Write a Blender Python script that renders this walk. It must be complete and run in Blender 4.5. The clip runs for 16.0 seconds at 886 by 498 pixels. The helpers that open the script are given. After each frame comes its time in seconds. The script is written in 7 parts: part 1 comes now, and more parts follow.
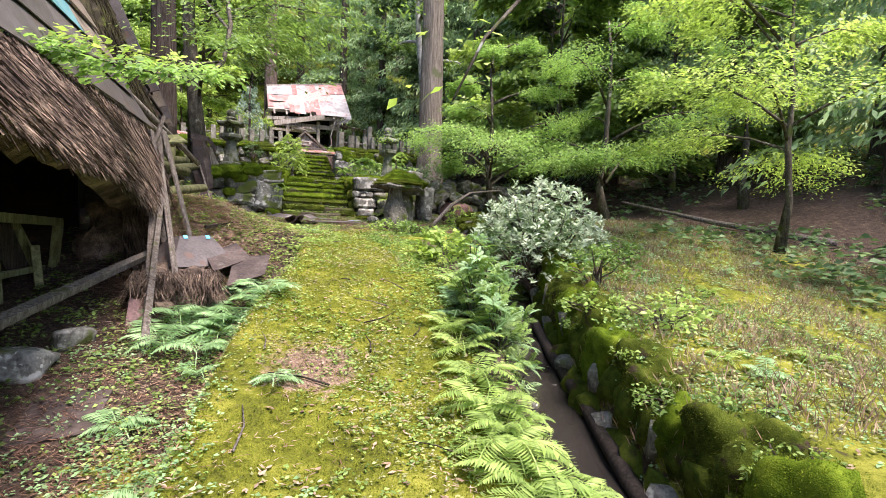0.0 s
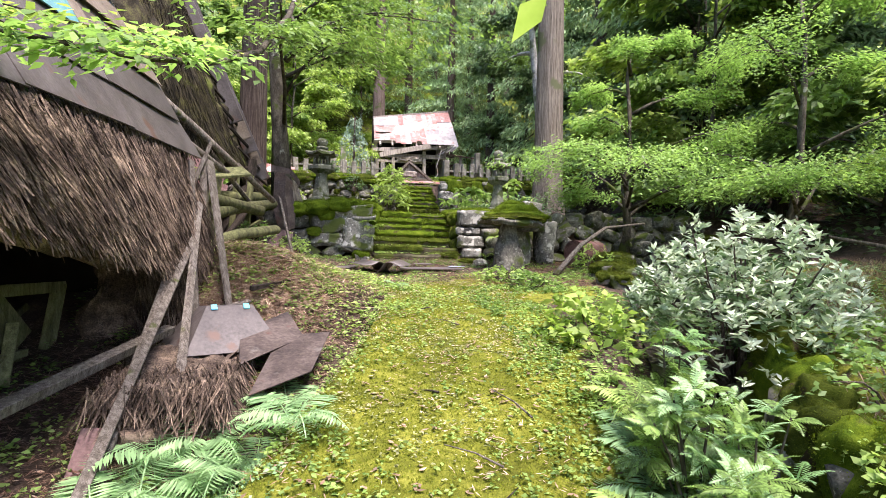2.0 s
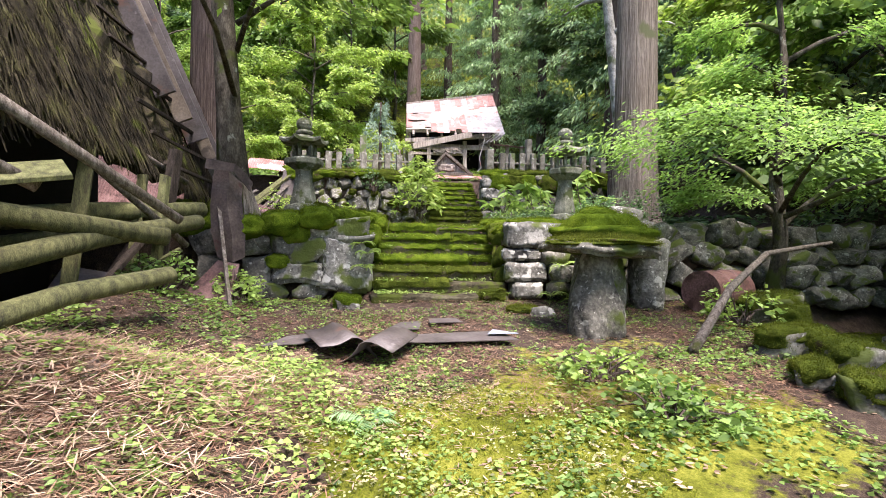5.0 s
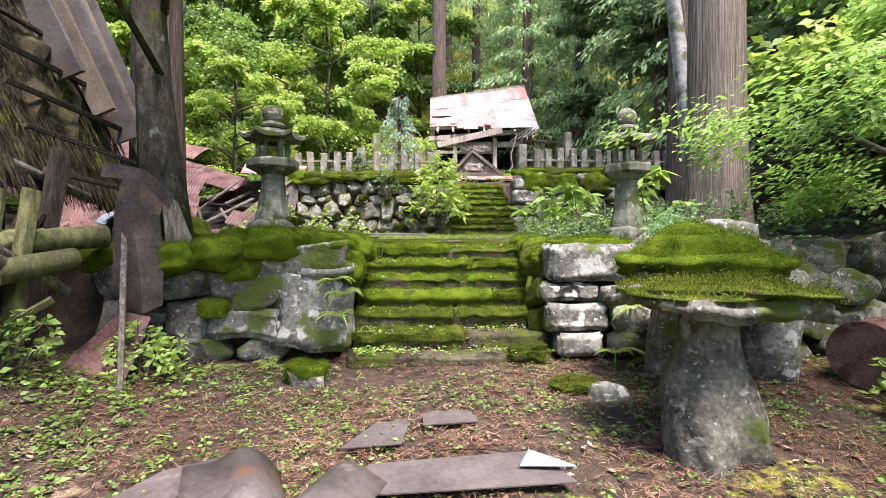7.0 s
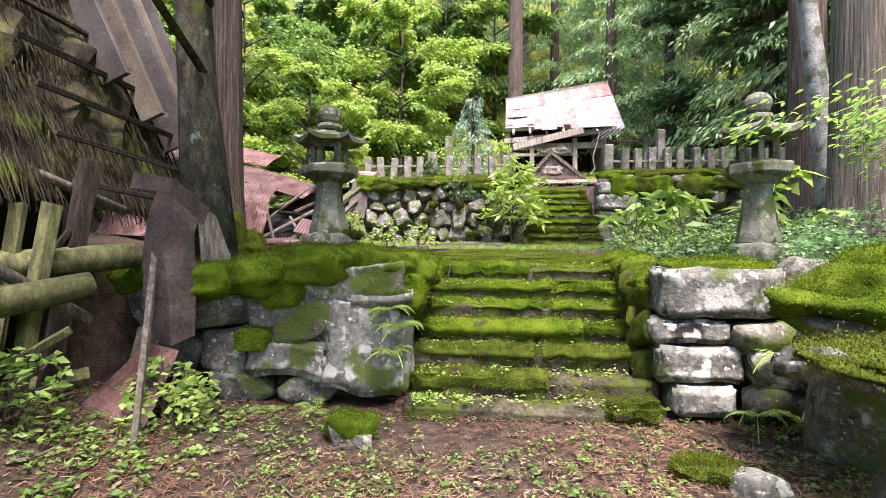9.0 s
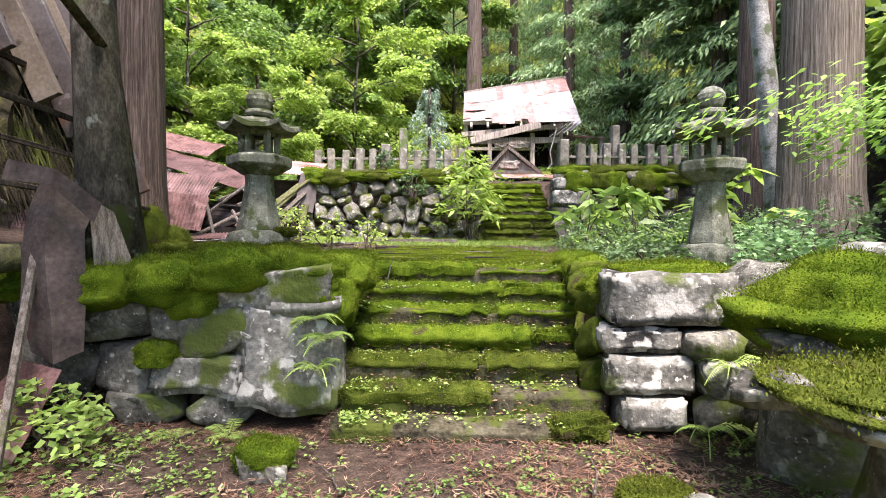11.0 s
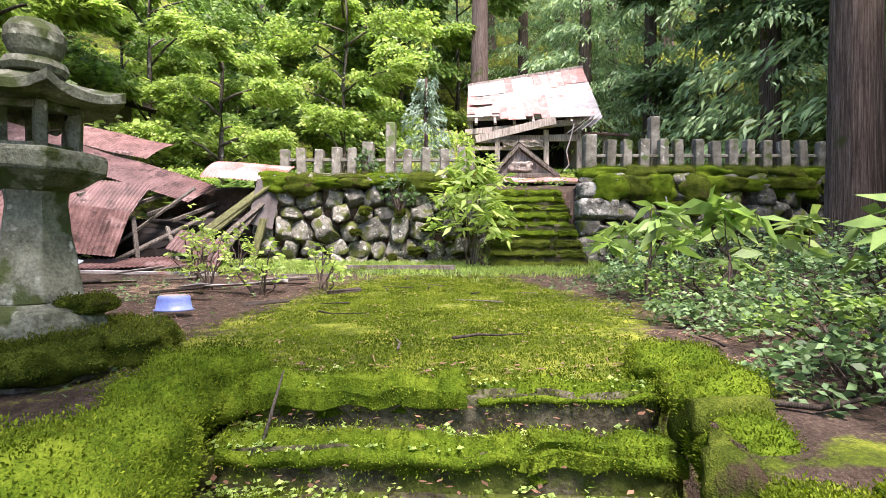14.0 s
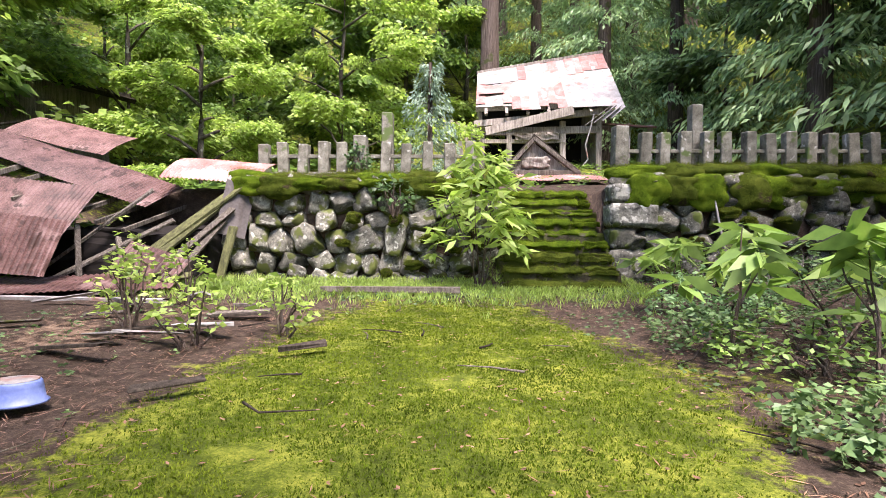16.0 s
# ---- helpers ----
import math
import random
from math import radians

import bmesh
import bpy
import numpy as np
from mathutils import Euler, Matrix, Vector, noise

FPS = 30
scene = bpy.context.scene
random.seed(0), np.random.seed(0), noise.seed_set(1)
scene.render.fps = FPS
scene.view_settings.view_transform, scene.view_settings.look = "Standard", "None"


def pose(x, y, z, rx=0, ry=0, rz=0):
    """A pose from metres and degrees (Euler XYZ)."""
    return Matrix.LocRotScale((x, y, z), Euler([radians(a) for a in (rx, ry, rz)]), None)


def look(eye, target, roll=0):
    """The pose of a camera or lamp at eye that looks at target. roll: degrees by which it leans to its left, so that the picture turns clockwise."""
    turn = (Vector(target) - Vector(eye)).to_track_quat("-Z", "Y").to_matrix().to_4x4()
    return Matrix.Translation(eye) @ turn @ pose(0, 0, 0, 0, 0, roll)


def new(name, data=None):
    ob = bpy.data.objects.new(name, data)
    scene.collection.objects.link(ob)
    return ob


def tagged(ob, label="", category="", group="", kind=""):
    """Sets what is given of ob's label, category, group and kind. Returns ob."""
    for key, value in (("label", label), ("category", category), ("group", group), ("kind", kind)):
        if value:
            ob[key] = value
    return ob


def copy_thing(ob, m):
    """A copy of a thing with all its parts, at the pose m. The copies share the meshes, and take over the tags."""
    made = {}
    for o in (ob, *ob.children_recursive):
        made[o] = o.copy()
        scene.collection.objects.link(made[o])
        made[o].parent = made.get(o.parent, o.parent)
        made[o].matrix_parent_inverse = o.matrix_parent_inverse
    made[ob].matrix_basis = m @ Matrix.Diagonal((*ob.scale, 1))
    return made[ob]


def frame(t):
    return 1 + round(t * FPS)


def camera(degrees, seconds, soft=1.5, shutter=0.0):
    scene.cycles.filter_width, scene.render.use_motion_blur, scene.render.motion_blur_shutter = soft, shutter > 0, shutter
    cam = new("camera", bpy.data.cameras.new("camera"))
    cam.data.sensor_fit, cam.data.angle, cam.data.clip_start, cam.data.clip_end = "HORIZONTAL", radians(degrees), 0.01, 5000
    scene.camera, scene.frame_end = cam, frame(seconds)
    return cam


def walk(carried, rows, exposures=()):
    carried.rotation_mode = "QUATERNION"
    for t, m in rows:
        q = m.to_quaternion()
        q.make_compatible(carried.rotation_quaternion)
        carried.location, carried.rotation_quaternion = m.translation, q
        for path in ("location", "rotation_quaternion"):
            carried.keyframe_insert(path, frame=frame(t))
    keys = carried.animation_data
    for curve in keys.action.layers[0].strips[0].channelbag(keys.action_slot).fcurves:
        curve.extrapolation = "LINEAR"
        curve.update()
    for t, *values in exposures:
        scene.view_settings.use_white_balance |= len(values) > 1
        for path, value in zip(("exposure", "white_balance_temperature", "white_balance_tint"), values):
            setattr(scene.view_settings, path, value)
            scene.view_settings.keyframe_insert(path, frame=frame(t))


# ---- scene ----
cam = camera(82.8, 16.0, soft=0.8)
EXPOSURES = [(0.0, 2.06, 6600, 29), (1.0, 2.16, 6550, 29), (3.5, 2.22, 6500, 29), (6.5, 2.4, 6550, 29), (8.0, 2.52, 6550, 29), (13.5, 2.52, 6600, 29), (15.0, 2.44, 6600, 29), (16.0, 2.38, 6600, 29)]
PATH = [
    (0, (0.038, -0.063, 2.003), (1.775, 3.536, 1.833), 1.70),
    (0.5, (0.161, 0.588, 2.007), (1.652, 4.297, 1.851), 1.52),
    (1, (0.416, 1.257, 2.090), (1.569, 5.085, 1.990), 1.47),
    (1.5, (0.617, 1.987, 2.244), (1.634, 5.855, 2.206), 1.66),
    (2, (0.930, 2.656, 2.380), (1.855, 6.548, 2.408), 1.39),
    (2.5, (1.103, 3.377, 2.478), (1.967, 7.282, 2.506), 1.45),
    (3, (1.358, 4.044, 2.623), (2.168, 7.961, 2.640), 1.01),
    (3.5, (1.526, 4.747, 2.725), (2.263, 8.679, 2.747), 1.05),
    (4, (1.719, 5.459, 2.829), (2.399, 9.401, 2.835), 1.11),
    (6.5, (2.519, 8.763, 3.317), (2.872, 12.748, 3.273), -0.04),
    (7, (2.635, 9.235, 3.403), (2.923, 13.224, 3.378), -0.08),
    (7.5, (2.637, 9.720, 3.529), (2.862, 13.713, 3.506), 0.27),
    (8, (2.623, 10.074, 3.583), (2.607, 14.074, 3.574), 0.29),
    (8.2, (2.598, 10.149, 3.567), (2.362, 14.142, 3.576), 0.27),
    (10.3, (2.829, 10.303, 3.561), (2.509, 14.290, 3.540), 0.29),
    (10.5, (2.836, 10.400, 3.576), (2.691, 14.398, 3.545), 0.29),
    (11, (2.853, 10.644, 3.629), (2.860, 14.644, 3.584), 0.41),
    (11.5, (2.780, 11.116, 3.662), (2.809, 15.116, 3.607), 0.62),
    (12, (2.799, 11.604, 3.673), (2.830, 15.604, 3.612), 0.42),
    (12.5, (2.857, 12.101, 3.819), (2.892, 16.101, 3.792), 0.33),
    (13, (2.935, 12.645, 3.915), (2.935, 16.645, 3.859), 0.20),
    (13.5, (3.043, 13.013, 3.998), (3.038, 17.013, 3.950), 0.20),
    (14, (3.112, 13.460, 4.070), (3.056, 17.460, 4.041), 0.16),
    (14.5, (3.140, 13.870, 4.073), (3.062, 17.869, 4.032), 0.24),
    (15, (3.190, 14.240, 4.128), (3.112, 18.238, 4.024), 0.24),
    (15.5, (3.211, 14.643, 4.265), (3.125, 18.641, 4.163), 0.14),
    (16, (3.175, 15.088, 4.432), (3.050, 19.085, 4.340), 0.31),
]
walk(cam, [(t, look(eye, target, roll)) for t, eye, target, roll in PATH], exposures=EXPOSURES)

# ---- world and light ----
world = bpy.data.worlds.new("sky")
scene.world = world
world.use_nodes = True
_n = world.node_tree
_sky = _n.nodes.new("ShaderNodeTexSky")
_sky.sky_type = "NISHITA"
_sky.sun_disc = False
_sky.sun_elevation, _sky.sun_rotation = radians(64.5), radians(155)
_n.links.new(_sky.outputs[0], _n.nodes["Background"].inputs[0])
_n.nodes["Background"].inputs[1].default_value = 0.115
sun = new("sun", bpy.data.lights.new("sun", "SUN"))
sun.data.energy, sun.data.angle, sun.data.color = 3.0, radians(20), (1.0, 0.96, 0.88)
sun.matrix_world = look((0, 0, 30), (-6, 13, 0))

# ---- materials ----
def material(name, colors, scale=6.0, rough=0.85, bump=0.3, fine=60.0, metal=0.0, spots=None, spec=0.3, streak=None, trans=0.0, vary=0.0, wet=0.0):
    """colors: two or three base colours mixed by coarse and fine noise; spots: (colour, scale, amount)."""
    m = bpy.data.materials.new(name)
    m.use_nodes = True
    nt = m.node_tree
    N, L = nt.nodes, nt.links
    b = N["Principled BSDF"]
    co = N.new("ShaderNodeTexCoord")
    mp = N.new("ShaderNodeMapping")
    info = N.new("ShaderNodeObjectInfo")
    shift = N.new("ShaderNodeVectorMath")
    shift.operation = "MULTIPLY_ADD"
    L.new(info.outputs["Random"], shift.inputs[0])
    shift.inputs[1].default_value = (37, 23, 51)
    L.new(co.outputs["Object"], shift.inputs[2])
    L.new(shift.outputs[0], mp.inputs[0])
    if streak:
        mp.inputs["Scale"].default_value = streak
    n1 = N.new("ShaderNodeTexNoise")
    n1.inputs["Scale"].default_value, n1.inputs["Detail"].default_value, n1.inputs["Roughness"].default_value = scale, 6, 0.65
    n2 = N.new("ShaderNodeTexNoise")
    n2.inputs["Scale"].default_value, n2.inputs["Detail"].default_value = fine, 4
    L.new(mp.outputs[0], n1.inputs[0]), L.new(mp.outputs[0], n2.inputs[0])
    ramp = N.new("ShaderNodeValToRGB")
    ramp.color_ramp.elements[0].position, ramp.color_ramp.elements[1].position = 0.3, 0.7
    ramp.color_ramp.elements[0].color, ramp.color_ramp.elements[1].color = (*colors[0], 1), (*colors[-1], 1)
    if len(colors) > 2:
        e = ramp.color_ramp.elements.new(0.5)
        e.color = (*colors[1], 1)
    mixf = N.new("ShaderNodeMath")
    mixf.operation = "MULTIPLY_ADD"
    L.new(n2.outputs[0], mixf.inputs[0])
    mixf.inputs[1].default_value, mixf.inputs[2].default_value = 0.5, -0.25
    add = N.new("ShaderNodeMath")
    L.new(n1.outputs[0], add.inputs[0]), L.new(mixf.outputs[0], add.inputs[1])
    L.new(add.outputs[0], ramp.inputs[0])
    out = ramp.outputs[0]
    if spots:
        for colour, sc, amount in (spots if isinstance(spots, list) else [spots]):
            n3 = N.new("ShaderNodeTexNoise")
            n3.inputs["Scale"].default_value, n3.inputs["Detail"].default_value = sc, 5
            L.new(shift.outputs[0], n3.inputs[0])
            r3 = N.new("ShaderNodeValToRGB")
            r3.color_ramp.elements[0].position, r3.color_ramp.elements[1].position = 1 - amount, min(1.0, 1.06 - amount)
            L.new(n3.outputs[0], r3.inputs[0])
            mx = N.new("ShaderNodeMix")
            mx.data_type = "RGBA"
            L.new(r3.outputs[0], mx.inputs[0]), L.new(out, mx.inputs[6])
            mx.inputs[7].default_value = (*colour, 1)
            out = mx.outputs[2]
    if vary:
        geo = N.new("ShaderNodeNewGeometry")
        s = N.new("ShaderNodeMath")
        L.new(info.outputs["Random"], s.inputs[0]), L.new(geo.outputs["Random Per Island"], s.inputs[1])
        fr = N.new("ShaderNodeMath")
        fr.operation = "FRACT"
        L.new(s.outputs[0], fr.inputs[0])
        mr = N.new("ShaderNodeMapRange")
        mr.inputs[3].default_value, mr.inputs[4].default_value = 1 - vary, 1 + vary
        L.new(fr.outputs[0], mr.inputs[0])
        hsv = N.new("ShaderNodeHueSaturation")
        L.new(mr.outputs[0], hsv.inputs["Value"]), L.new(out, hsv.inputs["Color"])
        out = hsv.outputs[0]
    L.new(out, b.inputs["Base Color"])
    b.inputs["Roughness"].default_value, b.inputs["Metallic"].default_value = rough, metal
    b.inputs["Specular IOR Level"].default_value = spec
    if bump:
        bp = N.new("ShaderNodeBump")
        bp.inputs["Strength"].default_value, bp.inputs["Distance"].default_value = bump, 0.02
        L.new(add.outputs[0], bp.inputs["Height"]), L.new(bp.outputs[0], b.inputs["Normal"])
    if trans:
        tr = N.new("ShaderNodeBsdfTranslucent")
        hs = N.new("ShaderNodeHueSaturation")
        hs.inputs["Value"].default_value, hs.inputs["Saturation"].default_value = 1.2, 1.1
        L.new(out, hs.inputs["Color"]), L.new(hs.outputs[0], tr.inputs[0])
        ms = N.new("ShaderNodeMixShader")
        ms.inputs[0].default_value = trans
        L.new(b.outputs[0], ms.inputs[1]), L.new(tr.outputs[0], ms.inputs[2])
        L.new(ms.outputs[0], N["Material Output"].inputs[0])
    return m


MOSS = material("moss", [(0.018, 0.036, 0.003), (0.058, 0.098, 0.006), (0.12, 0.165, 0.014)], 5, 0.95, 1.0, 110, spec=0.05, spots=((0.045, 0.04, 0.018), 3.5, 0.33))
MOSS_DARK = material("deep_moss", [(0.014, 0.023, 0.003), (0.042, 0.06, 0.007), (0.09, 0.11, 0.016)], 6, 0.95, 1.0, 110, spec=0.05, spots=((0.035, 0.026, 0.016), 4, 0.4))
STONE = material("grey_stone", [(0.026, 0.026, 0.02), (0.1, 0.098, 0.078), (0.22, 0.215, 0.175)], 4, 0.92, 1.0, 28, spots=[((0.3, 0.305, 0.255), 6, 0.39), ((0.36, 0.365, 0.31), 24, 0.36), ((0.055, 0.075, 0.012), 2.0, 0.47)], vary=0.3)
STONE_WALL = material("lichened_wall_stone", [(0.03, 0.03, 0.024), (0.115, 0.113, 0.09), (0.24, 0.235, 0.195)], 4, 0.92, 1.0, 28, spots=[((0.34, 0.345, 0.29), 5, 0.42), ((0.07, 0.085, 0.018), 1.8, 0.48)], vary=0.35)
STEP = material("mossy_step_stone", [(0.02, 0.018, 0.012), (0.055, 0.05, 0.03), (0.11, 0.105, 0.07)], 6, 0.95, 1.0, 40, spots=((0.05, 0.065, 0.012), 3, 0.5), spec=0.1)
STONE_BARE = material("pale_stone", [(0.045, 0.045, 0.037), (0.13, 0.13, 0.108), (0.25, 0.25, 0.215)], 4, 0.92, 1.0, 26, spots=[((0.02, 0.02, 0.018), 3, 0.42), ((0.36, 0.36, 0.31), 6, 0.45), ((0.42, 0.43, 0.37), 22, 0.38), ((0.065, 0.085, 0.018), 2.2, 0.43)], vary=0.2)
LANTERN = material("lantern_stone", [(0.05, 0.055, 0.038), (0.12, 0.127, 0.092), (0.21, 0.22, 0.17)], 6, 0.92, 0.7, 60, spots=[((0.3, 0.32, 0.26), 11, 0.37), ((0.045, 0.06, 0.018), 4, 0.45)])
WOOD = material("weathered_wood", [(0.048, 0.04, 0.032), (0.12, 0.104, 0.084), (0.22, 0.2, 0.17)], 5, 0.9, 0.7, 40, streak=(6, 6, 0.7), vary=0.35, spec=0.15, spots=((0.06, 0.07, 0.02), 3, 0.36))
WOOD_MOSS = material("mossy_wood", [(0.035, 0.034, 0.018), (0.085, 0.09, 0.034), (0.16, 0.165, 0.07)], 4, 0.9, 0.6, 40, streak=(4, 4, 0.8), vary=0.25)
# lighter copy of mossy_wood: light on the indoor boards put into the colour
WOOD_MOSS_LIT = material("algae_green_wood", [(0.07, 0.072, 0.035), (0.16, 0.17, 0.075), (0.28, 0.29, 0.15)], 4, 0.9, 0.6, 40, streak=(4, 4, 0.8), vary=0.3)
WOOD_DARK = material("dark_wood", [(0.012, 0.01, 0.008), (0.032, 0.026, 0.02), (0.065, 0.053, 0.042)], 5, 0.9, 0.5, 40, streak=(6, 6, 0.7), vary=0.3, spec=0.15)
THATCH = material("rotten_thatch", [(0.02, 0.015, 0.012), (0.08, 0.06, 0.045), (0.23, 0.175, 0.125)], 4, 0.95, 0.9, 70, vary=0.45, spec=0.1)
THATCH_DARK = material("mossy_black_thatch", [(0.008, 0.008, 0.006), (0.026, 0.022, 0.014), (0.06, 0.06, 0.022)], 3, 0.95, 0.9, 60, vary=0.4, spec=0.1, spots=((0.045, 0.055, 0.012), 1.6, 0.4))
SHEET = material("brown_painted_sheet", [(0.04, 0.034, 0.031), (0.072, 0.062, 0.056), (0.105, 0.094, 0.087)], 2, 0.5, 0.2, 30, spots=[((0.085, 0.05, 0.035), 3, 0.37), ((0.15, 0.138, 0.128), 5, 0.33)], vary=0.15)
RUST = material("rusty_red_sheet", [(0.05, 0.024, 0.02), (0.12, 0.062, 0.053), (0.19, 0.112, 0.1)], 2.5, 0.55, 0.2, 40, spots=[((0.24, 0.155, 0.14), 2, 0.4), ((0.045, 0.022, 0.016), 4, 0.42)], vary=0.2)
SHEET_OLD = material("old_dark_sheet", [(0.022, 0.017, 0.015), (0.05, 0.038, 0.032), (0.085, 0.068, 0.058)], 3, 0.85, 0.5, 30, spots=[((0.06, 0.03, 0.022), 3, 0.36), ((0.085, 0.075, 0.065), 5, 0.34)], vary=0.2)
SOIL = material("forest_soil", [(0.035, 0.025, 0.018), (0.09, 0.062, 0.045), (0.15, 0.11, 0.08)], 6, 0.95, 0.8, 60, spec=0.1)
BARK = material("cedar_bark", [(0.028, 0.02, 0.016), (0.085, 0.064, 0.052), (0.19, 0.155, 0.13)], 4, 0.92, 1.0, 25, streak=(11, 11, 0.3), spec=0.1, spots=((0.05, 0.06, 0.02), 1.3, 0.36))
BARK_PALE = material("pale_grooved_bark", [(0.04, 0.033, 0.025), (0.14, 0.12, 0.095), (0.27, 0.24, 0.2)], 4, 0.92, 1.0, 25, streak=(13, 13, 0.28), spec=0.1, spots=((0.09, 0.1, 0.05), 1.3, 0.4))
BARK_LICHEN = material("lichened_bark", [(0.025, 0.022, 0.016), (0.065, 0.057, 0.042), (0.13, 0.118, 0.09)], 5, 0.92, 1.0, 30, streak=(2, 2, 0.8), spots=[((0.06, 0.075, 0.02), 2.2, 0.42), ((0.24, 0.25, 0.2), 5, 0.37)], spec=0.1)


def leaf(name, a, b, c, trans=0.4, vary=0.4, rough=0.5):
    return material(name, [a, b, c], 1.2, rough, 0, 8, trans=trans, vary=vary, spec=0.35)


LEAF = leaf("maple_leaf", (0.085, 0.15, 0.035), (0.15, 0.25, 0.06), (0.24, 0.37, 0.09))
LEAF_MAPLE = leaf("spreading_maple_leaf", (0.13, 0.23, 0.06), (0.21, 0.35, 0.09), (0.31, 0.47, 0.13), 0.5)
LEAF_LIGHT = leaf("young_leaf", (0.17, 0.27, 0.055), (0.28, 0.4, 0.09), (0.42, 0.53, 0.16), 0.5)
LEAF_DARK = leaf("evergreen_leaf", (0.055, 0.105, 0.045), (0.1, 0.175, 0.066), (0.175, 0.265, 0.1), 0.3)
LEAF_CEDAR = leaf("cedar_needle", (0.13, 0.23, 0.105), (0.24, 0.37, 0.165), (0.38, 0.52, 0.23), 0.4)
LEAF_SILVER = leaf("silvery_leaf", (0.16, 0.25, 0.12), (0.33, 0.42, 0.26), (0.55, 0.62, 0.48), 0.25, rough=0.35)
LEAF_FERN = leaf("fern_leaf", (0.175, 0.273, 0.065), (0.277, 0.403, 0.104), (0.393, 0.520, 0.156), 0.45, 0.3)
LEAF_FERN_BLUE = leaf("bluish_fern_leaf", (0.15, 0.27, 0.115), (0.235, 0.395, 0.175), (0.34, 0.51, 0.25), 0.4, 0.3)
NEEDLE = leaf("fallen_needle", (0.07, 0.035, 0.022), (0.15, 0.08, 0.05), (0.26, 0.16, 0.1), 0.05)
WEED_DRY = leaf("fading_weed_leaf", (0.17, 0.19, 0.075), (0.27, 0.29, 0.12), (0.4, 0.4, 0.22), 0.35)
STRAW = leaf("loose_straw", (0.2, 0.13, 0.085), (0.33, 0.235, 0.155), (0.5, 0.39, 0.28), 0.1)
LEAF_DRY = leaf("dry_leaf", (0.13, 0.08, 0.05), (0.25, 0.17, 0.11), (0.4, 0.31, 0.22), 0.15)


MOSS_TIP = material("moss_tip", [(0.035, 0.06, 0.004), (0.08, 0.122, 0.008), (0.16, 0.205, 0.02)], 2, 0.9, 0, 20, trans=0.3, vary=0.4, spec=0.1)
MOSS_TIP_GOLD = material("golden_moss_tip", [(0.07, 0.1, 0.008), (0.14, 0.175, 0.014), (0.23, 0.25, 0.035)], 2, 0.9, 0, 20, trans=0.3, vary=0.4, spec=0.1)
MOSS_TIP_DARK = material("deep_moss_tip", [(0.035, 0.05, 0.005), (0.08, 0.1, 0.012), (0.13, 0.155, 0.022)], 2, 0.9, 0, 20, trans=0.25, vary=0.4, spec=0.1)


# ---- helpers for meshes ----
def part(name, bm, mat, parent=None, label="", smooth=False):
    me = bpy.data.meshes.new(name)
    if smooth:
        for f in bm.faces:
            f.smooth = True
    bm.to_mesh(me)
    bm.free()
    me.materials.append(mat)
    ob = new(name, me)
    if parent:
        ob.parent = parent
    if label:
        tagged(ob, label)
    if name == "moss_pad":
        d = ob.dimensions
        fuzz(ob, int(min(18000, 4500 + 13000 * d.x * d.y)), 0.014, MOSS_TIP if mat is MOSS else MOSS_TIP_DARK, len(ob.name))
    return ob


def thing(name, label, category, group="", at=(0, 0, 0), rz=0.0):
    ob = new(name)
    ob.empty_display_size = 0.1
    ob.matrix_world = pose(*at, 0, 0, rz)
    return tagged(ob, label, category, group)


def raw(name, verts, faces, mat, parent=None, smooth=False):
    me = bpy.data.meshes.new(name)
    me.from_pydata(verts, [], faces)
    if smooth:
        me.shade_smooth()
    me.materials.append(mat)
    ob = new(name, me)
    if parent:
        ob.parent = parent
    return ob


def quads(name, v, mat, parent=None):
    """v: array (n, 4, 3) of separate four-cornered pieces."""
    n = len(v)
    me = bpy.data.meshes.new(name)
    me.vertices.add(4 * n)
    me.vertices.foreach_set("co", v.reshape(-1).astype(np.float32))
    me.loops.add(4 * n)
    me.loops.foreach_set("vertex_index", np.arange(4 * n, dtype=np.int32))
    me.polygons.add(n)
    me.polygons.foreach_set("loop_start", np.arange(0, 4 * n, 4, dtype=np.int32))
    me.update(calc_edges=True)
    me.materials.append(mat)
    ob = new(name, me)
    if parent:
        ob.parent = parent
    return ob


def box(bm, size, m=Matrix(), bevel=0.0, jitter=0.0, rng=None):
    """A bevelled block of that size about its middle, placed by m."""
    r = bmesh.ops.create_cube(bm, size=1, matrix=m @ Matrix.Diagonal((*size, 1)))
    vs = r["verts"]
    if jitter:
        for v in vs:
            v.co += Vector([(rng or random).uniform(-jitter, jitter) for _ in range(3)])
    if bevel:
        es = list({e for v in vs for e in v.link_edges})
        bmesh.ops.bevel(bm, geom=es, offset=bevel, segments=1, affect="EDGES")


def boxed(size, m=Matrix(), bevel=0.006, jitter=0.0):
    bm = bmesh.new()
    box(bm, size, m, bevel, jitter)
    return bm


def between(a, b):
    """A pose at the middle of a and b whose z axis points from a to b, and the length."""
    a, b = Vector(a), Vector(b)
    d = b - a
    return Matrix.Translation((a + b) / 2) @ d.to_track_quat("Z", "Y").to_matrix().to_4x4(), d.length


def beam(name, a, b, w, h, mat, parent=None, turn=0.0, jitter=0.008):
    m, n = between(a, b)
    return part(name, boxed((w, h, n), m @ pose(0, 0, 0, 0, 0, turn), 0.004, jitter), mat, parent)


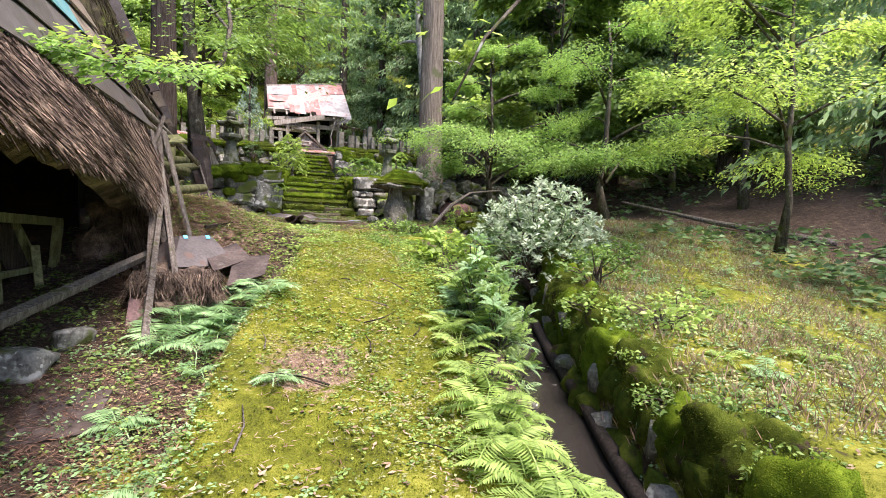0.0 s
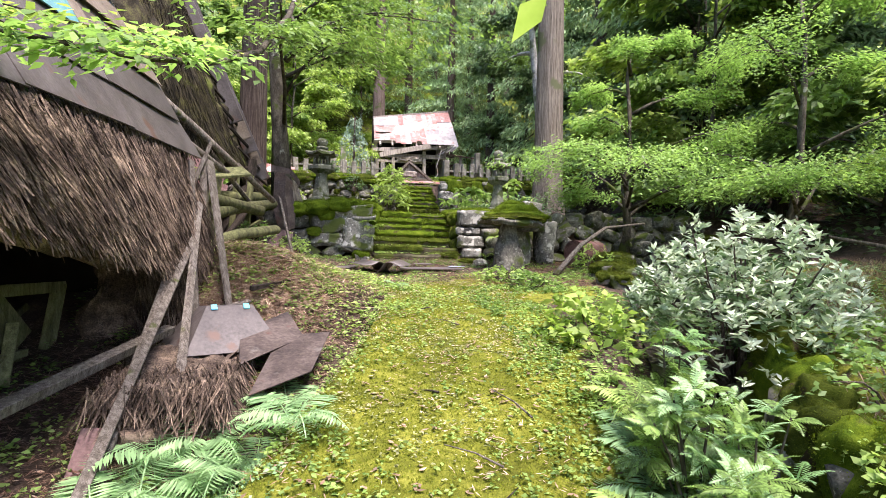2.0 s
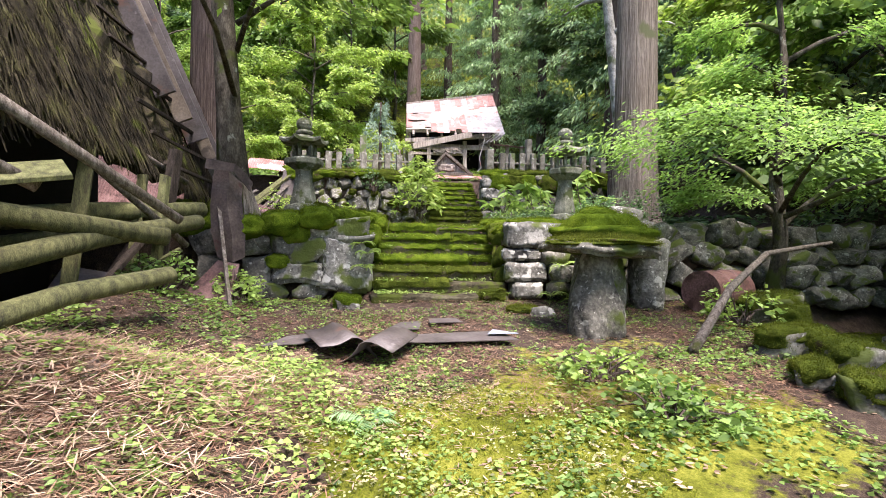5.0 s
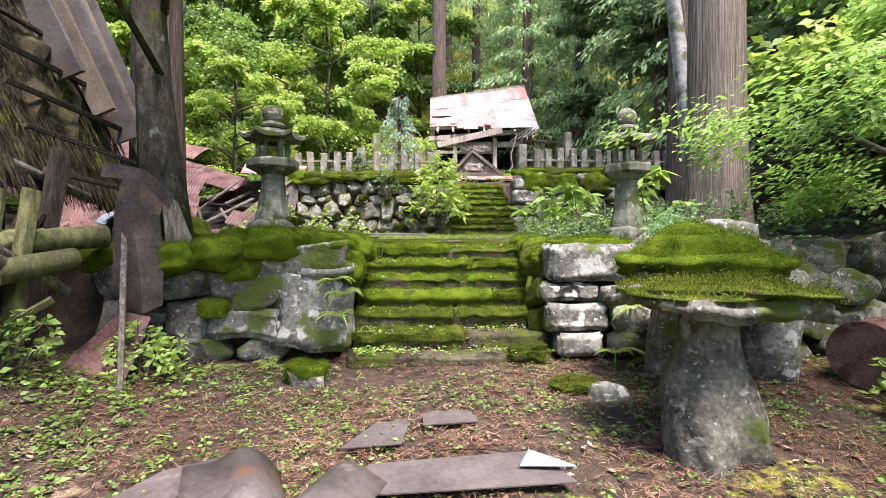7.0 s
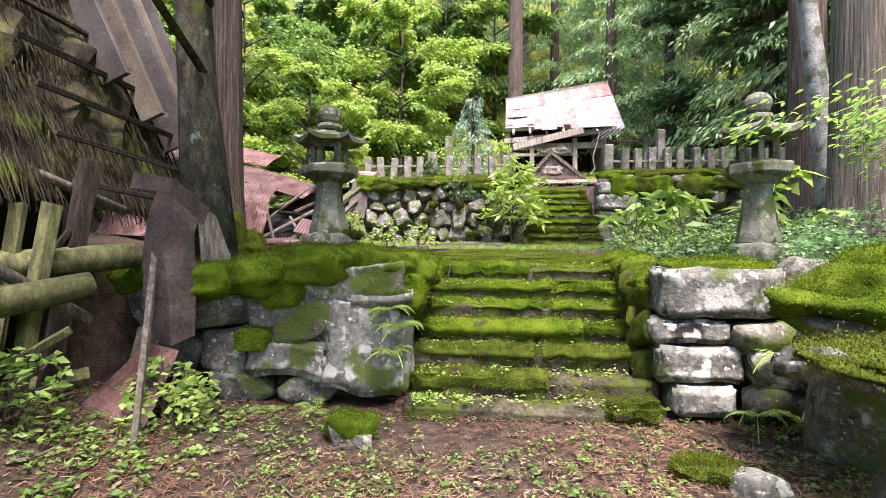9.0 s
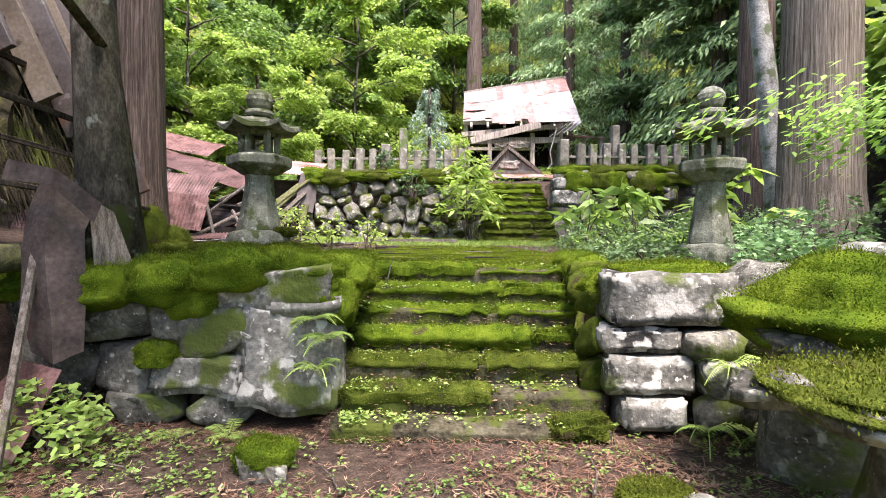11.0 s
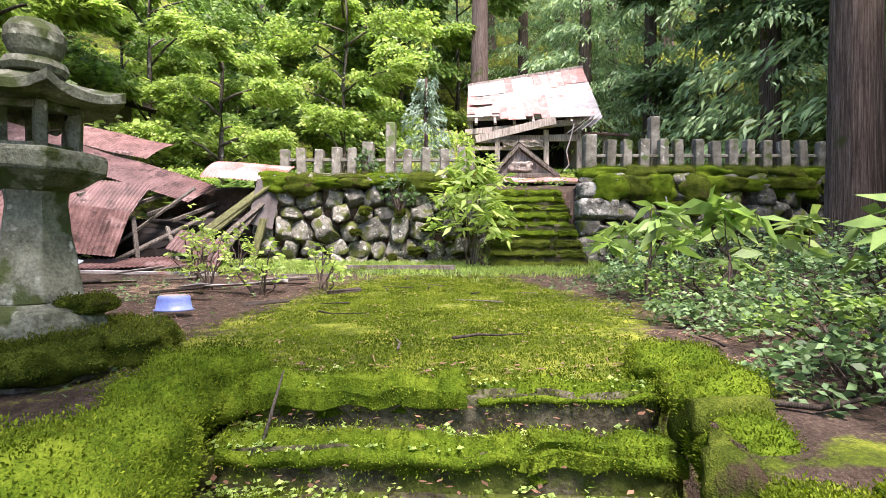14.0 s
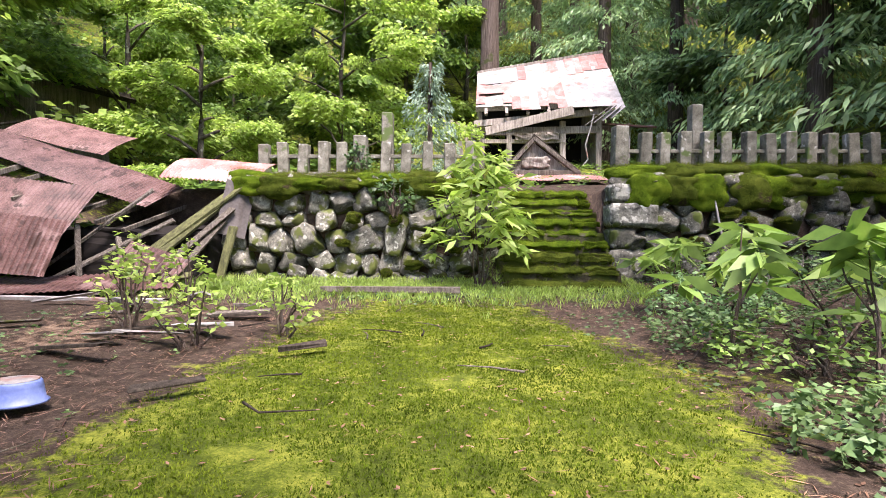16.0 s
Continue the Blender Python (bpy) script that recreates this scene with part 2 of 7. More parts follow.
def tube(points, radii, sides=8, wob=0.0, rng=random):
    """A tapered tube through points, closed at its ends."""
    bm = bmesh.new()
    rings = []
    pts = [Vector(p) for p in points]
    for i, (p, r) in enumerate(zip(pts, radii)):
        d = (pts[min(i + 1, len(pts) - 1)] - pts[max(i - 1, 0)]).normalized()
        q = d.to_track_quat("Z", "Y")
        ring = []
        for k in range(sides):
            a = 2 * math.pi * k / sides
            rr = r * (1 + rng.uniform(-wob, wob))
            ring.append(bm.verts.new(p + q @ Vector((rr * math.cos(a), rr * math.sin(a), 0))))
        rings.append(ring)
    for a, b in zip(rings, rings[1:]):
        for k in range(sides):
            bm.faces.new((a[k], a[(k + 1) % sides], b[(k + 1) % sides], b[k]))
    bm.faces.new(rings[0][::-1])
    bm.faces.new(rings[-1])
    return bm


def lathe(profile, sides=24):
    """A turned body: profile of (radius, z); sides 4 and 6 give square and six-sided bodies."""
    bm = bmesh.new()
    rings = []
    for r, z in profile:
        rings.append([bm.verts.new((r * math.cos(2 * math.pi * (k + 0.5) / sides), r * math.sin(2 * math.pi * (k + 0.5) / sides), z)) for k in range(sides)])
    for a, b in zip(rings, rings[1:]):
        for k in range(sides):
            bm.faces.new((a[k], a[(k + 1) % sides], b[(k + 1) % sides], b[k]))
    bm.faces.new(rings[0][::-1])
    bm.faces.new(rings[-1])
    return bm


def rock(size, seed, detail=2, rough=0.18, flat=0.55):
    """A broken stone: a ball cut by a few planes, then roughened."""
    bm = bmesh.new()
    bmesh.ops.create_icosphere(bm, subdivisions=detail, radius=0.5)
    off = Vector((seed * 3.7, seed * 1.3, seed * 2.1))
    rng = random.Random(int(seed * 1000))
    cuts = []
    for ax in ((1, 0, 0), (-1, 0, 0), (0, 1, 0), (0, -1, 0), (0, 0, 1), (0, 0, -1)):
        cuts.append((Vector([c + rng.uniform(-0.3, 0.3) for c in ax]).normalized(), rng.uniform(0.3, 0.4)))
    for _ in range(5):
        cuts.append((Vector([rng.gauss(0, 1) for _ in range(3)]).normalized(), rng.uniform(0.36, 0.46)))
    for v in bm.verts:
        c = v.co * 1.25
        for nrm, d in cuts:
            e = c.dot(nrm) - d
            if e > 0:
                c = c - nrm * e * 0.92
        c *= 1.22 * (1 + 0.5 * rough * noise.noise(c * 3 + off) + 0.3 * rough * noise.noise(c * 9 + off))
        v.co = Vector((c.x * size[0], c.y * size[1], c.z * size[2]))
    return bm


def fuzz(ob, n, size, mat, seed=1, upward=0.25):
    """Short moss shoots all over a pad, as one part of it."""
    me = ob.data
    k = len(me.polygons)
    cen, nrm, area = np.zeros(3 * k), np.zeros(3 * k), np.zeros(k)
    me.polygons.foreach_get("center", cen)
    me.polygons.foreach_get("normal", nrm)
    me.polygons.foreach_get("area", area)
    cen, nrm = cen.reshape(-1, 3), nrm.reshape(-1, 3)
    area = area * (nrm[:, 2] > -0.35)
    rng = np.random.default_rng(seed)
    i = rng.choice(k, n, p=area / area.sum())
    P = cen[i] + rng.normal(0, 1, (n, 3)) * np.sqrt(area[i])[:, None] * 0.6 - nrm[i] * size * 0.2
    D = nrm[i] + rng.normal(0, 0.55, (n, 3)) + np.array([0, 0, upward])
    D /= np.linalg.norm(D, axis=1)[:, None]
    S = np.cross(D, rng.normal(size=(n, 3)))
    S /= np.linalg.norm(S, axis=1)[:, None]
    s = size * rng.uniform(0.5, 1.4, (n, 1))
    f = quads("moss_fur", np.stack([P, P + D * s * 0.5 + S * s * 0.22, P + D * s, P + D * s * 0.5 - S * s * 0.22], 1), mat, ob)
    f["kind"] = "stuff"
    return f


# ---- the ground ----
def lerp(x, xs, ys):
    return np.interp(x, xs, ys)


def sm(x, a, b):
    t = np.clip((x - a) / (b - a), 0, 1)
    return t * t * (3 - 2 * t)


def slope_z(y):
    return lerp(y, [-30, -5, 0, 3, 4.86, 7.04, 8.56, 12.3, 14], [-2.5, -0.5, 0.0, 0.38, 0.82, 1.36, 1.66, 2.02, 2.2])


def path_left(y):
    return lerp(y, [-5, 2, 3.5, 5.5, 7.5, 9.6, 12], [-0.9, -0.5, -0.1, 0.45, 1.3, 1.9, 0.8])


def path_right(y):
    return lerp(y, [-5, 2.6, 3.7, 5.35, 7.2, 9.7, 11.5, 13], [1.3, 1.87, 2.11, 2.57, 3.13, 3.6, 4.6, 6.5])


def stream_x(y):
    return lerp(y, [-8, 0, 3, 4.3, 5.9, 7.2, 9.1, 11, 13, 16], [1.8, 2.5, 3.2, 3.6, 4.3, 5.0, 6.2, 7.3, 8.6, 12])


def height(x, y):
    x, y = np.asarray(x, float), np.asarray(y, float)
    low = slope_z(y)
    pl, pr, sx = path_left(y), path_right(y), stream_x(y)
    # lower yard left of the path, beside the ruined house
    low = low - 0.42 * sm(pl - x, 0.0, 0.22) * sm(-y, -9.4, -8.4)
    # heap of fallen thatch and earth
    low = low + 0.55 * np.exp(-(((x + 0.1) / 1.2) ** 2 + ((y - 10.1) / 0.95) ** 2)) + 0.45 * np.exp(-(((x + 0.7) / 0.8) ** 2 + ((y - 12.6) / 1.5) ** 2))
    # stream bed
    bed = slope_z(y) - 0.95
    d = np.abs(x - sx)
    wid = lerp(y, [0, 4.8, 6.6, 8.2, 11, 14], [0.75, 0.75, 1.25, 1.2, 0.9, 1.2])
    k = (1 - sm(d, wid * 0.55, wid)) * (1 - sm(y, 13.5, 15))
    low = low * (1 - k) + bed * k
    right = sm(x - sx, 0.5, 1.2)
    low = low + right * (0.25 + 0.35 * sm(x, 8, 14) + 0.32 * np.clip(x - 13, 0, 40))
    # terrace behind the lower walls
    terr = lerp(y, [15, 16, 19, 22, 24, 26], [3.36, 3.4, 3.47, 3.57, 3.72, 3.8])
    terr = terr + 0.02 * np.clip(np.abs(x - 3) - 2, 0, 30)
    upper = 5.32 + 0.2 * np.clip(y - 25.5, 0, 100)
    stair = (x > 1.95) & (x < 4.08)
    ramp = lerp(y, [13.5, 14.15, 14.3, 15.95], [2.14, 2.2, 2.22, 3.1])
    e1 = np.where(stair, 0, sm(y, 14.75, 15.0))
    z = low * (1 - e1) + terr * e1
    z = np.where(stair & (y > 13.5), np.where(y < 15.95, ramp, terr), z)
    st2 = (x > 3.65) & (x < 5.8)
    e2 = np.where(st2, 0, sm(y, 24.15, 24.35)) * sm(x, -5, -2.0)
    ramp2 = lerp(y, [22.7, 25.2], [3.4, 5.1])
    z = np.where(y > 20, z * (1 - e2) + upper * e2, z)
    z = np.where(st2 & (y > 22.7), np.where(y < 25.2, ramp2, upper), z)
    # hillsides round the clearing
    hill = 0.75 * np.clip(y - 39, 0, 80) + 0.55 * np.clip(-x - 5 + 0.12 * (y - 20), 0, 60) * sm(y, 17, 30)
    hill = hill + 0.6 * np.clip(x - 13, 0, 60) * sm(y, 16, 24) + 0.25 * np.clip(-x - 11, 0, 60) * sm(-y, -20, -8)
    return z + hill


def gz(x, y):
    return float(height(x, y))


def ground_axis(lo, hi, knots):
    out, p = [lo], lo
    while p < hi:
        p += float(np.interp(p, [k[0] for k in knots], [k[1] for k in knots]))
        out.append(p)
    return np.array(out)


def fbm(x, y, s, seed=0.0):
    o = np.zeros(x.shape)
    f = o.ravel()
    xr, yr = x.ravel() * s, y.ravel() * s
    for i in range(len(f)):
        p = Vector((xr[i], yr[i], seed))
        f[i] = noise.noise(p) + 0.5 * noise.noise(p * 2.1) + 0.25 * noise.noise(p * 4.3)
    return f.reshape(x.shape)


gx = ground_axis(-90, 95, [(-90, 9), (-15, 1.2), (-5, 0.3), (-1.5, 0.07), (6.5, 0.07), (10, 0.25), (20, 1.2), (95, 9)])
gy = ground_axis(-40, 120, [(-40, 6), (-6, 0.8), (0, 0.14), (2, 0.07), (19, 0.07), (25, 0.1), (30, 0.4), (45, 1.5), (120, 8)])
GX, GY = np.meshgrid(gx, gy)
GZ = height(GX, GY)
_rough = fbm(GX, GY, 1.6, 3.1)
GZ = GZ + 0.03 * _rough + 0.25 * fbm(GX, GY, 0.13, 8.0) * sm(np.hypot(GX - 3, GY - 14), 14, 30)
def ground_material():
    m = bpy.data.materials.new("mossy_forest_ground")
    m.use_nodes = True
    nt = m.node_tree
    N, L = nt.nodes, nt.links
    b = N["Principled BSDF"]
    co = N.new("ShaderNodeTexCoord")

    def nz(scale, detail=6, rough=0.65):
        n = N.new("ShaderNodeTexNoise")
        n.inputs["Scale"].default_value, n.inputs["Detail"].default_value, n.inputs["Roughness"].default_value = scale, detail, rough
        L.new(co.outputs["Object"], n.inputs[0])
        return n.outputs[0]

    def ramp(src, *stops):
        r = N.new("ShaderNodeValToRGB")
        el = r.color_ramp.elements
        el[0].position, el[0].color = stops[0][0], (*stops[0][1], 1)
        el[1].position, el[1].color = stops[-1][0], (*stops[-1][1], 1)
        for p, c in stops[1:-1]:
            e = el.new(p)
            e.color = (*c, 1)
        L.new(src, r.inputs[0])
        return r.outputs[0]

    def mix(f, a, c):
        x = N.new("ShaderNodeMix")
        x.data_type = "RGBA"
        L.new(f, x.inputs[0]), L.new(a, x.inputs[6]), L.new(c, x.inputs[7])
        return x.outputs[2]

    def mth(op, a, c):
        x = N.new("ShaderNodeMath")
        x.operation = op
        for i, s in enumerate((a, c)):
            if isinstance(s, float):
                x.inputs[i].default_value = s
            else:
                L.new(s, x.inputs[i])
        return x.outputs[0]

    att = N.new("ShaderNodeAttribute")
    att.attribute_name = "cover"
    sep = N.new("ShaderNodeSeparateColor")
    L.new(att.outputs["Color"], sep.inputs[0])
    fine, mid, big = nz(70, 5, 0.7), nz(9), nz(1.7)
    soil = ramp(mth("ADD", mth("MULTIPLY", fine, 0.55), mth("MULTIPLY", mid, 0.45)), (0.34, (0.022, 0.015, 0.011)), (0.5, (0.064, 0.046, 0.034)), (0.62, (0.13, 0.095, 0.07)), (0.75, (0.27, 0.21, 0.155)))
    moss = ramp(mth("ADD", mth("MULTIPLY", fine, 0.28), mth("ADD", mth("MULTIPLY", mid, 0.3), mth("MULTIPLY", big, 0.42))), (0.36, (0.03, 0.036, 0.006)), (0.5, (0.125, 0.142, 0.014)), (0.62, (0.28, 0.285, 0.045)))
    deep = ramp(mth("ADD", mth("MULTIPLY", fine, 0.28), mth("ADD", mth("MULTIPLY", mid, 0.3), mth("MULTIPLY", big, 0.42))), (0.37, (0.022, 0.032, 0.005)), (0.49, (0.078, 0.11, 0.01)), (0.61, (0.26, 0.285, 0.04)))
    moss = mix(sep.outputs[2], moss, deep)
    straw = ramp(mth("ADD", mth("MULTIPLY", fine, 0.6), mth("MULTIPLY", mid, 0.4)), (0.36, (0.05, 0.033, 0.024)), (0.5, (0.2, 0.135, 0.09)), (0.66, (0.42, 0.32, 0.23)))
    edge = mth("ADD", mth("MULTIPLY", mth("ADD", mid, -0.5), 1.1), mth("MULTIPLY", mth("ADD", big, -0.5), 1.1))

    def mask(ch):
        return ramp(mth("ADD", sep.outputs[ch], edge), (0.42, (0, 0, 0)), (0.6, (1, 1, 1)))

    col = mix(mask(1), mix(mask(0), soil, moss), straw)
    L.new(col, b.inputs["Base Color"])
    b.inputs["Roughness"].default_value, b.inputs["Specular IOR Level"].default_value = 0.95, 0.12
    bp = N.new("ShaderNodeBump")
    bp.inputs["Strength"].default_value, bp.inputs["Distance"].default_value = 0.9, 0.03
    L.new(mth("ADD", fine, mid), bp.inputs["Height"])
    L.new(bp.outputs[0], b.inputs["Normal"])
    return m


def blob(x, y, cx, cy, rx, ry):
    return np.exp(-(((x - cx) / rx) ** 2 + ((y - cy) / ry) ** 2))


def moss_cover(x, y):
    on_path = sm(x, path_left(y) - 0.2, path_left(y) + 0.1) * (1 - sm(x, path_right(y), path_right(y) + 0.5)) * (1 - sm(y, 9.5, 11.5))
    terr = blob(x, y, 3.0, 18.3, 1.8, 3.3) * sm(y, 15.2, 15.8) - 0.6 * blob(x, y, 4.9, 21.3, 0.5, 1.8) - 0.45 * blob(x, y, 0.2, 19.0, 1.2, 2.5) - 0.4 * blob(x, y, 5.0, 16.8, 0.6, 0.8)
    walltop = sm(y, 15.0, 15.1) * (1 - sm(y, 15.1, 15.5)) * 0.6
    right = sm(x - stream_x(y), 0.2, 0.8) * 0.5 * (1 - sm(y, 11, 14)) * (1 - sm(x, 9, 14))
    return np.clip(on_path * 0.92 + 1.25 * terr + walltop + right + 0.16 + 0.6 * blob(x, y, 8.0, 12.3, 1.6, 2.0) + 0.6 * blob(x, y, 4.3, 10.4, 1.3, 1.7) + 0.45 * sm(np.hypot(x - 3, y - 14), 13, 20) + 0.4 * blob(x, y, -0.3, 3.2, 0.9, 1.5), 0, 1)


def straw_cover(x, y):
    return np.clip(1.0 * blob(x, y, -0.1, 9.7, 1.4, 1.6) + 0.7 * blob(x, y, 0.95, 4.4, 0.7, 0.6) + 0.6 * blob(x, y, 1.6, 11.3, 1.8, 1.0) + 0.5 * blob(x, y, -0.6, 19.5, 1.3, 2.0), 0, 1)


ny, nx = GX.shape
_idx = np.arange(nx * ny).reshape(ny, nx)
_f = np.stack([_idx[:-1, :-1], _idx[:-1, 1:], _idx[1:, 1:], _idx[1:, :-1]], -1).reshape(-1, 4)
_me = bpy.data.meshes.new("ground")
_me.from_pydata(np.stack([GX, GY, GZ], -1).reshape(-1, 3).tolist(), [], _f.tolist())
_att = _me.color_attributes.new("cover", "FLOAT_COLOR", "POINT")
_mc, _sc = moss_cover(GX, GY), straw_cover(GX, GY)
_att.data.foreach_set("color", np.stack([_mc, _sc, sm(GY, 14.0, 14.8), np.ones_like(_mc)], -1).astype(np.float32).ravel())
_me.shade_smooth()
_me.materials.append(ground_material())
ground = tagged(new("ground", _me), "mossy forest ground with soil and fallen needles", "ground", kind="structure")


# ---- stairs ----
def ragged(bm, seed, amp, freq=4.0):
    off = Vector((seed * 5.1, seed * 2.3, 0.7))
    for v in bm.verts:
        c = v.co
        v.co = c + amp * Vector((noise.noise(c * freq + off), noise.noise(c * freq + off * 2), noise.noise(c * freq + off * 3)))
    return bm


def slab(size, m=Matrix(), cuts=3, amp=0.02, seed=1.0, bevel=0.012, freq=4.0):
    """An uneven block with its long sides cut, so that it can be bent."""
    bm = bmesh.new()
    bmesh.ops.create_cube(bm, size=1, matrix=Matrix.Diagonal((*size, 1)))
    if bevel:
        bmesh.ops.bevel(bm, geom=bm.edges[:], offset=bevel, segments=2, affect="EDGES")
    bmesh.ops.subdivide_edges(bm, edges=[e for e in bm.edges if e.calc_length() > max(size) / (cuts + 1)], cuts=cuts, use_grid_fill=True)
    ragged(bm, seed, amp, freq)
    bm.transform(m)
    return bm


def flight(name, label, x0, x1, steps):
    """steps: (front y, top z, depth) from below."""
    st = thing(name, label, "stairs", at=(0, 0, 0))
    for i, (y, z, depth) in enumerate(steps):
        w = x1 - x0 + (0.12 if x0 < 3 and i > 3 else 0)
        off = 0.05 * math.sin(i * 2.3)
        part("step", slab((w, depth, 0.3), pose((x0 + x1) / 2 + off, y + depth / 2, z - 0.19), 9, 0.035, i + 1, 0.02, 3), STEP, st, smooth=True)
        rng = random.Random(i * 7 + int(x0))
        x = x0 + 0.04
        while x < x0 + w - 0.2:
            pw = min(rng.uniform(0.8, 1.6), x0 + w - x)
            if i > 1 or rng.random() < 0.7:
                part("moss_pad", slab((pw * 1.04, depth * rng.uniform(0.5, 0.68), rng.uniform(0.13, 0.18)), pose(x + pw / 2, y + depth * 0.19, z - 0.062 + rng.uniform(-0.012, 0.008)), 16, 0.045, i + x, 0.05, 7), MOSS if i > 2 else MOSS_DARK, st, smooth=True)
            x += pw
    return st


flight("stone_stairs", "worn stone stairs covered with thick green moss", 2.05, 4.08,
       [(14.2, 2.36, 0.36), (14.46, 2.53, 0.36), (14.73, 2.7, 0.36), (15.02, 2.88, 0.36), (15.3, 3.05, 0.36), (15.58, 3.22, 0.38), (15.86, 3.41, 0.4)])
flight("stone_stairs", "narrow overgrown stone stairs up to the shrine", 3.85, 5.7,
       [(22.75 + 0.3 * i, 3.75 + 0.2 * i, 0.4) for i in range(9)])


# ---- dry stone walls ----
def stone_wall(label, x0, x1, y, z0, z1, size, seed, group="retaining walls", moss=True, mat=STONE):
    rng = random.Random(seed)
    w = thing("retaining_wall", label, "stone wall", group)
    kinds = []
    for k in range(6):
        bm = rock((1, 1, 1), seed + k * 1.7, 3, 0.3)
        for f in bm.faces:
            f.smooth = True
        me = bpy.data.meshes.new("stone")
        bm.to_mesh(me)
        bm.free()
        me.materials.append(mat)
        kinds.append(me)
    z = z0
    while z < z1 - 0.1:
        h = min(size * rng.uniform(0.72, 1.05), z1 - z + 0.06)
        x = x0 + rng.uniform(-0.1, 0.05)
        while x < x1:
            sw = size * rng.uniform(0.7, 1.5)
            sw = min(sw, x1 - x + 0.12)
            if sw < 0.12:
                break
            ob = new("stone", rng.choice(kinds))
            ob.parent = w
            hh = h * rng.uniform(0.85, 1.3)
            ob.matrix_basis = pose(x + sw / 2, y + 0.1 * (z - z0) + rng.uniform(-0.05, 0.05), z + h / 2 + rng.uniform(-0.04, 0.04), rng.uniform(-25, 25), rng.uniform(-30, 30), rng.choice((0, 90, 180, 270)) + rng.uniform(-25, 25)) @ Matrix.Diagonal((sw * 1.02, size * 1.0, hh, 1))
            x += sw
        z += h * 0.93
    part("earth_core", boxed((x1 - x0, 0.3, z1 - z0 + 0.1), pose((x0 + x1) / 2, y + 0.3, (z0 + z1) / 2 - 0.1), 0.0), SOIL, w)
    if moss:
        n = max(1, int((x1 - x0) / 0.7))
        for i in range(n):
            xx = x0 + (i + 0.5) * (x1 - x0) / n
            part("moss_pad", moss_pad((x1 - x0) / n * 1.25, rng.uniform(0.7, 0.95), rng.uniform(0.3, 0.46), seed + i, (xx, y + 0.2 + 0.1 * (z1 - z0), z1 - 0.02)), MOSS_DARK if i % 3 else MOSS, w, smooth=True)
    return w


def moss_pad(w, d, h, seed, at, amp=0.2):
    bm = bmesh.new()
    bmesh.ops.create_icosphere(bm, subdivisions=4, radius=0.5)
    off = Vector((seed * 1.9, seed * 3.3, 1.1))
    for v in bm.verts:
        c = v.co.copy()
        k = (abs(c.x * 2) ** 3 + abs(c.y * 2) ** 3 + abs(c.z * 2) ** 3) ** (1 / 3)
        c = c / max(k, 0.2)
        c *= 1 + amp * 1.5 * noise.noise(c * 2.6 + off) + 0.06 * noise.noise(c * 12 + off) + 0.035 * noise.noise(c * 30 + off)
        v.co = Vector((c.x * w, c.y * d, c.z * h)) + Vector(at)
    return bm


def block(w, name, x0, x1, y, z0, z1, depth, seed, mat=STONE_BARE, amp=0.03):
    return part(name, slab((x1 - x0, depth, z1 - z0), pose((x0 + x1) / 2, y + depth / 2, (z0 + z1) / 2), 5, amp, seed, 0.03, 5), mat, w, smooth=True)


wr = thing("retaining_wall", "wall end of large squared pale stone blocks", "stone wall", "retaining walls")
block(wr, "stone", 4.12, 5.06, 14.34, 3.03, 3.42, 0.4, 1)
block(wr, "stone", 4.06, 4.64, 14.36, 2.82, 3.01, 0.4, 2)
block(wr, "stone", 4.09, 4.74, 14.34, 2.51, 2.8, 0.4, 3)
block(wr, "stone", 4.2, 4.68, 14.3, 2.24, 2.5, 0.4, 4)
part("stone", rock((0.42, 0.4, 0.3), 5), STONE_BARE, wr, smooth=True).matrix_basis = pose(4.98, 14.4, 2.64)
part("stone", rock((0.5, 0.4, 0.26), 6), STONE, wr, smooth=True).matrix_basis = pose(4.9, 14.45, 2.88)
part("stone", rock((0.5, 0.4, 0.3), 8), STONE, wr, smooth=True).matrix_basis = pose(5.0, 14.42, 2.36)
for k, (sx, sy, sz, sw) in enumerate([(4.2, 14.85, 3.16, 0.36), (4.22, 15.2, 3.2, 0.4), (4.26, 15.6, 3.3, 0.36), (4.12, 14.75, 2.85, 0.34), (4.14, 14.7, 2.6, 0.34)]):
    part("stone", rock((sw, sw, sw * 0.8), 50.5 + k, 3, 0.3, 0.6), MOSS_DARK, wr, smooth=True).matrix_basis = pose(sx, sy, sz, 0, k * 9, k * 40)
for k, (mx_, my_, mz_, mw_) in enumerate([(4.2, 14.86, 3.28, 0.42), (4.62, 14.64, 3.42, 0.8), (5.0, 14.84, 3.4, 0.5)]):
    part("moss_pad", moss_pad(mw_, 0.36, 0.13, 44.4 + k, (mx_, my_, mz_)), MOSS, wr, smooth=True)
part("earth_core", boxed((1.0, 0.3, 1.2), pose(4.6, 14.85, 2.7), 0), SOIL, wr)
stone_wall("low dry wall of dark mossy field stones", 5.1, 11.0, 14.42, 2.1, 3.4, 0.42, 21, moss=False)
wl = thing("retaining_wall", "low wall of large lichened boulders topped with moss", "stone wall", "retaining walls")
part("stone", slab((0.76, 0.55, 0.78), pose(1.68, 14.7, 2.7, -9, 7, 4), 7, 0.09, 3.3, 0.05, 2.6), STONE_BARE, wl, smooth=True)
part("stone", slab((0.58, 0.4, 0.13), pose(1.82, 14.62, 3.14, 0, -3, 4), 7, 0.05, 4.6, 0.03, 4), STONE_BARE, wl, smooth=True)
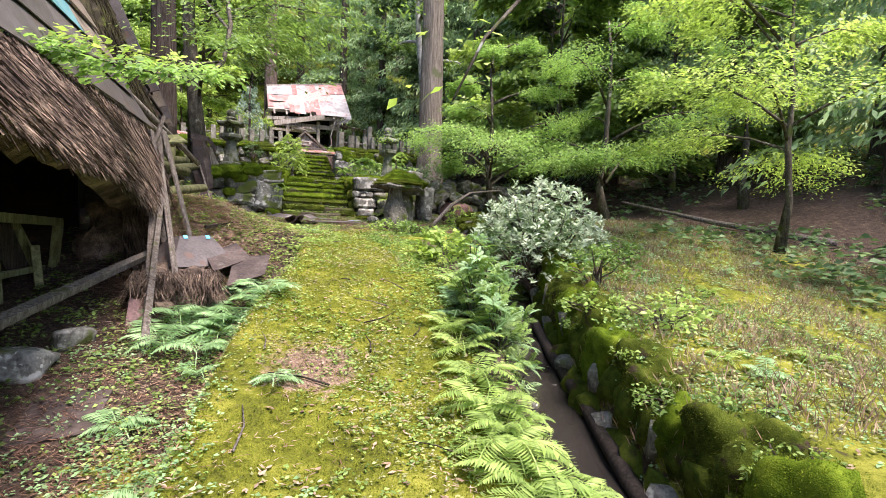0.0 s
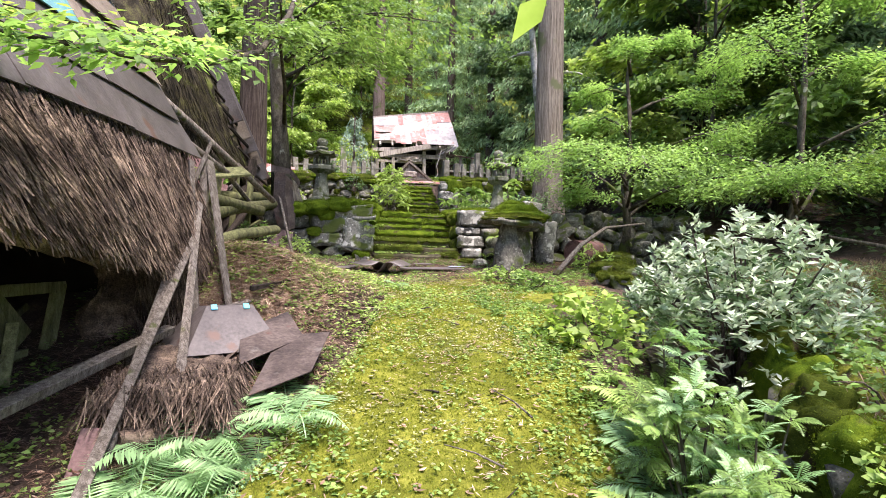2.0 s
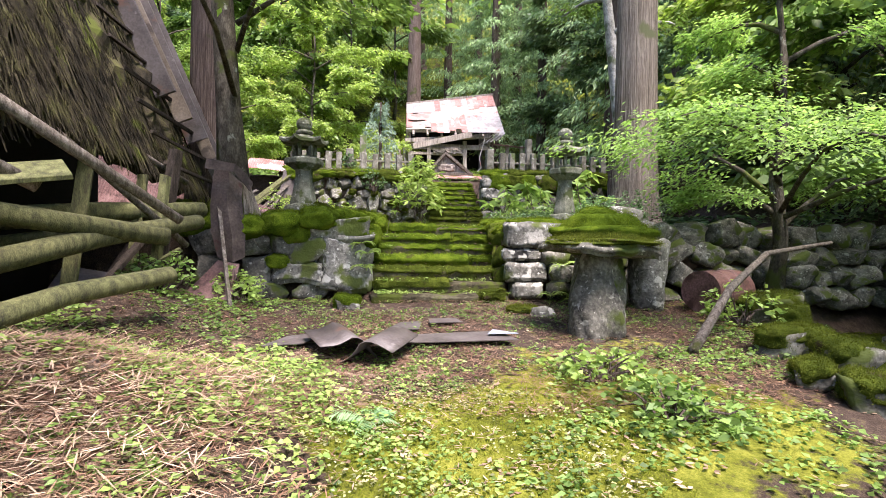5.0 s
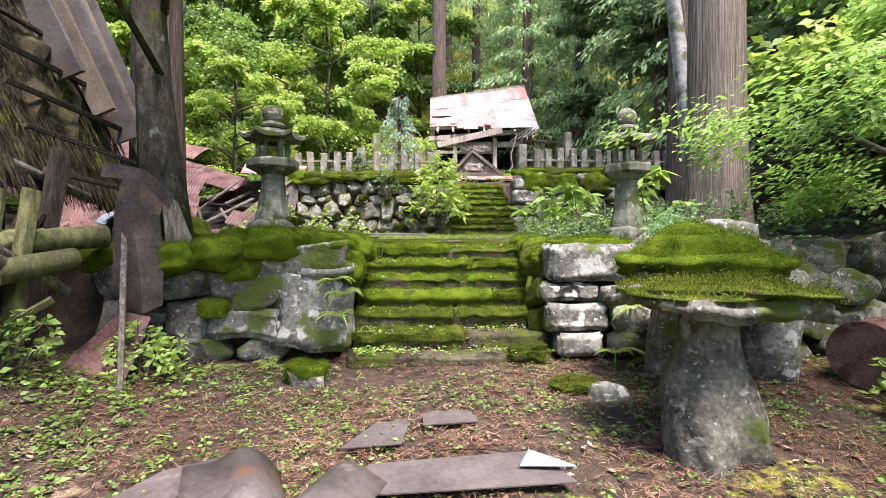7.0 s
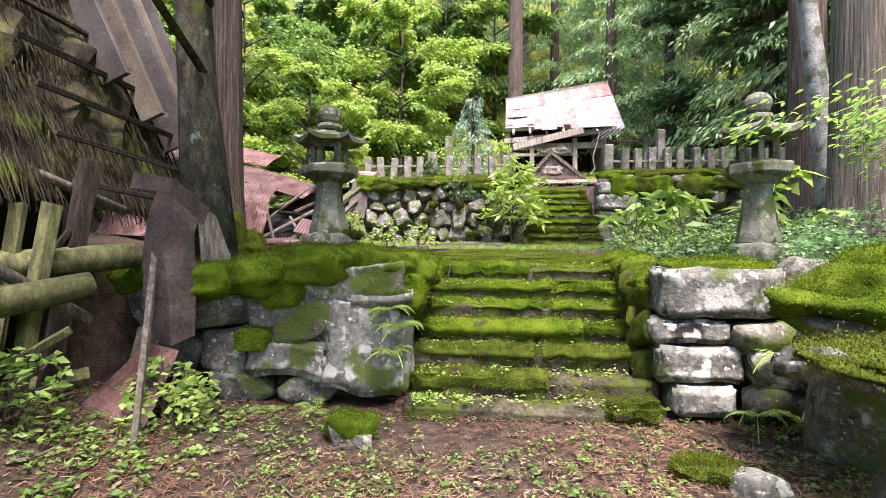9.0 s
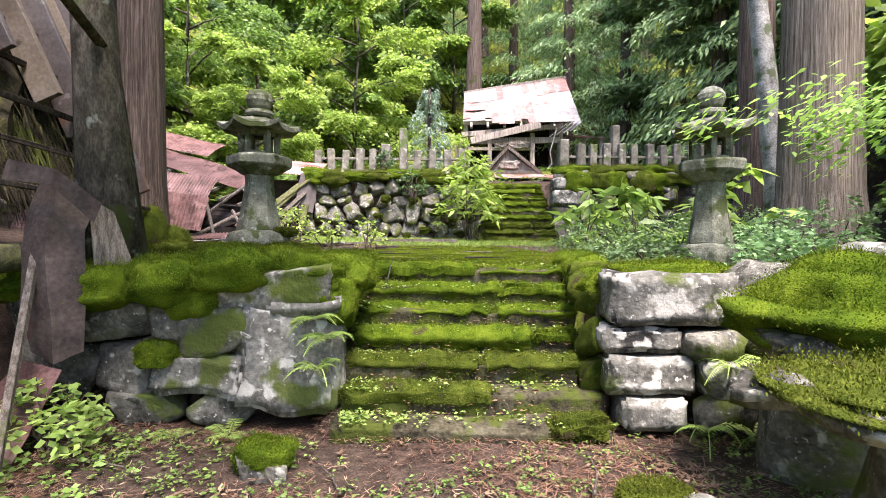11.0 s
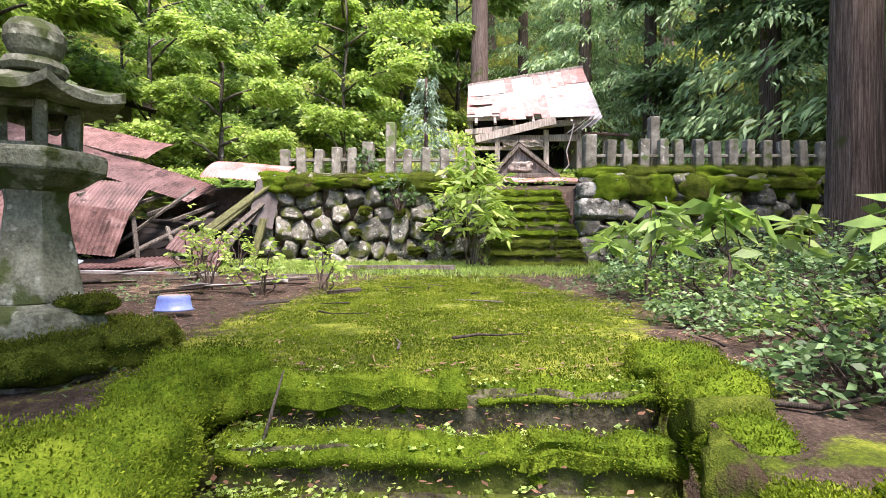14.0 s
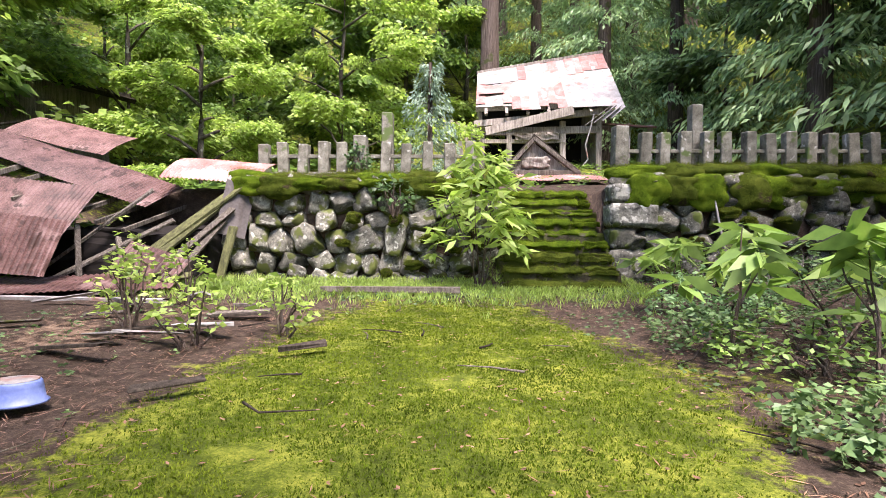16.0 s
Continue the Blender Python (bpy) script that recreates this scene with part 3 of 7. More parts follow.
part("stone", slab((0.8, 0.45, 0.36), pose(0.98, 14.62, 2.63, 0, 4, -3), 7, 0.08, 6.1, 0.05, 3), STONE_BARE, wl, smooth=True)
for sx, sz, sw, sh, s, dy in [(1.12, 2.96, 0.62, 0.4, 1, 0), (0.74, 3.02, 0.36, 0.32, 4, 0), (0.42, 2.62, 0.5, 0.5, 5, 0.1), (0.3, 3.05, 0.6, 0.4, 6, 0.1), (-0.2, 2.6, 0.6, 0.55, 2, 0.1), (-0.25, 3.05, 0.6, 0.4, 3, 0.1), (1.0, 3.2, 0.4, 0.2, 7, 0.05), (1.38, 2.86, 0.24, 0.24, 8, 0.02), (0.55, 2.36, 0.5, 0.3, 9, 0.05), (1.2, 2.36, 0.5, 0.24, 10, 0.05)]:
    part("stone", rock((sw, 0.5, sh), s + 0.4, 3, 0.25, 0.6), STONE, wl, smooth=True).matrix_basis = pose(sx, 14.62 + dy, sz, 0, s * 7 % 20 - 10, s * 13 % 30 - 15)
part("capstone", rock((0.86, 0.6, 0.36), 12.7, 4, 0.22, 0.6), STONE, wl, smooth=True).matrix_basis = pose(1.57, 14.66, 3.27, 4, -10, -4)
for mw, md, mh, ms, mp in [(0.6, 0.5, 0.32, 3.1, (1.26, 14.5, 3.42)), (0.6, 0.5, 0.26, 4.2, (1.66, 14.66, 3.44)), (0.44, 0.4, 0.24, 4.7, (1.9, 14.62, 3.36)), (0.5, 0.7, 0.34, 5.1, (2.02, 14.92, 3.36)), (0.6, 0.6, 0.36, 6.1, (0.78, 14.5, 3.33)), (0.7, 0.6, 0.34, 7.1, (0.2, 14.52, 3.28)), (0.7, 0.7, 0.3, 17.1, (-0.4, 14.8, 3.28)), (0.36, 0.34, 0.42, 18.1, (0.98, 14.5, 3.24)), (0.3, 0.16, 0.2, 21.7, (0.72, 14.42, 2.78)), (0.3, 0.3, 0.4, 8.1, (2.05, 14.6, 3.2))]:
    part("moss_pad", moss_pad(mw, md, mh, ms, mp), MOSS, wl, smooth=True)
for k, (x, y, z, w_) in enumerate([(1.93, 15.3, 3.22, 0.36), (1.88, 15.6, 3.32, 0.42), (1.9, 15.95, 3.36, 0.5), (1.95, 14.85, 3.05, 0.3)]):
    part("moss_pad", moss_pad(w_, 0.46, 0.34, 30.3 + k, (x, y, z)), MOSS, wl, smooth=True)
for k, (x, y, z, w_) in enumerate([(4.26, 15.4, 3.24, 0.34), (4.32, 15.75, 3.34, 0.42), (4.3, 16.1, 3.38, 0.5)]):
    part("moss_pad", moss_pad(w_, 0.46, 0.32, 40.3 + k, (x, y, z)), MOSS, wr, smooth=True)
part("earth_core", boxed((2.6, 0.3, 1.3), pose(0.7, 15.0, 2.7), 0), SOIL, wl)
stone_wall("high dry wall of rounded grey field stones below the fence", -0.9, 3.75, 23.75, 3.55, 5.4, 0.4, 31, mat=STONE_WALL)
stone_wall("high dry wall of dark mossy stones below the fence", 5.95, 12.5, 23.75, 3.5, 5.55, 0.44, 41)
rm = random.Random(19)
for wall_, x0, x1, n, drop in ((bpy.data.objects["retaining_wall.003"], -0.8, 3.6, 7, 0.26), (bpy.data.objects["retaining_wall.004"], 6.3, 11.5, 11, 0.5)):
    for i in range(n):
        x = x0 + (x1 - x0) * (i + rm.random()) / n
        h = drop * rm.uniform(0.5, 1.3)
        part("moss_pad", moss_pad(rm.uniform(0.6, 1.0), 0.2, h, 70.3 + i, (x, 23.66 + rm.uniform(-0.03, 0.05), 5.4 - h * 0.35), 0.3), MOSS_DARK if i % 2 else MOSS, wall_, smooth=True)
    for i in range(n):
        x = rm.uniform(x0, x1)
        part("moss_pad", moss_pad(rm.uniform(0.15, 0.32), 0.16, rm.uniform(0.1, 0.2), 90.3 + i, (x, 23.56, rm.uniform(3.8, 4.9)), 0.3), MOSS_DARK, wall_, smooth=True)
wk = thing("retaining_wall", "pale squared corner stones beside the upper stairs", "stone wall", "retaining walls")
block(wk, "stone", 5.72, 6.5, 23.55, 4.62, 5.02, 0.5, 11)
block(wk, "stone", 5.74, 6.2, 23.6, 5.03, 5.35, 0.5, 12)
block(wk, "stone", 5.72, 6.15, 23.58, 4.25, 4.6, 0.5, 13, STONE)
block(wk, "stone", 5.7, 6.3, 23.56, 3.7, 4.24, 0.5, 14, STONE)


# ---- boulders by the path ----
def boulder(label, at, size, seed, mat=STONE, turn=0.0, moss=None, name="boulder", group="", sink=0.25):
    b = part(name, rock(size, seed, 3, 0.25, 0.5), mat, smooth=True)
    b.matrix_world = pose(at[0], at[1], at[2] + size[2] * (0.5 - sink), 0, 0, turn)
    tagged(b, label, "rock", group)
    if moss:
        part("moss_pad", moss_pad(size[0] * 1.0, size[1] * 1.0, size[2] * 0.75, seed + 2, (0, 0, size[2] * 0.26)), moss, b, smooth=True)
    return b


# standing stone with a flat mossy slab, and the mossed capstone behind it
pil = thing("standing_stone", "rough standing stone carrying a flat mossy slab", "stone", at=(4.62, 12.42, 1.86))
bm = bmesh.new()
bmesh.ops.create_icosphere(bm, subdivisions=5, radius=0.5)
for v in bm.verts:
    c = v.co.copy()
    k = (abs(c.x * 2) ** 4 + abs(c.y * 2) ** 4 + abs(c.z * 2) ** 6) ** (1 / 5)
    c = c / max(k, 0.25)
    n = 1 + 0.28 * noise.noise(c * 2.4 + Vector((3, 1, 7))) + 0.08 * noise.noise(c * 7)
    t = c.z + 0.5
    wdt = 0.56 + 0.09 * math.sin(t * 4.5 + 0.5) - 0.12 * t
    v.co = Vector((c.x * wdt * n, c.y * wdt * n * 0.9, (c.z + 0.5) * 1.16))
part("pillar", bm, STONE, pil, smooth=True)
part("flat_slab", slab((1.08, 0.9, 0.12), pose(0.04, 0.0, 1.17, 2, 2, 12), 9, 0.07, 5.5, 0.04, 4), STONE, pil, smooth=True)
part("moss_pad", moss_pad(1.06, 0.9, 0.1, 9.2, (0.05, -0.0, 1.24), 0.2), MOSS_DARK, pil, smooth=True)
cap = boulder("broad boulder topped by a thick green moss cushion", (5.22, 13.42, 2.89), (1.42, 0.95, 0.36), 7.7, STONE, 8, None, sink=0.0)
part("moss_pad", moss_pad(1.36, 0.95, 0.3, 8.4, (-0.02, -0.02, 0.14), 0.2), MOSS, cap, smooth=True)
part("moss_pad", moss_pad(1.05, 0.75, 0.42, 9.9, (-0.05, 0.0, 0.22), 0.16), MOSS, cap, smooth=True)
part("moss_pad", moss_pad(0.64, 0.5, 0.46, 10.9, (-0.1, 0.02, 0.28), 0.12), MOSS, cap, smooth=True)
boulder("large greenish stone below the mossed boulder", (5.25, 13.75, 2.1), (0.7, 0.6, 1.2), 8.8, STONE, sink=0.1)
boulder("pale boulder beside the mossed boulder", (6.05, 13.7, 2.2), (0.5, 0.5, 1.1), 9.1, STONE_BARE, sink=0.1)
boulder("rounded pale stone on the wall", (5.75, 13.95, 3.35), (0.5, 0.4, 0.32), 3.2, STONE_BARE, sink=0.1)
boulder("moss cushion grown over a small stone", (1.72, 13.85, 2.1), (0.34, 0.32, 0.3), 2.2, STONE, moss=MOSS)
boulder("pale stone half sunk in the ground", (4.3, 13.35, 2.1), (0.34, 0.28, 0.2), 2.9, STONE_BARE)
boulder("low mossy stone beside the stairs", (4.1, 13.5, 2.1), (0.4, 0.3, 0.16), 3.9, STONE, moss=MOSS_DARK)
for i, (x, y, s) in enumerate([(-1.4, 5.6, 0.42), (-1.15, 6.1, 0.34), (-1.7, 5.2, 0.4)]):
    boulder("grey foundation stone before the ruined house", (x, y, gz(x, y)), (s, s * 0.8, s * 0.7), 14 + i, STONE_BARE, i * 40, group="foundation stones")
rs = random.Random(5)
for i in range(64):
    y = rs.uniform(10.2, 14.0)
    x = float(stream_x(y)) + rs.uniform(-1.5, 1.6)
    s = rs.uniform(0.25, 0.6)
    boulder("mossy boulder in the stream bed", (x, y, gz(x, y)), (s, s * 0.85, s * 0.75), 40 + i, STONE, rs.uniform(0, 90), MOSS_DARK if i % 3 else MOSS, group="stream boulders")
for i in range(64):
    y = rs.uniform(1.2, 9.8)
    x = float(stream_x(y)) + rs.uniform(-0.45, 0.3)
    s = rs.uniform(0.1, 0.24)
    boulder("dark wet stone in the stream", (x, y, gz(x, y)), (s, s * 0.85, s * 0.6), 80 + i, STONE, rs.uniform(0, 90), group="stream stones")
log_ = tagged(part("log", tube([(4.95, 6.6, 0.5), (4.55, 5.6, 0.22), (4.1, 4.4, -0.02), (3.68, 3.34, -0.3), (3.3, 2.3, -0.5)], [0.07, 0.08, 0.085, 0.085, 0.08], 8, 0.08), WOOD_DARK, smooth=True), "dark wet log lying along the stream", "log")
# mossy stones that line the right bank of the stream
bankw = thing("bank_wall", "dry stone bank overgrown with moss along the stream", "stone wall")
for i in range(46):
    y = 1.6 + (i % 23) * 0.3 + rs.uniform(-0.1, 0.1)
    row = i // 23
    x = float(stream_x(y)) + 0.62 + 0.12 * row + rs.uniform(-0.05, 0.05)
    z = float(slope_z(y)) - 0.75 + 0.42 * row
    part("stone", rock((0.4, 0.46, 0.44), 120 + i, 2, 0.3, 0.6), MOSS_DARK if i % 4 else STONE, bankw, smooth=True).matrix_basis = pose(x, y, z, 0, rs.uniform(-15, 15), 30 + rs.uniform(-20, 20))

for i in range(17):
    y = 1.7 + 0.42 * i + rs.uniform(-0.1, 0.1)
    x = float(stream_x(y)) + 0.78 + rs.uniform(-0.06, 0.06)
    part("moss_pad", moss_pad(0.4, rs.uniform(0.5, 0.75), rs.uniform(0.7, 1.0), 140.2 + i, (x, y, float(slope_z(y)) - 0.18 + rs.uniform(-0.12, 0.08)), 0.35), MOSS_DARK if i % 3 else MOSS, bankw, smooth=True)

WATER = bpy.data.materials.new("stream_water")
WATER.use_nodes = True
_w = WATER.node_tree.nodes["Principled BSDF"]
_w.inputs["Base Color"].default_value = (0.02, 0.018, 0.015, 1)
_w.inputs["Roughness"].default_value = 0.08
_wn, _wb = WATER.node_tree.nodes.new("ShaderNodeTexNoise"), WATER.node_tree.nodes.new("ShaderNodeBump")
_wn.inputs["Scale"].default_value, _wn.inputs["Detail"].default_value = 9, 4
_wb.inputs["Strength"].default_value, _wb.inputs["Distance"].default_value = 0.6, 0.04
WATER.node_tree.links.new(_wn.outputs[0], _wb.inputs["Height"])
WATER.node_tree.links.new(_wb.outputs[0], _w.inputs["Normal"])
ys = np.arange(-8, 13.5, 0.25)
vv, ff = [], []
for i, y in enumerate(ys):
    z = float(slope_z(y)) - 0.84 + 0.03 * math.sin(i * 1.7)
    c = float(stream_x(y))
    vv += [(c - 0.6, y, z), (c - 0.2, y, z + 0.015 * math.sin(i * 2.9)), (c + 0.2, y, z - 0.015 * math.sin(i * 2.1)), (c + 0.6, y, z)]
    if i:
        ff += [(4 * i - 4 + k, 4 * i - 3 + k, 4 * i + 1 + k, 4 * i + k) for k in range(3)]
tagged(raw("water", vv, ff, WATER, smooth=True), "shallow dark stream water running over stones", "water", kind="structure")


# ---- stone lanterns ----
def lantern(at, rz, lean=0.0, mossy=True, label="", slim=1.0):
    ob = thing("stone_lantern", label, "stone lantern", "pair of stone lanterns", at=(0, 0, 0))

    def turned(name, profile, sides=4, mat=LANTERN, cuts=2, amp=0.012, bevel=0.012):
        bm = lathe(profile, sides)
        if bevel:
            bmesh.ops.bevel(bm, geom=bm.edges[:], offset=bevel, segments=1, affect="EDGES", clamp_overlap=True)
        bmesh.ops.subdivide_edges(bm, edges=[e for e in bm.edges if e.calc_length() > 0.1], cuts=cuts, use_grid_fill=True)
        ragged(bm, profile[0][0] * 9, amp, 6)
        return part(name, bm, mat, ob)

    turned("footing", [(0.58, -0.1), (0.6, 0.12), (0.5, 0.2)], 12, STONE, 3, 0.05, 0)
    turned("base", [(0.36, 0.18), (0.37, 0.32), (0.345, 0.4), (0.28, 0.43)], 6, amp=0.02)
    turned("shaft", [(0.265, 0.42), (0.255, 0.47), (0.215, 0.62), (0.185, 0.8), (0.165, 0.96), (0.175, 1.05)], 6, amp=0.012)
    turned("platform", [(0.2, 1.03), (0.31, 1.1), (0.37, 1.13), (0.375, 1.22), (0.36, 1.235), (0.22, 1.24)], 6)
    for k in range(6):
        a6 = math.pi * (k + 0.5) / 3
        part("post", boxed((0.07, 0.06, 0.27), pose(0.2 * math.cos(a6), 0.2 * math.sin(a6), 1.365, 0, 0, math.degrees(a6)), 0.008, 0.005), LANTERN, ob)
        a6 = math.pi * k / 3
        part("lintel", boxed((0.05, 0.2, 0.045), pose(0.172 * math.cos(a6), 0.172 * math.sin(a6), 1.475, 0, 0, math.degrees(a6)), 0.004), LANTERN, ob)
        part("sill", boxed((0.05, 0.2, 0.04), pose(0.172 * math.cos(a6), 0.172 * math.sin(a6), 1.255, 0, 0, math.degrees(a6)), 0.004), LANTERN, ob)
    if mossy:
        for k in range(8):
            part("moss_pad", moss_pad(0.5, 0.36, 0.2, k + 3.3, (0.5 * math.cos(k * 0.785), 0.5 * math.sin(k * 0.785), 0.17)), MOSS_DARK, ob, smooth=True)
        part("moss_pad", moss_pad(0.3, 0.24, 0.1, 14.3, (0.2, -0.16, 0.4)), MOSS_DARK, ob, smooth=True)
    # six-sided roof whose corners sweep up, thick at the eave
    bm = bmesh.new()
    n, rings = 36, []
    for f, zt in ((0.16, 1.69), (0.35, 1.645), (0.6, 1.6), (0.82, 1.565), (1.0, 1.548), (1.0, 1.498), (0.8, 1.485), (0.4, 1.49)):
        ring = []
        for k in range(n):
            a6 = 2 * math.pi * k / n
            off = (a6 - math.pi / 6) % (math.pi / 3)
            off = min(off, math.pi / 3 - off)
            corner = max(0.0, 1 - off / 0.3) ** 1.5
            rad = 0.385 / math.cos(math.pi / 6 - off) * (1 + 0.05 * corner * f)
            ring.append(bm.verts.new((rad * f * math.cos(a6), rad * f * math.sin(a6), zt + 0.06 * corner * f ** 3)))
        rings.append(ring)
    for r0, r1 in zip(rings, rings[1:]):
        for k in range(n):
            bm.faces.new((r1[k], r1[(k + 1) % n], r0[(k + 1) % n], r0[k]))
    bm.faces.new(rings[0]), bm.faces.new(rings[-1][::-1])
    ragged(bm, at[0], 0.014, 7)
    part("roof", bm, LANTERN, ob)
    turned("collar", [(0.15, 1.67), (0.165, 1.7), (0.15, 1.74), (0.09, 1.76)], 12, amp=0.008, bevel=0)
    turned("finial", [(0.07, 1.74), (0.125, 1.78), (0.15, 1.84), (0.148, 1.89), (0.11, 1.945), (0.05, 1.975), (0.015, 1.985)], 16, amp=0.008, bevel=0)
    ob.matrix_world = pose(*at, lean, 0, rz) @ Matrix.Diagonal((slim, slim, 1, 1))
    return ob


lantern((0.83, 16.2, 3.33), 45, 0, True, "weathered stone lantern on a mossy footing by the stairs", 0.94)
lantern((5.5, 15.62, 3.22), 42, 0, False, "grey stone lantern half hidden by weeds beside the stairs", 0.85)


# ---- stone fence ----
POST = material("fence_stone", [(0.065, 0.062, 0.045), (0.145, 0.14, 0.11), (0.26, 0.25, 0.205)], 5, 0.92, 0.5, 60, spots=[((0.07, 0.1, 0.03), 3, 0.42), ((0.38, 0.38, 0.34), 8, 0.36)], vary=0.2)
fence = thing("stone_fence", "weathered shrine fence of square stone posts with rails", "fence")
rf = random.Random(3)


def fence_post(x, y, z0, z1, w=0.2):
    m = pose(x, y, (z0 + z1) / 2, rf.uniform(-3, 3), rf.uniform(-3, 3), rf.uniform(-6, 6))
    bm = boxed((w, w, z1 - z0), m, 0.015, 0.008)
    part("post", bm, POST, fence)


for x in (-0.68, -0.3, 0.08, 0.5, 0.86, 1.72, 2.12, 2.55, 2.98, 3.42):
    fence_post(x, 25.0, 5.1, 6.28 + rf.uniform(-0.05, 0.05))
fence_post(1.24, 25.0, 5.1, 6.42, 0.26)
fence_post(1.68, 25.6, 5.1, 7.02, 0.24)
for i, x in enumerate((6.28, 6.74, 7.12, 7.52, 8.3, 8.76, 9.14, 9.52, 9.88, 10.28, 10.7, 11.1, 11.5)):
    fence_post(x, 25.0, 5.2, (6.62 if i == 0 else 6.46) + rf.uniform(-0.06, 0.05), 0.26 if i == 0 else 0.2)
fence_post(7.86, 25.3, 5.2, 7.08, 0.22)
fence_post(7.95, 25.0, 5.2, 6.5, 0.2)
for x0, x1 in ((-0.68, 3.42), (6.28, 11.5)):
    for z in (5.68, 6.02):
        part("rail", boxed((x1 - x0, 0.07, 0.07), pose((x0 + x1) / 2, 25.0, z + (0.1 if x0 > 5 else 0)), 0.01), POST, fence)


# ---- the shrine ----
OLDWOOD = material("grey_shrine_wood", [(0.1, 0.085, 0.07), (0.24, 0.21, 0.175), (0.38, 0.345, 0.3)], 4, 0.85, 0.5, 30, streak=(5, 5, 0.6), vary=0.25)
PALE = material("bleached_board", [(0.17, 0.16, 0.15), (0.27, 0.258, 0.245), (0.38, 0.365, 0.35)], 3, 0.65, 0.3, 30, spots=((0.26, 0.15, 0.125), 2.2, 0.4), vary=0.25)
PINK = material("faded_red_tin", [(0.2, 0.075, 0.062), (0.29, 0.14, 0.12), (0.36, 0.24, 0.22)], 2.5, 0.55, 0.2, 30, spots=((0.36, 0.33, 0.31), 1.6, 0.42), vary=0.25)
# near-black colour that paints the shade inside the buildings
VOID_SHADE = material("dark_interior_board", [(0.01, 0.008, 0.007), (0.02, 0.017, 0.014)], 4, 0.9, 0.2, 30)
sh = thing("shrine", "collapsing wooden shrine with a faded red tin roof", "shrine")
E_L, E_R, R_L, R_R = Vector((3.75, 33.2, 8.98)), Vector((8.95, 33.2, 9.1)), Vector((3.9, 35.7, 11.05)), Vector((8.85, 35.7, 11.85))


def roof_point(u, v):
    return (E_L.lerp(E_R, u)).lerp(R_L.lerp(R_R, u), v)


rr = random.Random(11)
roofing = part("roof_deck", boxed((1, 1, 0.06), Matrix(), 0), OLDWOOD, sh)
bm = bmesh.new()
top = [bm.verts.new(roof_point(u, v)) for u, v in ((0, 0.08), (1, 0.08), (1, 1), (0, 1))]
low_ = [bm.verts.new(v.co + Vector((0, 0.1, -0.14))) for v in top]
bm.faces.new(top), bm.faces.new(low_[::-1])
for k in range(4):
    bm.faces.new((top[k], low_[k], low_[(k + 1) % 4], top[(k + 1) % 4]))
bm.to_mesh(roofing.data)
bm.free()
def roof_piece(u0, u1, v0, v1, lift, mat):
    pts = [roof_point(u, v) + Vector((0, -0.3 * lift, lift + rr.uniform(0, 0.03))) for u, v in ((u0, v0), (u1, v0), (u1, v1), (u0, v1))]
    bm = bmesh.new()
    a = [bm.verts.new(p) for p in pts]
    b_ = [bm.verts.new(p + Vector((0, 0, -0.012))) for p in pts]
    bm.faces.new(a), bm.faces.new(b_[::-1])
    for k in range(4):
        bm.faces.new((a[k], b_[k], b_[(k + 1) % 4], a[(k + 1) % 4]))
    part("roof_sheet", bm, mat, sh)


for col in range(16):
    u0, u1 = col / 16, (col + 1) / 16 + 0.004
    if col < 13:
        roof_piece(u0, u1, 0.62 + rr.uniform(-0.03, 0.03), 1.0, 0.075 + 0.012 * (col % 2), PINK if col in (5, 8, 9, 11, 12) else PALE)
    else:
        roof_piece(u0, u1, 0.66, 1.0, 0.08 + 0.012 * (col % 2), PINK)
    if 4 <= col <= 9:
        roof_piece(u0, u1, 0.02 + rr.uniform(-0.08, 0.05), 0.66, 0.055 + 0.012 * (col % 2), PINK if col != 6 else PALE)
    elif col < 4 and col != 1:
        roof_piece(u0, u1, 0.08 + rr.uniform(-0.05, 0.1), 0.66, 0.055 + 0.01 * (col % 2), PALE if col % 3 else PINK)
for row in range(6):
    for half in range(2):
        roof_piece(0.62 + 0.19 * half, 0.815 + 0.195 * half, row * 0.11 - 0.02, row * 0.11 + 0.125, 0.06 - 0.005 * row + 0.01 * half, PALE)
roof_piece(0.02, 0.2, 0.3, 0.52, 0.13, PINK)
part("ridge_board", boxed((5.1, 0.3, 0.12), pose(6.38, 35.72, 11.5, 0, -9.2, 0), 0.01), OLDWOOD, sh)
for k in range(7):
    u = (k + 0.5) / 7
    beam("rafter", roof_point(u, -0.03) + Vector((0, 0, -0.12)), roof_point(u, 0.9) + Vector((0, 0, -0.16)), 0.1, 0.1, OLDWOOD, sh)
beam("eave_beam", (3.7, 33.5, 8.55), (8.3, 33.5, 9.0), 0.2, 0.22, OLDWOOD, sh)
beam("fallen_eave_board", (4.1, 33.05, 8.2), (7.2, 33.05, 8.95), 0.05, 0.3, OLDWOOD, sh)
for x, z1 in ((4.0, 8.6), (5.0, 8.6), (6.95, 8.7), (8.25, 8.9)):
    beam("pillar", (x, 33.7, 6.5), (x, 33.7, z1), 0.2, 0.2, OLDWOOD, sh)
beam("lintel", (3.9, 33.7, 8.3), (8.3, 33.7, 8.4), 0.2, 0.26, OLDWOOD, sh)
beam("lintel", (4.0, 33.66, 7.95), (7.0, 33.66, 7.98), 0.14, 0.14, OLDWOOD, sh)
part("back_wall", boxed((4.4, 0.12, 4.0), pose(6.1, 36.3, 8.6), 0.0), VOID_SHADE, sh)
part("side_wall", boxed((0.12, 2.6, 3.0), pose(3.95, 35.0, 8.0), 0.0), OLDWOOD, sh)
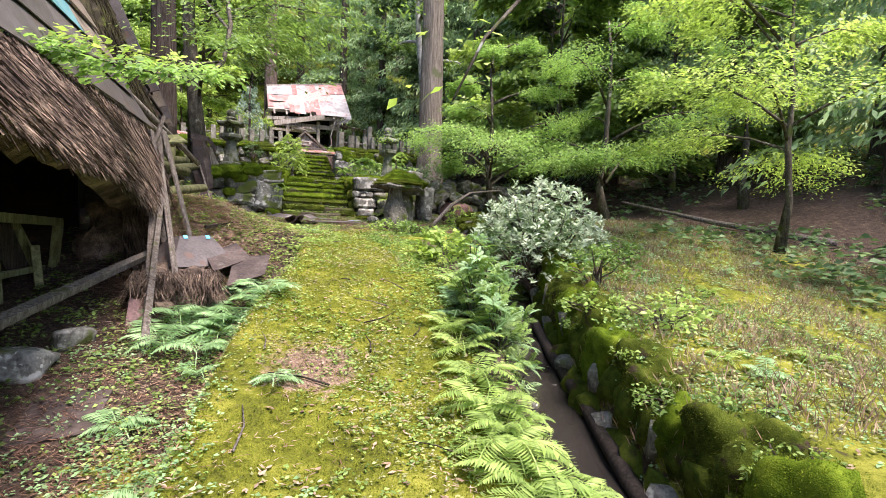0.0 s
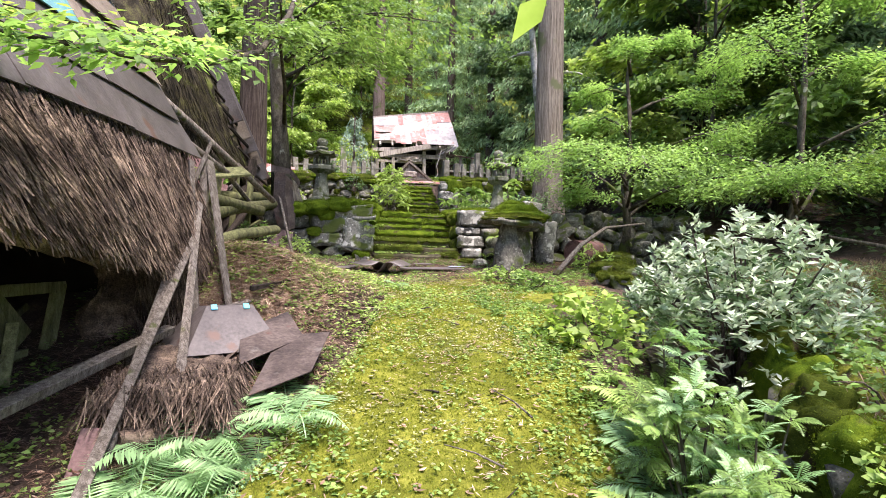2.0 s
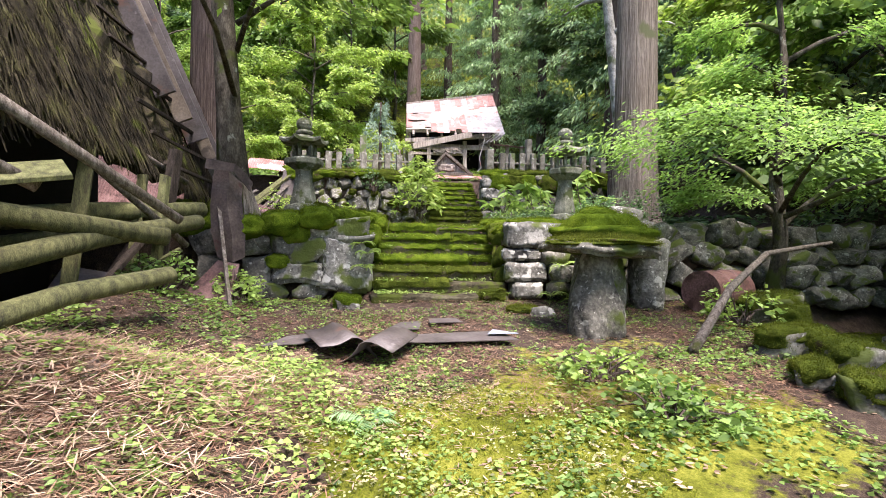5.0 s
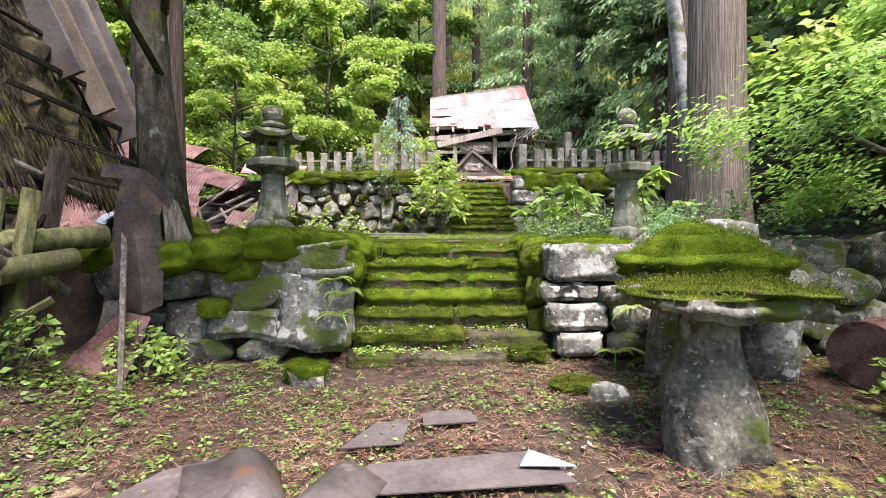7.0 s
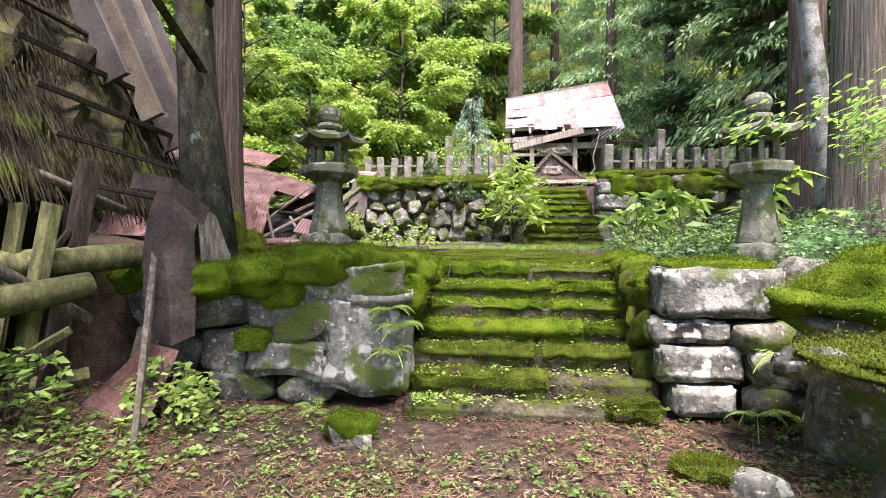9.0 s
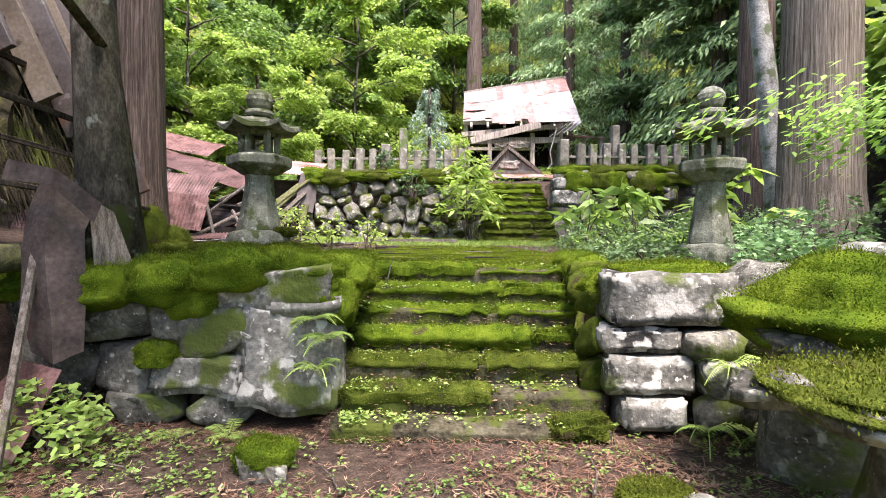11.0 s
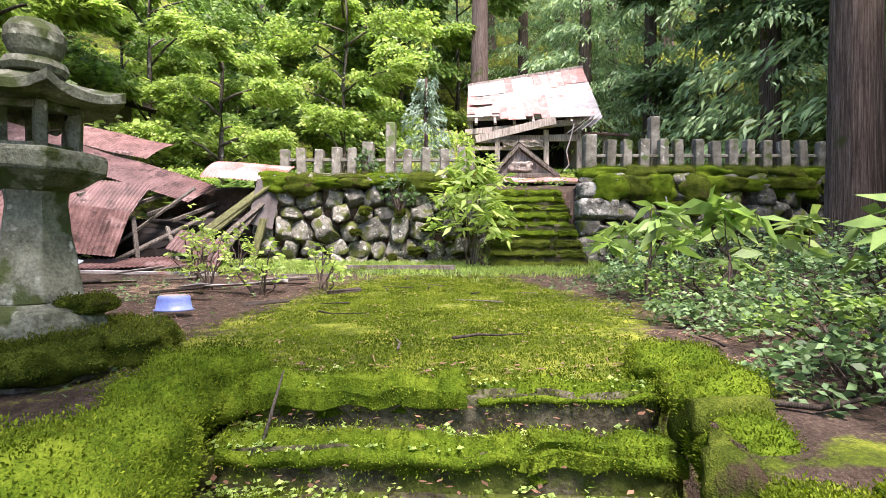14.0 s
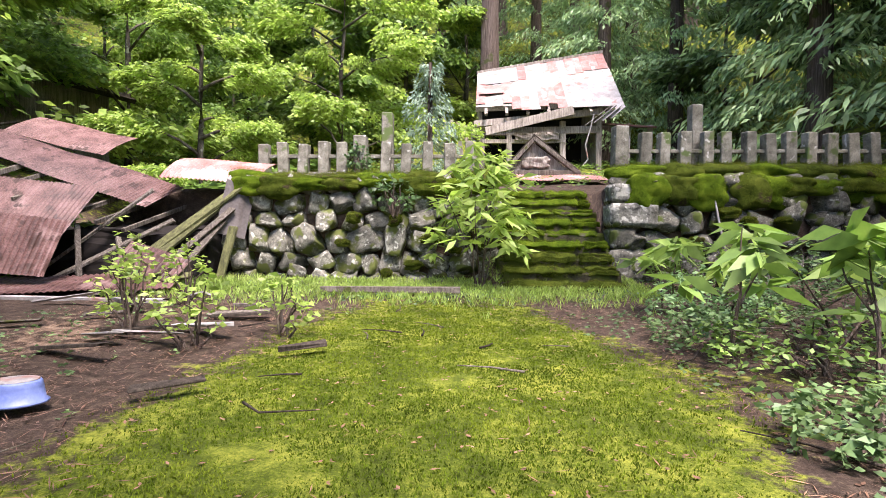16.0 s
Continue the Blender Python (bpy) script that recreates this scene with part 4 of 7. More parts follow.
part("side_wall", boxed((0.12, 2.6, 3.2), pose(8.3, 35.0, 8.1), 0.0), OLDWOOD, sh)
part("floor_deck", boxed((4.4, 3.0, 0.2), pose(6.1, 34.9, 6.75), 0.01), WOOD_DARK, sh)
for k in range(5):
    beam("wall_board", (2.75 + 0.26 * k, 33.6 + 0.05 * k, 7.3), (2.6 + 0.26 * k, 33.7 + 0.05 * k, 8.85 - 0.08 * k), 0.25, 0.03, OLDWOOD if k % 2 else PALE, sh, 0)
for k in range(4):
    beam("hanging_board", (7.6 + 0.3 * k, 33.1, 8.4 + 0.1 * k), (8.5 + 0.15 * k, 33.0, 9.1), 0.16, 0.02, PALE, sh, 20 * k)
part("side_roof", boxed((1.7, 1.6, 0.06), pose(9.4, 34.2, 8.65, 12, 4, 0), 0.005), RUST, sh)
beam("pillar", (9.3, 33.7, 6.6), (9.3, 33.7, 8.6), 0.16, 0.16, OLDWOOD, sh)
beam("pillar", (10.1, 33.7, 6.6), (10.1, 33.7, 8.55), 0.16, 0.16, OLDWOOD, sh)
part("carved_panel", slab((1.6, 0.12, 0.3), pose(6.0, 33.55, 8.12), 9, 0.05, 2.0, 0.02, 12), OLDWOOD, sh)
cable = tube([(7.9, 33.0, 8.8), (7.75, 32.98, 8.2), (7.6, 32.98, 7.7), (7.7, 32.98, 7.2), (7.45, 32.98, 6.9)], [0.025] * 5, 5)
part("hanging_rope", cable, PALE, sh)

gb = thing("fallen_gable", "fallen carved wooden gable lying before the shrine", "gable", at=(5.25, 28.6, 6.0))
gr = bmesh.new()
tri = [gr.verts.new(p) for p in ((-0.75, -0.06, 0.22), (0.85, -0.06, 0.22), (-0.1, -0.06, 0.95), (-0.75, 0.06, 0.22), (0.85, 0.06, 0.22), (-0.1, 0.06, 0.95))]
gr.faces.new(tri[:3]), gr.faces.new(tri[:2:-1])
for k in range(3):
    gr.faces.new((tri[k], tri[k + 3], tri[(k + 1) % 3 + 3], tri[(k + 1) % 3]))
part("panel", gr, OLDWOOD, gb)
for a, b2 in (((-0.95, -0.12, 0.12), (-0.08, -0.12, 1.06)), ((-0.12, -0.12, 1.06), (1.1, -0.12, 0.1))):
    beam("bargeboard", a, b2, 0.16, 0.1, WOOD, gb)
    beam("roof_edge", (a[0], 0.1, a[2] + 0.1), (b2[0], 0.1, b2[2] + 0.1), 0.5, 0.04, WOOD_DARK, gb)
beam("tie_beam", (-0.95, -0.1, 0.16), (1.1, -0.1, 0.16), 0.14, 0.12, WOOD, gb)
part("carving", slab((0.7, 0.06, 0.28), pose(-0.05, -0.14, 0.42), 9, 0.05, 4.0, 0.02, 14), OLDWOOD, gb, smooth=True)


def corrugated(name, size, m, mat, parent=None, pitch=0.076, amp=0.011, bend=0.0, label="", seed=0):
    """A sheet of corrugated metal, waves across its first side, bent along its second one."""
    w, d = size
    nx_, ny_ = max(8, int(w / pitch * 4)), 10
    xs, yy = np.linspace(-w / 2, w / 2, nx_ + 1), np.linspace(-d / 2, d / 2, ny_ + 1)
    V = []
    for y in yy:
        for x in xs:
            z = amp * math.sin(2 * math.pi * x / pitch) - bend * (2 * y / d) ** 2 + 0.05 * noise.noise(Vector((x, y, seed)))
            V.append(m @ Vector((x, y, z)))
    F_ = [(j * (nx_ + 1) + i, j * (nx_ + 1) + i + 1, (j + 1) * (nx_ + 1) + i + 1, (j + 1) * (nx_ + 1) + i) for j in range(ny_) for i in range(nx_)]
    ob = raw(name, V, F_, mat, parent)
    md = ob.modifiers.new("thickness", "SOLIDIFY")
    md.thickness = 0.003
    if label:
        tagged(ob, label, "metal sheet")
    return ob


corrugated("roofing_sheet", (2.2, 0.9), pose(5.75, 28.0, 5.98, 14, 0, 0), PINK, label="faded red corrugated sheet lying before the fallen gable")

# ---- collapsed outbuilding on the terrace ----
ru = thing("collapsed_shed", "collapsed timber shed under buckled rusty red roofing", "ruined shed")


def span(name, a, b, c, mat, parent, pitch=0.076, bend=0.0, label="", seed=1, amp=0.012):
    """A corrugated sheet with corner a, one side to b (across the waves) and one to c."""
    a, b, c = Vector(a), Vector(b), Vector(c)
    x, y = (b - a), (c - a)
    w, d = x.length, y.length
    x.normalize()
    y = (y - x * y.dot(x)).normalized()
    z = x.cross(y)
    m = Matrix.Translation((a + b) / 2 + (c - a) / 2) @ Matrix((x, y, z)).transposed().to_4x4()
    return corrugated(name, (w, d), m, mat, parent, pitch, amp, bend, label, seed)


span("roof_sheet", (-7.4, 24.2, 6.55), (-2.1, 23.4, 4.95), (-7.2, 25.0, 6.95), RUST, ru, bend=0.03, seed=2)
span("roof_sheet", (-6.0, 24.9, 6.55), (-3.6, 24.5, 6.0), (-5.8, 25.6, 7.0), RUST, ru, bend=0.05, seed=12)
span("roof_sheet", (-7.6, 22.4, 4.75), (-3.0, 22.3, 4.2), (-7.2, 23.3, 5.75), RUST, ru, bend=0.02, seed=3)
span("roof_sheet", (-6.4, 21.3, 3.9), (-3.2, 21.6, 3.75), (-6.3, 21.9, 4.75), RUST, ru, seed=4)
span("roof_sheet", (-3.5, 21.5, 4.0), (-2.4, 21.8, 3.85), (-3.7, 21.9, 4.8), RUST, ru, seed=5)
span("roof_sheet", (-4.5, 20.6, 3.62), (-0.9, 21.9, 3.72), (-4.7, 21.7, 3.8), RUST, ru, seed=6)
span("roof_sheet", (-2.0, 22.4, 4.0), (-0.95, 22.2, 3.75), (-1.9, 22.7, 4.35), RUST, ru, seed=7)
span("roof_sheet", (-2.02, 23.5, 5.5), (-0.35, 23.6, 5.42), (-1.92, 24.5, 5.98), PINK, ru, bend=0.08, seed=8)
for k in range(10):
    x = -6.2 + 0.45 * k
    beam("rafter", (x, 22.9, 5.6 - 0.12 * k), (x + 0.25, 24.4, 6.35 - 0.15 * k), 0.07, 0.07, WOOD, ru)
for a, b2, w in [((-2.2, 22.6, 3.7), (-0.55, 23.7, 5.35), 0.22), ((-1.9, 22.5, 3.7), (-0.75, 23.6, 5.1), 0.16), ((-1.55, 22.4, 3.7), (-0.65, 23.5, 4.9), 0.12), ((-1.2, 22.5, 3.7), (-0.75, 23.4, 4.7), 0.1), ((-3.2, 22.3, 3.6), (-1.5, 23.2, 4.7), 0.12), ((-2.6, 22.2, 3.65), (-0.8, 22.4, 3.85), 0.18), ((-0.75, 23.2, 3.7), (-0.6, 23.4, 4.6), 0.16), ((-3.4, 22.8, 3.9), (-1.9, 23.3, 5.2), 0.1), ((-2.4, 22.3, 3.6), (-2.9, 22.9, 4.6), 0.08), ((-1.6, 22.2, 3.65), (-2.3, 23.0, 4.4), 0.07)]:
    beam("board", a, b2, w, 0.04, WOOD if w < 0.15 else WOOD_MOSS, ru, 25)
span("metal_cladding", (-0.92, 23.3, 4.5), (-0.5, 23.5, 4.4), (-0.75, 23.6, 5.4), SHEET, ru, pitch=0.2, seed=9, amp=0.004)
# near-black lump added to paint the shade under the fallen roof sheets
part("dark_debris", ragged(slab((4.0, 1.6, 1.1), pose(-3.0, 24.0, 4.0), 9, 0.2, 3, 0.05, 2), 4, 0.1), VOID_SHADE, ru)
beam("fallen_white_rail", (-3.6, 21.2, 3.66), (-0.6, 21.4, 3.6), 0.09, 0.05, PALE, None)
tagged(bpy.data.objects["fallen_white_rail"], "bleached board lying before the collapsed shed", "board")
BLUE = material("pale_blue_tin", [(0.2, 0.24, 0.29), (0.27, 0.31, 0.36), (0.33, 0.37, 0.41)], 2, 0.45, 0.1, 20)
bs = part("metal_sheet", slab((1.5, 0.8, 0.02), pose(-2.9, 20.2, 3.85, 20, 12, 15), 5, 0.03, 2, 0.0, 2), BLUE)
tagged(bs, "pale blue painted metal sheet lying by the ruin", "metal sheet")
BASIN = material("blue_plastic", [(0.1, 0.145, 0.36), (0.14, 0.19, 0.42), (0.18, 0.24, 0.46)], 4, 0.4, 0.05, 40)
bs = thing("wash_basin", "pale blue plastic wash basin lying upside down", "basin", at=(0.72, 17.78, 3.5), rz=12)
bs.scale = (0.82, 0.82, 0.95)
bm = lathe([(0.195, 0.0), (0.2, 0.012), (0.18, 0.016), (0.165, 0.1), (0.16, 0.125), (0.15, 0.135)], 32)
for v in bm.verts:
    v.co.y *= 0.75
part("bowl", bm, BASIN, bs, smooth=True)
bm = lathe([(0.14, 0.13), (0.145, 0.14), (0.13, 0.142)], 32)
for v in bm.verts:
    v.co.y *= 0.75
part("foot_ring", bm, PALE, bs, "white foot ring", True)
far = thing("house", "distant dark gabled house with white bargeboards", "house", at=(-11.5, 30.0, 5.2), rz=-20)
part("wall", boxed((6, 4, 4.5), pose(0, 0, 1.5), 0), OLDWOOD, far)
for s in (-1, 1):
    part("roof", boxed((4.2, 5.0, 0.14), pose(s * 1.75, 0, 4.6, 0, s * 30, 0), 0), WOOD_DARK, far)
    part("bargeboard", boxed((4.25, 0.08, 0.2), pose(s * 1.75, -2.55, 4.55, 0, s * 30, 0), 0), PALE, far)


# ---- ruined thatched house ----
ho = thing("thatched_house", "collapsing thatched farmhouse clad with brown metal sheets", "ruined house")
# each line: eave, where the sheets begin, ridge, for stations along the house
STATIONS = [(-6.0, (-1.25, 2.6), (-1.7, 3.1), (-4.5, 8.6)), (3.5, (-0.98, 2.56), (-1.4, 3.15), (-3.9, 8.4)), (6.0, (-0.9, 2.6), (-1.3, 3.42), (-3.6, 8.3)), (8.2, (-0.75, 2.28), (-1.14, 3.55), (-3.35, 8.3)), (9.7, (-0.62, 2.05), (-0.98, 3.62), (-3.2, 8.3))]


def thatch_layer(name, rows, thick, mat, parent, nu=60, nv=14, amp=0.09, seed=1.0, inward=(-0.35, -0.2)):
    """A ragged thatch skin over a ruled surface: rows give (y, lower (x, z), upper (x, z))."""
    ysr = [r[0] for r in rows]
    V, F_ = [], []
    us = np.linspace(ysr[0], ysr[-1], nu + 1)
    for layer in (0, 1):
        for u in us:
            lo = (np.interp(u, ysr, [r[1][0] for r in rows]), np.interp(u, ysr, [r[1][1] for r in rows]))
            hi = (np.interp(u, ysr, [r[2][0] for r in rows]), np.interp(u, ysr, [r[2][1] for r in rows]))
            for j in range(nv + 1):
                t = j / nv
                x, z = lo[0] + (hi[0] - lo[0]) * t, lo[1] + (hi[1] - lo[1]) * t
                p = Vector((x, u, z))
                k = noise.noise(p * 2.2 + Vector((seed, 0, 0))) + 0.5 * noise.noise(p * 6)
                bulge = 0.16 * math.sin(math.pi * min(1, t * 1.1)) if not layer else 0
                p += Vector((amp * k + bulge, 0, amp * 0.5 * k))
                if j == 0:
                    p.z += 0.12 * noise.noise(Vector((u * 2.5, seed, layer))) + 0.06 * noise.noise(Vector((u * 9, seed, layer)))
                if layer:
                    p += Vector((thick * inward[0], 0, thick * inward[1]))
                V.append(p)
    n1 = (nu + 1) * (nv + 1)
    for i in range(nu):
        for j in range(nv):
            a = i * (nv + 1) + j
            F_.append((a, a + nv + 1, a + nv + 2, a + 1))
            F_.append((n1 + a, n1 + a + 1, n1 + a + nv + 2, n1 + a + nv + 1))
    for i in range(nu):
        a = i * (nv + 1)
        F_.append((a, n1 + a, n1 + a + nv + 1, a + nv + 1))
    for i in (0, nu):
        for j in range(nv):
            a = i * (nv + 1) + j
            F_.append((a, a + 1, n1 + a + 1, n1 + a) if i == 0 else (a, n1 + a, n1 + a + 1, a + 1))
    return raw(name, V, F_, mat, parent)


def straws(name, n, place, length, mat, parent, seed, width=0.006):
    """Many thin stalks; place(rng) gives a root and a direction."""
    rng = random.Random(seed)
    out = np.zeros((n, 4, 3))
    for i in range(n):
        p, d = place(rng)
        ln = length * rng.uniform(0.5, 1.3)
        p, d = Vector(p), Vector(d).normalized()
        s = d.cross(Vector((rng.uniform(-1, 1), rng.uniform(-1, 1), rng.uniform(-1, 1)))).normalized() * width * rng.uniform(0.7, 1.6)
        e = p + d * ln
        out[i] = [p - s, p + s, e + s * 0.5, e - s * 0.5]
    ob = quads(name, out, mat, parent)
    ob["kind"] = "stuff"
    return ob


thatch_layer("thatch", [(y, e, m_) for y, e, m_, _ in STATIONS], 0.75, THATCH, ho)


def eave_straw(rng):
    y = rng.uniform(-1, 9.75)
    t = rng.random() ** 1.3
    ysr = [r[0] for r in STATIONS]
    x0, z0 = np.interp(y, ysr, [r[1][0] for r in STATIONS]), np.interp(y, ysr, [r[1][1] for r in STATIONS])
    x1, z1 = np.interp(y, ysr, [r[2][0] for r in STATIONS]), np.interp(y, ysr, [r[2][1] for r in STATIONS])
    x, z = x0 + (x1 - x0) * t, z0 + (z1 - z0) * t
    d = Vector((x0 - x1, 0, z0 - z1)).normalized()
    return (x + 0.05 + 0.14 * math.sin(math.pi * t) + rng.uniform(-0.06, 0.09), y, z + 0.05), d + Vector((rng.uniform(-0.1, 0.3), rng.uniform(-0.35, 0.35), rng.uniform(-0.2, 0.1)))


straws("thatch_straw", 26000, eave_straw, 0.3, THATCH, ho, 7, 0.006)
TEAL = material("teal_painted_sheet", [(0.05, 0.16, 0.17), (0.08, 0.22, 0.23), (0.12, 0.27, 0.27)], 2, 0.5, 0.15, 30, spots=((0.2, 0.17, 0.14), 2, 0.38))
TAN = material("tan_sheet", [(0.09, 0.072, 0.052), (0.14, 0.115, 0.085), (0.2, 0.168, 0.13)], 2, 0.65, 0.2, 30, spots=((0.06, 0.048, 0.038), 3, 0.42), vary=0.15)


def clad_point(y, v, out=0.0):
    ysr = [r[0] for r in STATIONS]
    a = Vector((np.interp(y, ysr, [r[2][0] for r in STATIONS]), y, np.interp(y, ysr, [r[2][1] for r in STATIONS])))
    b = Vector((np.interp(y, ysr, [r[3][0] for r in STATIONS]), y, np.interp(y, ysr, [r[3][1] for r in STATIONS])))
    p = a.lerp(b, v)
    return p + Vector((0.9, 0, 0.45)).normalized() * out


def panel(name, pts, mat, parent, thick=0.012):
    bm = bmesh.new()
    a = [bm.verts.new(p) for p in pts]
    nrm = (Vector(pts[1]) - Vector(pts[0])).cross(Vector(pts[2]) - Vector(pts[1])).normalized() * thick
    b = [bm.verts.new(Vector(p) - nrm) for p in pts]
    bm.faces.new(a), bm.faces.new(b[::-1])
    k_ = len(pts)
    for k in range(k_):
        bm.faces.new((a[k], b[k], b[(k + 1) % k_], a[(k + 1) % k_]))
    bmesh.ops.recalc_face_normals(bm, faces=bm.faces[:])
    return part(name, bm, mat, parent)


rp = random.Random(8)
widths = [-6, -4.2, -2.4, -0.6, 1.2, 3.0, 4.8, 6.6, 8.2, 9.75]
for row in range(8):
    v0, v1 = row * 0.095 - 0.02, row * 0.095 + 0.1
    for c in range(len(widths) - 1):
        y0, y1 = widths[c] - 0.03, widths[c + 1] + (0.3 - 0.12 * row + rp.uniform(-0.1, 0.1) if c == len(widths) - 2 else 0.03)
        lift = 0.16 - 0.01 * row + rp.uniform(0, 0.025)
        m_ = SHEET if row < 2 else (TEAL if c < 8 else TAN)
        panel("cladding_sheet", [clad_point(y0, v0, lift + rp.uniform(0, 0.05)), clad_point(y1, v0 + rp.uniform(-0.01, 0.01), lift + rp.uniform(0, 0.05)), clad_point(y1, v1, lift - 0.03), clad_point(y0, v1, lift - 0.03)], m_, ho)
# near-black body below the roof, the shade indoors put into its colour
part("inner_wall", boxed((0.15, 17.0, 4.6), pose(-3.3, 1.5, 1.2), 0), VOID_SHADE, ho)
part("inner_ceiling", boxed((2.4, 16.0, 0.1), pose(-2.7, 1.7, 2.75, 0, -14, 0), 0), VOID_SHADE, ho)
part("end_wall", boxed((2.4, 0.12, 3.4), pose(-2.9, 9.6, 1.6), 0), VOID_SHADE, ho)
part("cross_wall", boxed((2.4, 0.12, 3.4), pose(-2.9, 1.0, 1.3), 0), VOID_SHADE, ho)
# leaning door frames and mossy boards inside, brightened through their wood colour
dz = gz(-1.9, 8) - 0.1
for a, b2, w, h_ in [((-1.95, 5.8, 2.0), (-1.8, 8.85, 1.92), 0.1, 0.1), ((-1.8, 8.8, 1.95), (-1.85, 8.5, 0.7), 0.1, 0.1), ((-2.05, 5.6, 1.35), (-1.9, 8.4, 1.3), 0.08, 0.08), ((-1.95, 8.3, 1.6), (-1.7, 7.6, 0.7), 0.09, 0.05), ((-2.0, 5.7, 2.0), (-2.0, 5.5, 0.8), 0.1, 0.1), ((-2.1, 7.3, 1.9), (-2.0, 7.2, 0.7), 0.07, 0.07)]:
    beam("door_frame", a, b2, w, h_, WOOD_MOSS_LIT, ho)
rb = random.Random(23)
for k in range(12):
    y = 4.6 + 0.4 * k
    beam("wall_board", (-2.1 + rb.uniform(-0.15, 0.25), y + rb.uniform(0.2, 0.7), 0.7), (-2.25 + rb.uniform(-0.1, 0.1), y - rb.uniform(-0.1, 0.4), rb.uniform(1.6, 2.1)), 0.035, rb.uniform(0.16, 0.36), WOOD_MOSS_LIT if k % 4 else WOOD_DARK, ho, rb.uniform(-8, 8))
part("wall_panel", boxed((0.04, 0.9, 0.55), pose(-2.15, 6.9, 2.25), 0.004), material("brown_plank_panel", [(0.13, 0.07, 0.035), (0.2, 0.11, 0.055)], 4, 0.8, 0.3, 30), ho)
part("straw_bank", ragged(slab((1.0, 1.5, 0.5), pose(-0.25, 7.6, 1.02, 14, 0, 10), 12, 0.14, 8, 0.1, 3), 9, 0.05, 9), THATCH, ho)
straws("hanging_straw", 4500, lambda r: ((-0.25 + r.uniform(-0.5, 0.5), r.uniform(6.8, 8.3), r.uniform(1.12, 1.34)), (r.uniform(-0.3, 0.5), r.uniform(-0.8, -0.1), -0.5)), 0.24, THATCH, ho, 14)
part("straw_bank", ragged(slab((0.8, 1.2, 1.3), pose(-1.15, 9.3, 1.55, 0, 12, 0), 12, 0.16, 2, 0.1, 3), 5, 0.05, 9), THATCH, ho)
straws("hanging_straw", 5000, lambda r: ((-0.75 + r.uniform(-0.25, 0.2), r.uniform(8.5, 10.0), r.uniform(1.0, 2.3)), (r.uniform(-0.1, 0.4), r.uniform(-0.3, 0.4), -1)), 0.35, THATCH, ho, 12)
# torn far end of the roof
thatch_layer("thatch", [(9.9, (-1.9, 3.4), (-3.3, 8.2)), (12.0, (-1.1, 4.4), (-2.9, 8.4)), (16.1, (-0.95, 4.0), (-2.4, 8.0))], 0.7, THATCH_DARK, ho, 44, 22, 0.16, 4.0)
straws("hanging_straw", 9000, lambda r: ((lambda y, t: (np.interp(y, [9.9, 12, 16.1], [-1.9, -1.1, -0.95]) - 1.5 * t + 0.12, y, np.interp(y, [9.9, 12, 16.1], [3.4, 4.4, 4.05]) + 4.0 * t))(r.uniform(10, 16.1), r.random() ** 2), (r.uniform(0.1, 0.5), r.uniform(-0.3, 0.3), -1)), 0.35, THATCH_DARK, ho, 13)
for k, (y, z0, z1, w) in enumerate([(16.35, 4.15, 8.6, 0.3), (16.1, 4.5, 8.7, 0.22), (15.75, 4.75, 8.8, 0.34), (15.35, 5.0, 8.8, 0.26), (14.9, 5.3, 8.8, 0.3)]):
    x0 = -0.6 - 0.43 * (z0 - 4.15)
    x1 = -0.6 - 0.43 * (z1 - 4.15)
    beam("rake_board", (x0, y + 0.06 * k, z0), (x1, y, z1), 0.05, w, TAN if k % 2 else SHEET, ho, 6 - 4 * k)
for k in range(9):
    z0 = 4.0 + 0.42 * k
    beam("roof_batten", (-0.6 - 0.43 * (z0 - 4.15), 16.45, z0), (-0.8 - 0.43 * (z0 - 4.15), 14.2, z0 + 0.12), 0.045, 0.045, WOOD_DARK, ho)
# near-black backing, painted as the shade behind the torn roof end
part("inner_wall", boxed((0.15, 6.2, 4.5), pose(-2.6, 13.0, 3.2), 0), VOID_SHADE, ho)
for a, b2, r in [((-2.1, 9.4, 4.6), (-0.45, 11.1, 3.45), 0.06), ((-2.2, 10.2, 5.2), (-0.02, 12.75, 3.28), 0.06), ((-1.8, 11.5, 5.0), (-0.35, 13.9, 3.0), 0.05), ((-1.9, 12.2, 4.9), (-0.6, 14.6, 3.9), 0.05), ((-2.4, 10.8, 3.4), (-0.25, 13.0, 3.1), 0.11), ((-2.2, 12.4, 3.2), (-0.3, 14.4, 3.5), 0.12), ((-2.2, 12.6, 2.9), (-0.5, 13.6, 3.2), 0.1)]:
    part("roof_pole", tube([a, Vector(a).lerp(Vector(b2), 0.5) + Vector((0, 0, 0.04)), b2], [r * 1.1, r, r * 0.9], 8, 0.06), WOOD_MOSS if r > 0.09 else WOOD, ho, smooth=True)
for a, b2, w in [((-0.95, 9.5, 3.6), (-0.62, 9.85, 1.6), 0.14), ((-0.55, 9.8, 3.75), (-0.85, 9.4, 2.6), 0.1), ((-0.8, 9.4, 3.3), (-0.42, 9.6, 1.9), 0.1), ((-0.6, 9.75, 3.52), (-0.5, 9.2, 1.3), 0.1), ((-1.5, 10.3, 3.3), (-0.3, 11.2, 3.6), 0.3), ((-1.1, 12.6, 2.2), (-1.0, 12.9, 4.3), 0.14), ((-0.95, 13.6, 2.2), (-0.85, 13.8, 3.9), 0.12), ((-1.6, 13.2, 2.4), (-0.6, 14.2, 2.5), 0.14)]:
    beam("loose_board", a, b2, w, 0.05, WOOD if w < 0.12 else WOOD_MOSS, ho, 30)


